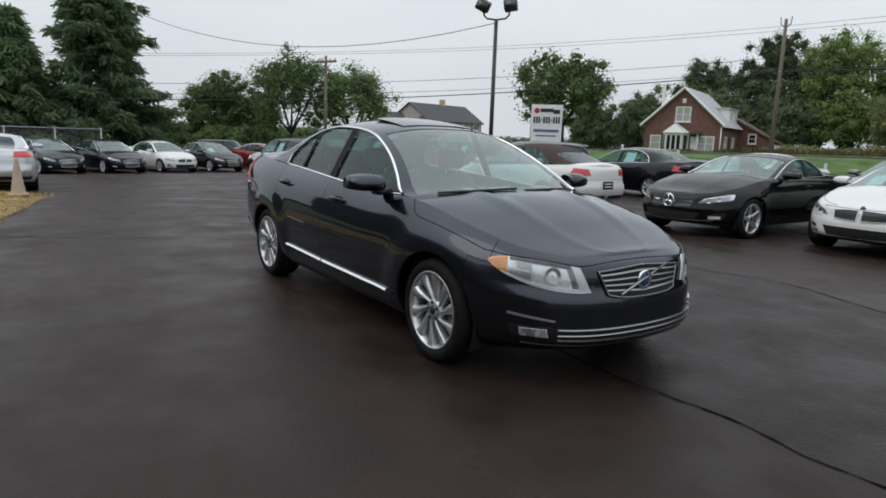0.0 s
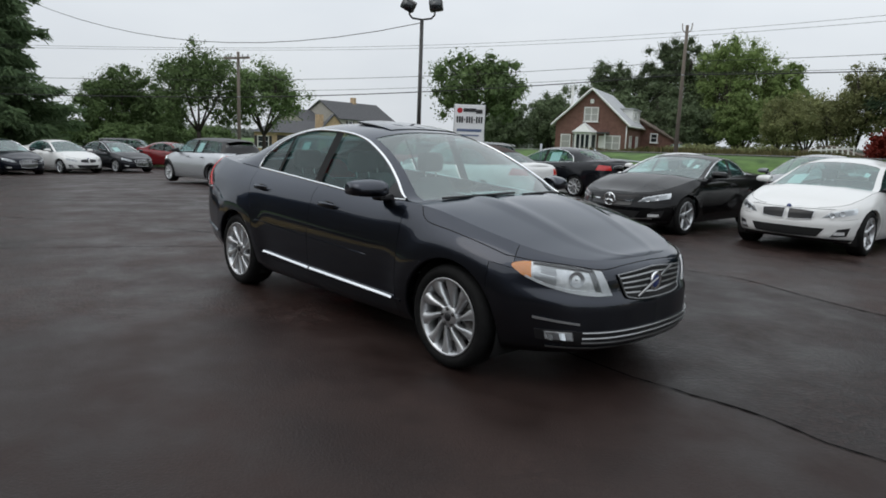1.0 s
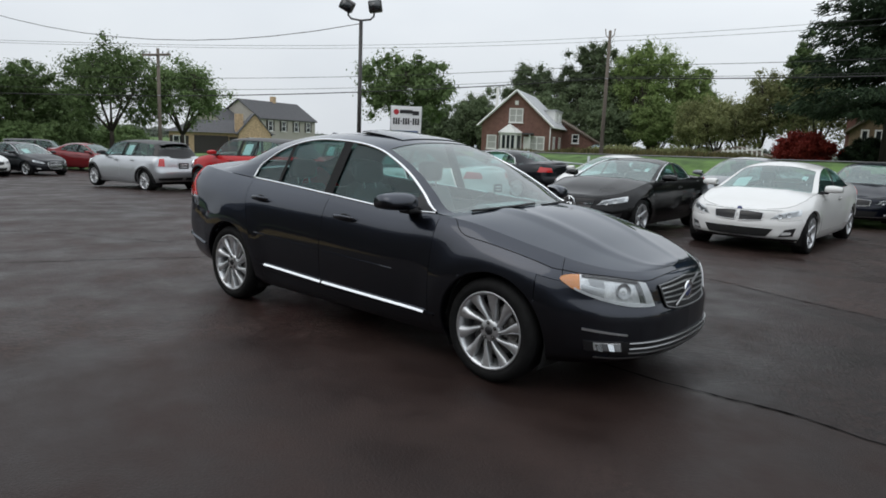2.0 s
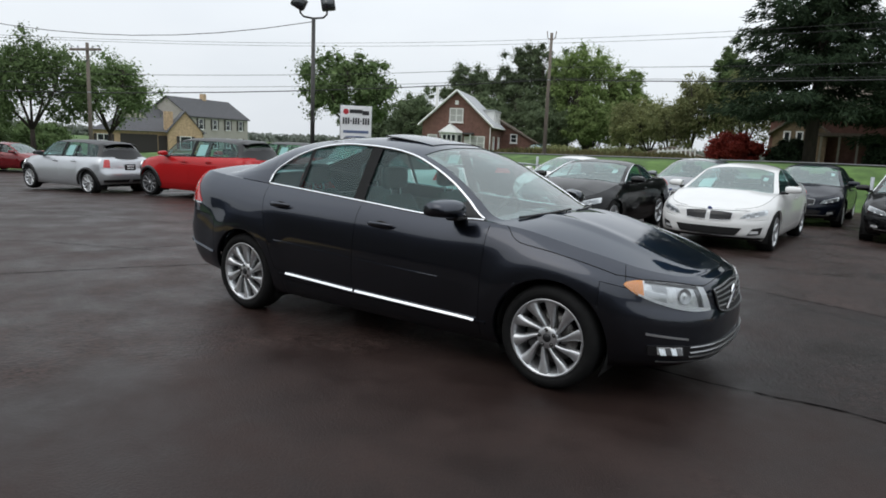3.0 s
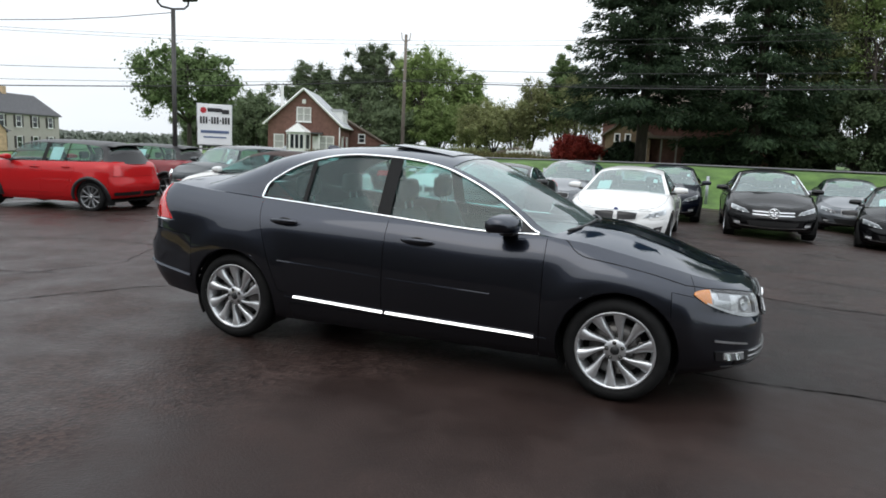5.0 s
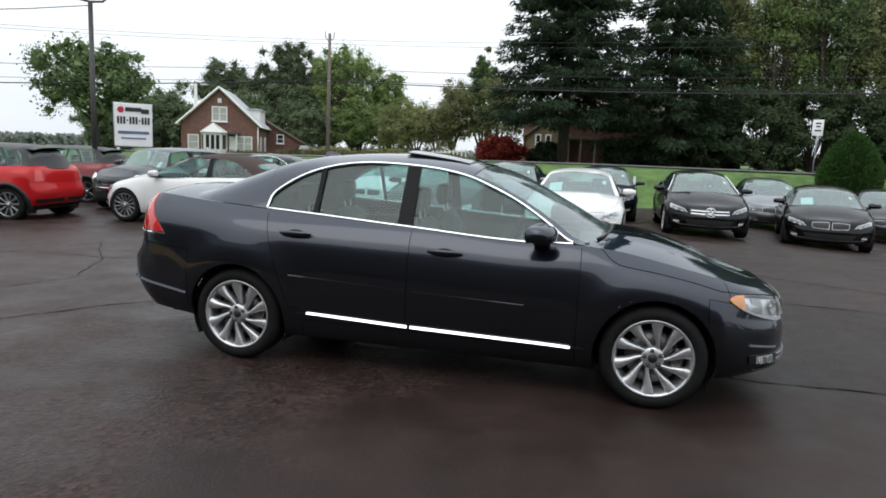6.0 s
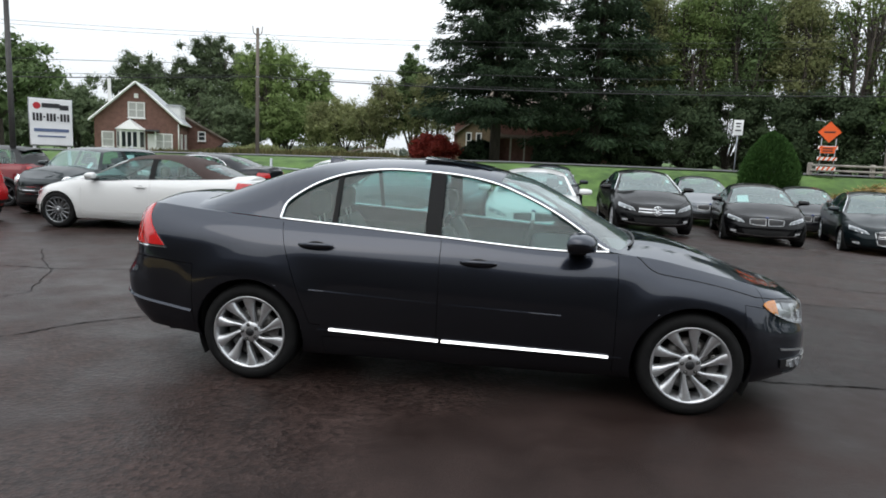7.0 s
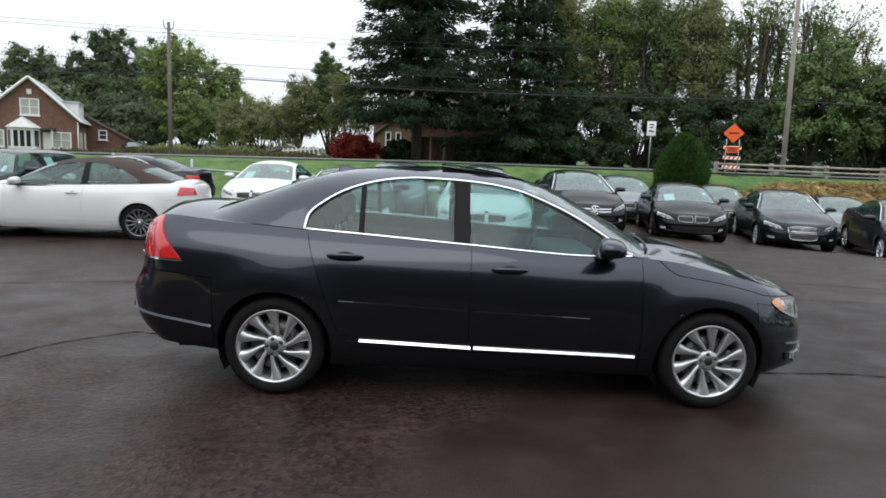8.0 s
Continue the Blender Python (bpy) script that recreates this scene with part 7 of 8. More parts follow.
def brick_house():
    z = float(height(-30.1, 45.2)) + 0.36
    t = thing("brick_house", pose(-30.1, 45.0, z, 0, 0, 23), "red brick gabled house with white bay window and pale roof", "house")
    part("wall", gable_walls(6.1, 9.0, 2.85, 5.6).get(), BRICK, t, smooth=False)
    roof = part("roof", gable_roof(6.1, 9.0, 2.85, 5.6).get(), SHINGLE_LIGHT, t, smooth=False)
    for s in (-1, 1):
        g = Geo().tube([(s * 3.36, -0.34, 2.62), (0, -0.34, 5.70)], 0.09, 4)
        part("rake_board", g.get(), TRIM, roof, smooth=False)
        part("gutter", Geo().tube([(s * 3.40, -0.3, 2.60), (s * 3.40, 9.3, 2.60)], 0.07, 6).get(), TRIM, roof)
    part("downpipe", Geo().tube([(3.08, -0.08, 2.6), (3.08, -0.08, 0)], 0.05, 6).get(), TRIM, t)
    part("chimney", Geo().box((-2.3, 2.2, 5.0), (0.22, 0.22, 2.2)).get(), TRIM, roof, smooth=False)
    window(t, (0, -0.02, 3.55), 1.15, 1.15, 0, 1, pane=BLIND)
    window(t, (1.95, -0.02, 1.2), 1.25, 1.15, 0, 1, pane=BLIND)
    window(t, (-2.1, -0.02, 1.2), 0.8, 1.15, 0, 0, pane=BLIND)
    part("gable_vent", Geo().box((0, -0.03, 4.65), (0.30, 0.06, 0.35)).get(), TRIM, t, smooth=False)
    bay = part("bay_window", Geo().add([(-1.5, 0, 0.35), (-1.1, -0.75, 0.35), (0.2, -0.75, 0.35), (0.6, 0, 0.35), (-1.5, 0, 2.05), (-1.1, -0.75, 2.05), (0.2, -0.75, 2.05), (0.6, 0, 2.05)],
                                       [(0, 1, 5, 4), (1, 2, 6, 5), (2, 3, 7, 6), (3, 2, 1, 0)]).get(), TRIM, t, "white bay window with a pitched hood", smooth=False)
    part("bay_roof", Geo().add([(-1.65, 0.05, 2.03), (-1.2, -0.92, 2.03), (0.3, -0.92, 2.03), (0.75, 0.05, 2.03), (-0.45, 0.05, 2.85), (-0.45, -0.6, 2.80)],
                               [(0, 1, 5, 4), (1, 2, 5), (2, 3, 4, 5), (3, 2, 1, 0)]).get(), TRIM, bay, smooth=False)
    for k, xx in enumerate((-0.85, -0.45, -0.05)):
        part("bay_pane", Geo().box((xx, -0.765, 1.25), (0.27, 0.03, 1.15)).get(), PANE, bay, smooth=False)
    part("bay_pane", Geo().box((-1.31, -0.385, 1.25), (0.42, 0.03, 1.15), math.radians(-62)).get(), PANE, bay, smooth=False)
    part("bay_pane", Geo().box((0.41, -0.385, 1.25), (0.42, 0.03, 1.15), math.radians(62)).get(), PANE, bay, smooth=False)
    door = part("door", Geo().box((1.02, -0.04, 0.75), (0.5, 0.06, 2.0)).get(), TRIM, t, smooth=False)
    part("porch_step", Geo().box((1.05, -0.5, -0.25), (1.2, 1.0, 0.4), bevel=0.03).get(), MORTAR, t, smooth=False)
    part("porch_post", Geo().box((1.45, -0.85, 0.9), (0.10, 0.10, 2.1)).get(), TRIM, t, smooth=False)
    part("porch_roof", Geo().box((1.2, -0.45, 2.0), (0.9, 1.1, 0.14)).get(), SHINGLE, t, smooth=False)
    # long dormer in the side roof
    dm = part("dormer", Geo().box((2.0, 6.5, 3.62), (1.6, 4.4, 1.2)).get(), TRIM, t, "white dormer with two windows", smooth=False)
    part("dormer_roof", Geo().box((1.9, 6.5, 4.28), (2.0, 4.7, 0.12)).get(), SHINGLE_LIGHT, dm, smooth=False)
    for yy in (5.3, 7.6):
        window(t, (2.81, yy, 3.66), 0.75, 0.8, math.radians(90), 0)
    for yy in (2.2, 5.8):
        window(t, (3.07, yy, 1.2), 0.85, 1.2, math.radians(90), 0)
    part("side_door", Geo().box((3.07, 4.0, 0.75), (0.08, 0.9, 2.0)).get(), DOOR_RED, t, smooth=False)
    # lower wing at the back with a brown roof
    wing = part("wing_wall", Geo().add(*gable_walls(8.4, 6.0, 1.4, 3.6).get()).get(), BRICK, t, smooth=False)
    wing.matrix_local = pose(2.4, 8.4, 0, 0, 0, 0)
    wr = part("wing_roof", gable_roof(8.4, 6.0, 1.4, 3.6).get(), SHINGLE_BROWN, t, smooth=False)
    wr.matrix_local = pose(2.4, 8.4, 0)
    window(t, (4.3, 8.36, 1.8), 0.6, 0.8, 0, 0)
    return t


def stone_rancher():
    z = -1.25
    t = thing("stone_bungalow", pose(-71.5, 40.6, z, 0, 0, 62), "tan stone bungalow with a dark hipped roof", "house")
    part("wall", Geo().box((0.6, 4, 0.75), (12.0, 8, 3.5)).get(), STONE_TAN, t, smooth=False)
    v = [(-5.9, -0.5, 2.5), (7.1, -0.5, 2.5), (7.1, 8.5, 2.5), (-5.9, 8.5, 2.5), (-2.4, 4, 4.1), (4.0, 4, 4.1)]
    part("roof", Geo().add(v, [(0, 1, 5, 4), (1, 2, 5), (2, 3, 4, 5), (3, 0, 4), (3, 2, 1, 0)]).get(), SHINGLE, t, smooth=False)
    # flat dark panel on the wall: shade of the porch recess as colour
    part("porch", Geo().box((-0.6, -0.02, 1.0), (4.0, 0.10, 2.3)).get(), SHUTTER, t, smooth=False)
    g = gable_walls(3.8, 5.0, 2.6, 4.9)
    w2 = part("front_gable", g.get(), STONE_TAN, t, smooth=False)
    w2.matrix_local = pose(4.4, -1.6, 0)
    r2 = part("gable_roof", gable_roof(3.8, 5.0, 2.6, 4.9, 0.2).get(), SHINGLE, t, smooth=False)
    r2.matrix_local = pose(4.4, -1.6, 0)
    part("chimney", Geo().box((2.7, 0.6, 3.0), (1.0, 0.9, 3.9)).get(), STONE_TAN, t, smooth=False)
    window(t, (-4.3, -0.02, 1.3), 1.3, 1.4, 0, 1, SHUTTER)
    window(t, (4.4, -1.62, 1.3), 1.2, 1.5, 0, 0, SHUTTER)
    part("door", Geo().box((2.0, -0.05, 1.0), (1.0, 0.1, 2.1)).get(), SHUTTER, t, smooth=False)


def siding_house():
    z = -1.6
    t = thing("two_storey_house", pose(-84.9, 61.3, z, 0, 0, 106), "grey-beige two-storey house with dark shutters", "house")
    g = gable_walls(8.0, 14.0, 5.3, 7.9)
    v, f = g.get()
    g2 = Geo().add([(p[1] - 7, -p[0] + 4, p[2]) for p in v], [q for q in f])
    part("wall", g2.get(), SIDING, t, smooth=False)
    v, f = gable_roof(8.0, 14.0, 5.3, 7.9).get()
    part("roof", Geo().add([(p[1] - 7, -p[0] + 4, p[2]) for p in v], f).get(), SHINGLE, t, smooth=False)
    for xx in (-4.6, -1.4, 1.8, 5.0):
        window(t, (xx, -0.02, 4.2), 1.0, 1.5, 0, 0, SHUTTER)
        window(t, (xx, -0.02, 1.4), 1.0, 1.5, 0, 0, SHUTTER)
    part("chimney", Geo().box((1.0, 4, 8.2), (0.7, 0.7, 1.4)).get(), STONE_TAN, t, smooth=False)
    w = part("side_wing", gable_walls(7.0, 5.0, 4.2, 6.3).get(), SIDING, t, smooth=False)
    w.matrix_local = pose(-11.5, 6.0, 0, 0, 0, -90)
    w = part("wing_roof", gable_roof(7.0, 5.0, 4.2, 6.3).get(), SHINGLE, t, smooth=False)
    w.matrix_local = pose(-11.5, 6.0, 0, 0, 0, -90)


# STONE_TAN darkened: shade of the spruces painted into the gable
STONE_TAN_SHADED = mat("shaded_tan_stone", (0.20, 0.145, 0.090), 0.85, var=0.3, scale=4, bump=0.5, bscale=12)


def porch_house():
    z = 1.2
    t = thing("porch_house", pose(1.5, 46.5, z, 0, 0, 2), "brick and tan house with a porch behind the spruces", "house")
    part("wall", Geo().box((1.0, 3.5, 1.3), (15, 7, 4.0)).get(), BRICK, t, smooth=False)
    w = part("side_gable", gable_walls(3.2, 6.0, 1.9, 3.1).get(), STONE_TAN_SHADED, t, smooth=False)
    w.matrix_local = pose(-4.6, -0.6, 0)
    w = part("gable_roof", gable_roof(3.2, 6.0, 1.9, 3.1).get(), SHINGLE_BROWN, t, smooth=False)
    w.matrix_local = pose(-4.6, -0.6, 0)
    v = [(-6.8, -0.6, 3.2), (9.0, -0.6, 3.2), (9.0, 7.6, 3.2), (-6.8, 7.6, 3.2), (-3.5, 3.5, 5.6), (5.5, 3.5, 5.6)]
    part("roof", Geo().add(v, [(0, 1, 5, 4), (1, 2, 5), (2, 3, 4, 5), (3, 0, 4), (3, 2, 1, 0)]).get(), SHINGLE_BROWN, t, smooth=False)
    window(t, (-5.35, -0.63, 1.35), 0.36, 1.15, 0, 0)
    window(t, (-4.60, -0.63, 1.35), 0.36, 1.15, 0, 0)
    window(t, (2.9, -0.03, 1.35), 0.8, 1.1, 0, 0)
    part("porch_roof", Geo().box((-1.7, -1.3, 1.75), (3.4, 2.6, 0.2)).get(), SHINGLE_BROWN, t, smooth=False)
    for xx in (-3.2, -2.2, -1.2, -0.2):
        part("porch_post", Geo().box((xx, -2.4, 0.75), (0.12, 0.12, 1.8)).get(), TIMBER, t, smooth=False)
    part("porch_floor", Geo().box((-1.7, -1.3, -0.2), (3.4, 2.6, 0.3)).get(), MORTAR, t, smooth=False)


brick_house()
stone_rancher()
siding_house()
porch_house()


# ---- street furniture ----
POLE_WOOD = mat("grey_pole_wood", (0.165, 0.140, 0.115), 0.9, var=0.3, scale=2, bump=0.4, bscale=30, stretch=(1, 1, 0.1))
POLE_PALE = mat("bleached_pole_wood", (0.34, 0.31, 0.27), 0.9, var=0.3, scale=2, bump=0.4, bscale=30, stretch=(1, 1, 0.1))
STEEL_DARK = mat("dark_painted_steel", (0.05, 0.048, 0.046), 0.5, 0.3, var=0.2, scale=8)
GALV = mat("galvanised_steel", (0.38, 0.40, 0.42), 0.5, 0.7, var=0.15, scale=10)
WIRE = mat("black_cable", (0.02, 0.02, 0.02), 0.6)
ORANGE = mat("orange_sign_face", (0.85, 0.12, 0.015), 0.5, var=0.05, scale=6)
SIGN_WHITE = mat("white_sign_face", (0.80, 0.81, 0.81), 0.5, var=0.04, scale=3)
SIGN_RED = mat("red_print", (0.45, 0.02, 0.03), 0.5)
SIGN_BLUE = mat("blue_print", (0.10, 0.14, 0.25), 0.5)
CONE_TAN = mat("faded_tan_plastic", (0.42, 0.33, 0.24), 0.7, var=0.15, scale=8)


def utility_pole(x, y, h, lean=0.0, arm=True, turn=0.0, label="weathered wooden utility pole with a crossarm", wood=POLE_WOOD):
    z = float(height(x, y))
    t = thing("utility_pole", pose(x, y, z - 0.1, 0, lean, turn), label, "pole", "utility poles")
    part("pole", Geo().tube([(0, 0, 0), (0, 0, h * 0.5), (0, 0, h)], [0.115, 0.10, 0.08], 12).get(), wood, t)
    if arm:
        part("crossarm", Geo().box((0, -0.13, h - 0.35), (1.9, 0.10, 0.12), bevel=0.015).get(), POLE_WOOD, t, smooth=False)
        for dx in (-0.85, -0.45, 0.45, 0.85):
            part("insulator", Geo().lathe([(0.0, 0.14), (0.035, 0.13), (0.04, 0.06), (0.02, 0.0)], 8, "z", (dx, -0.13, h - 0.29)).get(), GALV, t)
        for s in (-1, 1):
            part("arm_brace", Geo().tube([(s * 0.6, -0.10, h - 0.38), (0, -0.12, h - 0.95)], 0.02, 5).get(), GALV, t)
    else:
        for k_ in (-1, 1):
            part("top_bracket", Geo().tube([(0, 0, h - 0.45), (k_ * 0.22, 0, h - 0.25), (k_ * 0.26, 0, h + 0.10)], 0.028, 6).get(), POLE_WOOD, t)
    part("pole_band", Geo().lathe([(0.108, 0), (0.110, 0.05)], 12, "z", (0, 0, h * 0.62)).get(), GALV, t)
    return t


def cable(a, b, sag, r=0.012, label="thin black overhead cable"):
    pts = []
    for q in np.linspace(0, 1, 17):
        p = np.array(a) * (1 - q) + np.array(b) * q
        p[2] -= sag * 4 * q * (1 - q)
        pts.append(p)
    ob = part("overhead_cable", Geo().tube(pts, r, 5).get(), WIRE)
    return tagged(ob, label, "cable", "overhead cables")


def street():
    utility_pole(-14.4, 30.9, 6.9, 0, False, 20, "weathered wooden utility pole beside the road")
    utility_pole(-32.05, 13.78, 6.55, 0, True, 20)
    utility_pole(15.72, 25.5, 10.6, -1.0, False, 0, "tall bare pale wooden utility pole by the road", POLE_PALE)
    west, mid, east = (-32.05, 13.78), (-14.4, 30.9), (15.7, 25.5)
    # heights on the poles west, middle and east, and the offset across
    for zw, zm, ze, dy, r in ((5.95, 7.55, 7.05, 0.4, 0.009), (5.75, 7.20, 6.65, -0.4, 0.009), (4.15, 5.95, 5.35, 0.0, 0.013), (3.55, 5.35, 4.85, 0.1, 0.011), (3.20, 5.25, 4.70, 0.0, 0.026)):
        cable((west[0], west[1] + dy, zw), (mid[0], mid[1] + dy, zm), 0.22, r)
        cable((mid[0], mid[1] + dy, zm), (east[0], east[1] + dy, ze), 0.28, r)
        cable((-60.0, -16.0 + dy, zw), (west[0], west[1] + dy, zw), 0.35, r)
        cable((east[0], east[1] + dy, ze), (70.0, 20.0 + dy, ze), 0.6, r)
    cable((-12.57, 10.68, 4.97), (-36.5, 1.0, 9.07), 1.97, 0.012)
    # floodlight pole on the lot
    t = thing("floodlight_pole", pose(-12.57, 10.68, float(height(-12.57, 10.68))), "tall dark steel pole with two floodlights", "lamp post")
    part("pole", Geo().tube([(0, 0, 0), (0, 0, 5.30)], [0.075, 0.06], 12).get(), STEEL_DARK, t)
    part("pole_foot", Geo().box((0, 0, 0.06), (0.35, 0.35, 0.12), bevel=0.02).get(), MORTAR, t)
    ux, uy = 0.74, 0.67
    dz = 0.25
    yoke = [(-0.42 * ux, -0.42 * uy, 5.40), (-0.40 * ux, -0.40 * uy, 5.20), (-0.30 * ux, -0.30 * uy, 5.10), (0, 0, 5.06), (0.30 * ux, 0.30 * uy, 5.10), (0.40 * ux, 0.40 * uy, 5.20), (0.42 * ux, 0.42 * uy, 5.40)]
    part("yoke", Geo().tube([(p[0], p[1], p[2] + dz) for p in yoke], 0.03, 8).get(), STEEL_DARK, t)
    for s, tilt in ((-1, 0.5), (1, -0.15)):
        head = part("floodlight", Geo().box((0, 0, 0), (0.42, 0.30, 0.34), bevel=0.04).get(), STEEL_DARK, t)
        head.matrix_local = pose(s * 0.44 * ux, s * 0.44 * uy, 5.50 + dz, math.degrees(tilt) * 0.6, math.degrees(tilt), 42)
        lens = part("lamp_glass", Geo().box((0, -0.155, 0), (0.34, 0.02, 0.26)).get(), PANE, head)
    # dealer sign
    c = np.array([-15.25, 15.65])
    t = thing("dealer_sign", pose(c[0], c[1], 0.0, 0, 0, 43), "white sign board with emblem and plain bars on a post", "sign")
    part("board", Geo().box((0, 0, 1.98), (1.22, 0.16, 1.50), bevel=0.02).get(), SIGN_WHITE, t, smooth=False)
    part("frame", Geo().tube([(-0.62, -0.02, 1.22), (0.62, -0.02, 1.22), (0.62, -0.02, 2.74), (-0.62, -0.02, 2.74), (-0.62, -0.02, 1.22)], 0.025, 6).get(), GALV, t)
    for dx in (-0.5, 0.5):
        part("post", Geo().box((dx, 0.02, 0.4), (0.10, 0.10, 1.7)).get(), SIGN_WHITE, t, smooth=False)
    part("emblem", Geo().lathe([(0.0, 0.0), (0.11, 0.004)], 20, "y", (-0.40, -0.088, 2.50)).get(), SIGN_RED, t)
    part("emblem", Geo().box((0.0, -0.088, 2.52), (0.52, 0.01, 0.14)).get(), INK, t, smooth=False)
    part("emblem", Geo().box((0.38, -0.088, 2.47), (0.26, 0.01, 0.16)).get(), INK, t, smooth=False)
    for k in range(11):
        if k not in (3, 7):
            part("print_bar", Geo().box((-0.49 + 0.098 * k, -0.088, 2.14), (0.066, 0.01, 0.25)).get(), INK, t, smooth=False)
        else:
            part("print_bar", Geo().box((-0.49 + 0.098 * k, -0.088, 2.14), (0.05, 0.01, 0.05)).get(), INK, t, smooth=False)
    part("print_bar", Geo().box((0, -0.088, 1.72), (1.0, 0.01, 0.10)).get(), SIGN_BLUE, t, smooth=False)
    part("print_bar", Geo().box((0, -0.088, 1.52), (0.8, 0.01, 0.05)).get(), SIGN_BLUE, t, smooth=False)
    # white road sign
    z = float(height(9.65, 26.0))
    t = thing("road_sign", pose(9.65, 26.0, z, 0, 0, -12), "small white road sign on a thin steel post", "sign")
    part("post", Geo().box((0, 0.03, 1.05), (0.05, 0.04, 2.3)).get(), GALV, t)
    part("panel", Geo().box((0, 0, 1.92), (0.40, 0.012, 0.66), bevel=0.004).get(), SIGN_WHITE, t)
    for dz, w in ((0.18, 0.26), (0.05, 0.2), (-0.12, 0.3)):
        part("print_bar", Geo().box((0, -0.012, 1.92 + dz), (w * 0.8, 0.006, 0.06)).get(), INK, t)
    # orange roadworks sign above a striped barricade
    z = float(height(12.75, 24.3))
    t = thing("roadworks_sign", pose(12.75, 24.3, z, 0, 0, -26), "orange diamond roadworks sign over a striped barricade", "sign")
    for s in (-1, 1):
        part("leg", Geo().box((s * 0.26, 0.02, 0.75), (0.04, 0.04, 1.6)).get(), GALV, t)
    part("foot", Geo().box((0, 0.02, 0.03), (0.75, 0.4, 0.06), bevel=0.01).get(), STEEL_DARK, t)
    g = Geo().box((0, 0, 0), (0.60, 0.02, 0.60)).get()
    part("diamond", ([((p[0] - p[2]) * 0.7071, p[1] - 0.03, 1.80 + (p[0] + p[2]) * 0.7071) for p in g[0]], g[1]), ORANGE, t, "orange diamond panel", smooth=False)
    part("plate", Geo().box((0, -0.03, 1.08), (0.52, 0.02, 0.27)).get(), ORANGE, t, smooth=False)
    for dz in (0.05, -0.05):
        part("print_bar", Geo().box((0, -0.045, 1.08 + dz), (0.36, 0.006, 0.045)).get(), INK, t, smooth=False)
    part("print_bar", Geo().box((0, -0.045, 1.80), (0.4, 0.006, 0.06)).get(), INK, t, smooth=False)
    for z0 in (1.17, 0.72, 0.32):
        part("board", Geo().box((0, -0.01, z0), (0.72, 0.03, 0.14)).get(), SIGN_WHITE, t, smooth=False)
        for k in range(4):
            x = -0.27 + 0.18 * k
            if z0 > 1.0 and 0 < k < 3:
                continue
            part("stripe", Geo().add([(x - 0.08, -0.03, z0 - 0.07), (x + 0.0, -0.03, z0 - 0.07), (x + 0.08, -0.03, z0 + 0.07), (x, -0.03, z0 + 0.07)], [(0, 1, 2, 3)]).get(), ORANGE, t, smooth=False)


street()


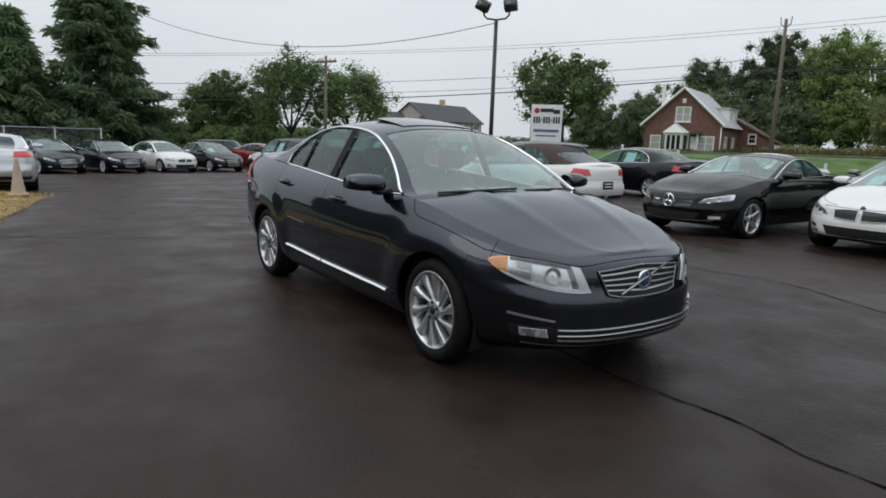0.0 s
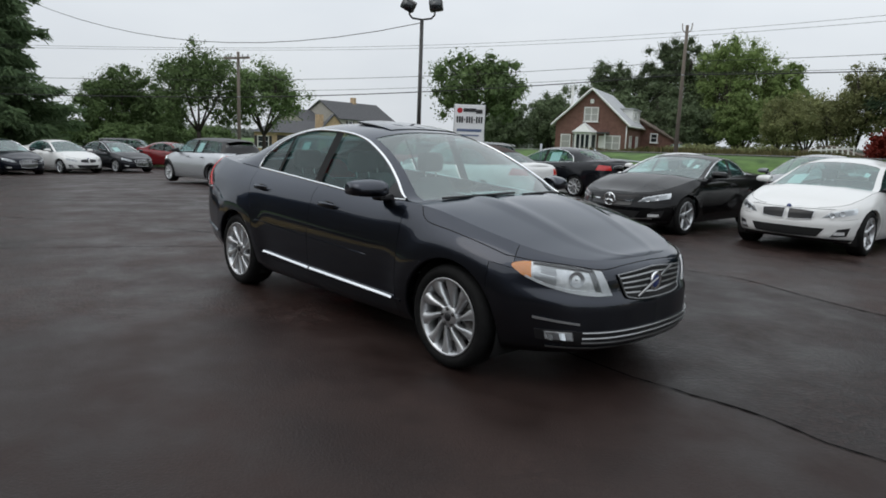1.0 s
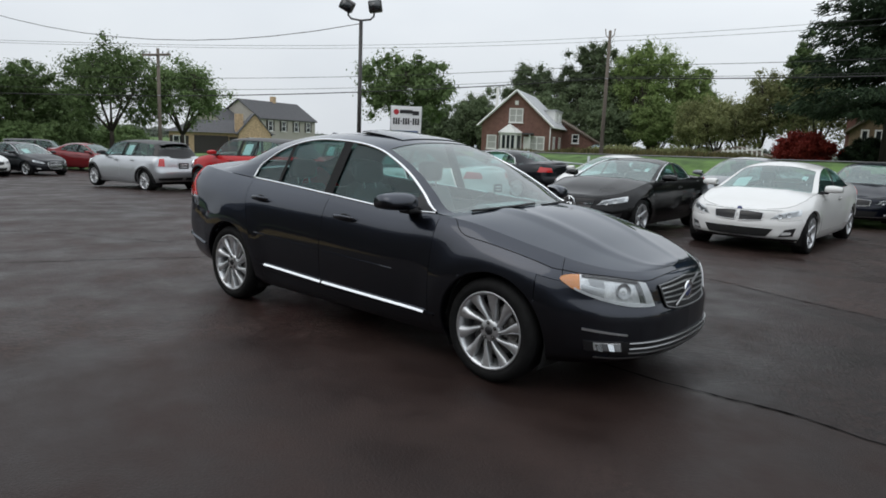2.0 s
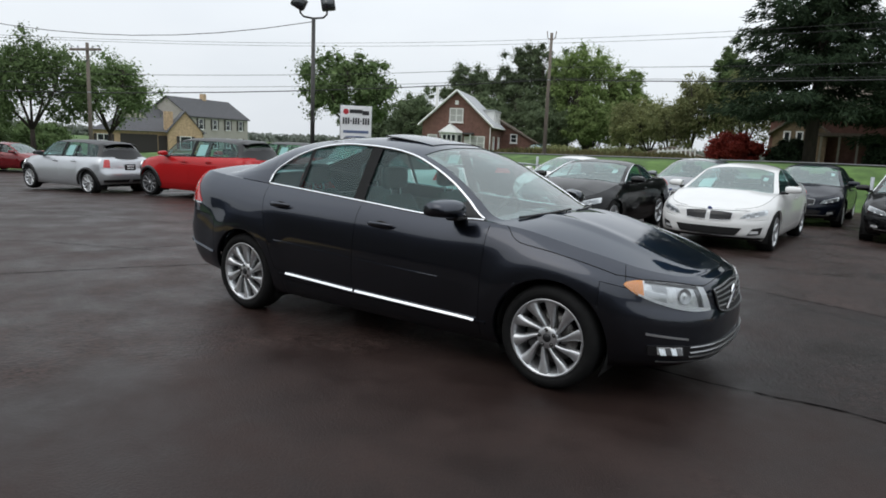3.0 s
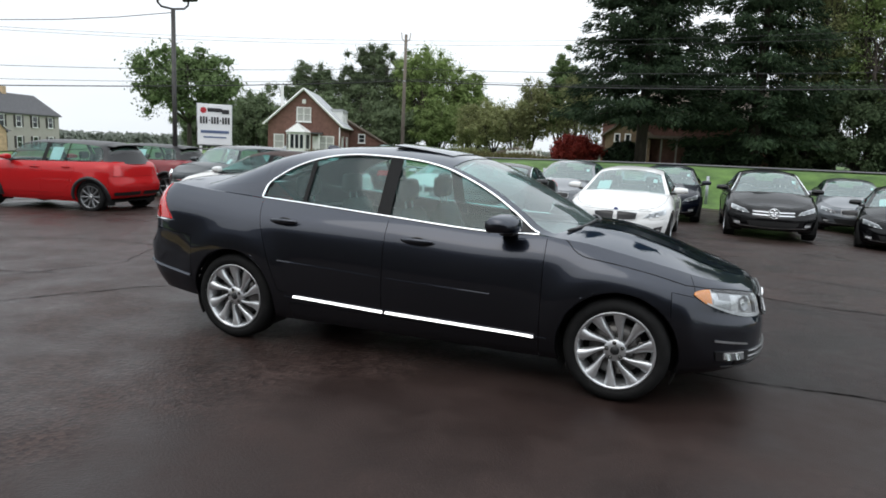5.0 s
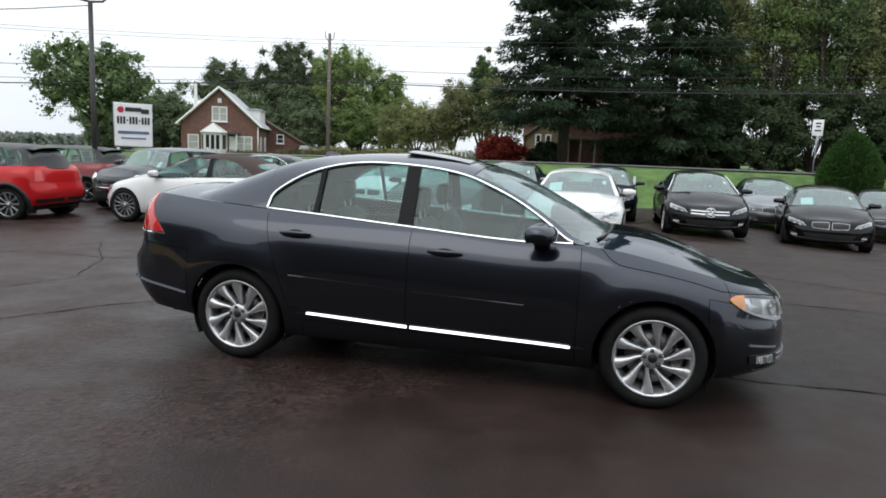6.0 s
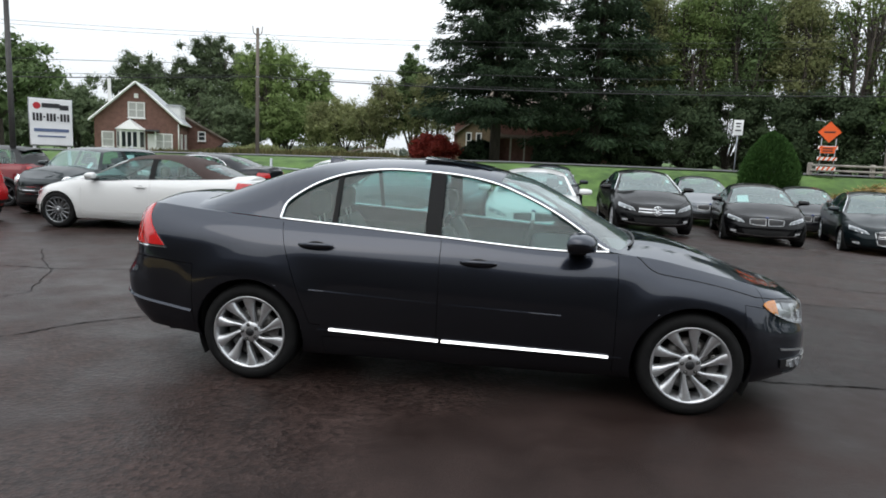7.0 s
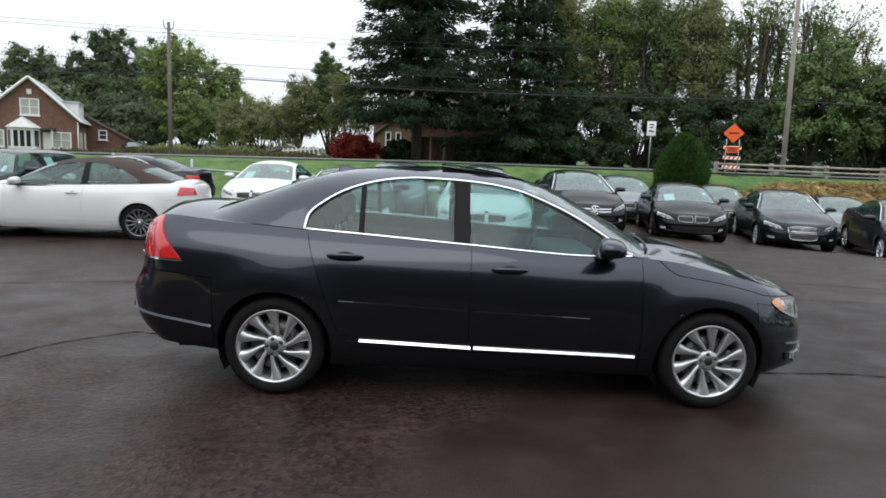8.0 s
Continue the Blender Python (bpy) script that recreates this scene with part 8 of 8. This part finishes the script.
def fences():
    # post and rail by the road
    t = thing("rail_fence", pose(0, 0, 0), "weathered timber post-and-rail roadside fence", "fence")
    xs = np.arange(12.5, 46, 2.4)
    pts = [(x, 25.2 - 0.10 * (x - 12.5)) for x in xs]
    for x, y in pts:
        z = float(height(x, y))
        part("post", Geo().box((x, y, z + 0.22), (0.17, 0.17, 0.60), bevel=0.02).get(), TIMBER, t, smooth=False)
    for (x0, y0), (x1, y1) in zip(pts[:-1], pts[1:]):
        for dz in (0.20, 0.42):
            part("rail", Geo().tube([(x0, y0 - 0.15, float(height(x0, y0)) + dz), (x1, y1 - 0.15, float(height(x1, y1)) + dz)], 0.05, 5).get(), TIMBER, t)
    # low steel rail at the edge of the lot
    t = thing("edge_rail", pose(0, 0, 0), "low grey steel post-and-rail at the lot edge", "fence")
    xs = np.arange(-15.5, 8.2, 2.95)
    for x in xs:
        z = float(height(x, 20.6))
        part("post", Geo().tube([(x, 20.6, z - 0.1), (x, 20.6, z + 0.98)], 0.055, 8).get(), GALV, t)
    for x0, x1 in zip(xs[:3], xs[1:4]):
        part("rail", Geo().tube([(x0, 20.6, float(height(x0, 20.6)) + 0.62), (x1, 20.6, float(height(x1, 20.6)) + 0.62)], 0.045, 6).get(), GALV, t)
    # white picket fence across the road
    t = thing("picket_fence", pose(-8.95, 38.6, float(height(-8.95, 38.6)), 0, -5, 4), "white timber garden fence", "fence")
    for k in range(9):
        part("picket", Geo().box((-1.1 + 0.275 * k, 0, 0.36), (0.08, 0.08, 0.80)).get(), TRIM, t, smooth=False)
    for dz in (0.20, 0.62):
        part("rail", Geo().box((0.0, -0.03, dz), (2.4, 0.06, 0.08)).get(), TRIM, t, smooth=False)
    # shed behind it
    t = thing("garden_shed", pose(-11.0, 44.0, float(height(-11, 44)), 0, 0, 10), "small brown garden shed with low roof", "shed")
    part("wall", gable_walls(4.0, 3.5, 0.45, 1.0).get(), TIMBER, t, smooth=False)
    part("roof", gable_roof(4.0, 3.5, 0.45, 1.0).get(), SHINGLE_BROWN, t, smooth=False)
    # chain-link fence to the west
    t = thing("wire_fence", pose(0, 0, -0.95), "tall grey chain-link fence with steel posts", "fence")
    a, b = np.array([-36.2, 2.4]), np.array([-33.0, -11.0])
    n = 6
    ps = [a + (b - a) * k / n for k in range(n + 1)]
    for p in ps:
        part("post", Geo().tube([(p[0], p[1], 0), (p[0], p[1], 2.05)], 0.04, 7).get(), GALV, t)
    part("top_rail", Geo().tube([(*a, 2.0), (*b, 2.0)], 0.03, 6).get(), GALV, t)
    g = Geo()
    L = np.linalg.norm(b - a)
    d = (b - a) / L
    for k in range(int(L / 0.16)):
        for s in (-1, 1):
            u0 = k * 0.16 + (0 if s > 0 else 2.0)
            u1 = u0 + 2.0 * s
            q0, q1 = max(min(u0, L), 0), max(min(u1, L), 0)
            if abs(q1 - q0) < 0.05:
                continue
            z0, z1 = abs(q0 - u0) / 2.0 * 1.9, 1.95 - abs(u1 - q1) / 2.0 * 1.9
            p0, p1 = a + d * q0, a + d * q1
            g.tube([(*p0, 0.05 + z0), (*p1, z1)], 0.004, 3, caps=False)
    tagged(part("mesh", g.get(), GALV, t), "", "", "", "stuff")


fences()


def small_things():
    t = thing("traffic_cone", pose(-10.77, -2.53, float(height(-10.77, -2.53)) + 0.06), "faded tan plastic traffic cone on the straw island", "cone")
    part("cone", Geo().lathe([(0.0, 0.72), (0.028, 0.72), (0.032, 0.70), (0.13, 0.05), (0.14, 0.03)], 20, "z").get(), CONE_TAN, t)
    part("base", Geo().box((0, 0, 0.02), (0.36, 0.36, 0.045), bevel=0.012).get(), CONE_TAN, t)


small_things()


def straw_beds():
    t, v, f = straw_piece("straw_island", [(-6.2, -3.0), (-8.6, -2.5), (-11.2, -1.95), (-12.0, -2.6), (-12.2, -6.0), (-9.5, -9.0), (-6.0, -8.0), (-5.7, -4.5)], 0.10, 5, "pale straw mulch island with a rough edge", 7000)
    foliage("loose_straw", v, f, STRAW, t)
    t, v, f = straw_piece("straw_bank", [(10.2, 21.6), (12.0, 20.2), (14.0, 19.4), (20.0, 19.0), (30.0, 18.5), (42.0, 18.0), (42.0, 22.5), (30.0, 23.2), (20.0, 23.4), (14.0, 23.2)], 0.60, 6, "bank of dry straw and dead grass beside the lot", 16000)
    v2 = v.reshape(-1, 4, 3)
    c = v2.mean(1, keepdims=True)
    foliage("loose_straw", (c + (v2 - c) * 3.0).reshape(-1, 3), f, STRAW, t)


straw_beds()


def roadside_weeds():
    """Tall dry weeds and grass between the road and the gardens."""
    rng = np.random.default_rng(77)
    n = 9000
    x = rng.uniform(-21.0, -6.5, n)
    y = road_y(x) + 5.0 + rng.beta(1.2, 1.6, n) * 5.0
    tuft = np.array([0.65 + 0.6 * noise.noise(Vector((a * 0.55, b * 0.55, 4.0))) for a, b in zip(x, y)])
    h = np.clip(rng.uniform(0.1, 0.7, n) * tuft, 0.06, 0.7) * np.interp(x, [-21, -17, -9, -6.5], [0.35, 0.9, 0.8, 0.4])
    a = rng.uniform(0, 2 * math.pi, n)
    P = np.column_stack([x, y, height(x, y) - 0.04])
    D = np.column_stack([np.cos(a) * 0.35 * h, np.sin(a) * 0.35 * h, h])
    W = np.column_stack([-np.sin(a), np.cos(a), np.zeros(n)]) * rng.uniform(0.02, 0.05, (n, 1))
    v = np.stack([P - W, P + W, P + D + W * 0.4, P + D - W * 0.4], 1).reshape(-1, 3)
    ob = foliage("roadside_weeds", v, np.arange(4 * n).reshape(n, 4), WEED, None)
    tagged(ob, "short olive and brown weeds along the road", "weeds", "", "stuff")


roadside_weeds()


# ---- behind the camera: unseen, there to darken the car's reflections ----
SIDING_BROWN = mat("dark_brown_siding", (0.075, 0.066, 0.058), 0.8, var=0.25, scale=0.4, bump=0.3, bscale=8)


def south_side():
    # unseen; its roofline mirrors in the car windows; set near to darken the flank
    t = thing("dealer_building", pose(-4, -22, 0), "long plain low building closing the lot", "building")
    part("wall", Geo().box((0, 0, 2.75), (64, 9, 5.5)).get(), SIDING_BROWN, t, smooth=False)
    part("roof", Geo().add(*gable_roof(9.0, 64, 5.5, 8.6).get()).get(), SHINGLE, t, smooth=False).matrix_local = pose(32, 0, 0, 0, 0, 90)
    # made-up trees out of view, a dark mass for the paint to mirror
    for k in range(9):
        broad_tree(-44 + 11 * k, -41 + 3 * (k % 3), 12, 6.6, 140 + k, LEAF, 0.08, leaves=30, size=0.3)
    # an unbroken, unseen belt of trees south and east, added to even out reflections
    rng = np.random.default_rng(9)
    line = np.array([(-50.0, -36.0), (30.0, -36.0), (46.0, -30.0), (47.0, 31.0)])
    c = []
    for (x0, y0), (x1, y1) in zip(line[:-1], line[1:]):
        for q in np.linspace(0, 1, int(math.hypot(x1 - x0, y1 - y0) / 1.2)):
            x, y = x0 + (x1 - x0) * q + rng.uniform(-1, 1), y0 + (y1 - y0) * q + rng.uniform(-1, 1)
            top = 5.2 + 1.2 * noise.noise(Vector((x * 0.12, y * 0.12, 3)))
            c += [(x, y, top * h) for h in (0.12, 0.35, 0.6, 0.85)]
    v, f = leaf_quads(rng, c, 1.25, 34, 0.26, 0.8, 0.4)
    tagged(foliage("tree_belt", v, f, LEAF, None), "unbroken belt of leafy trees round the lot", "trees", "", "stuff")


south_side()
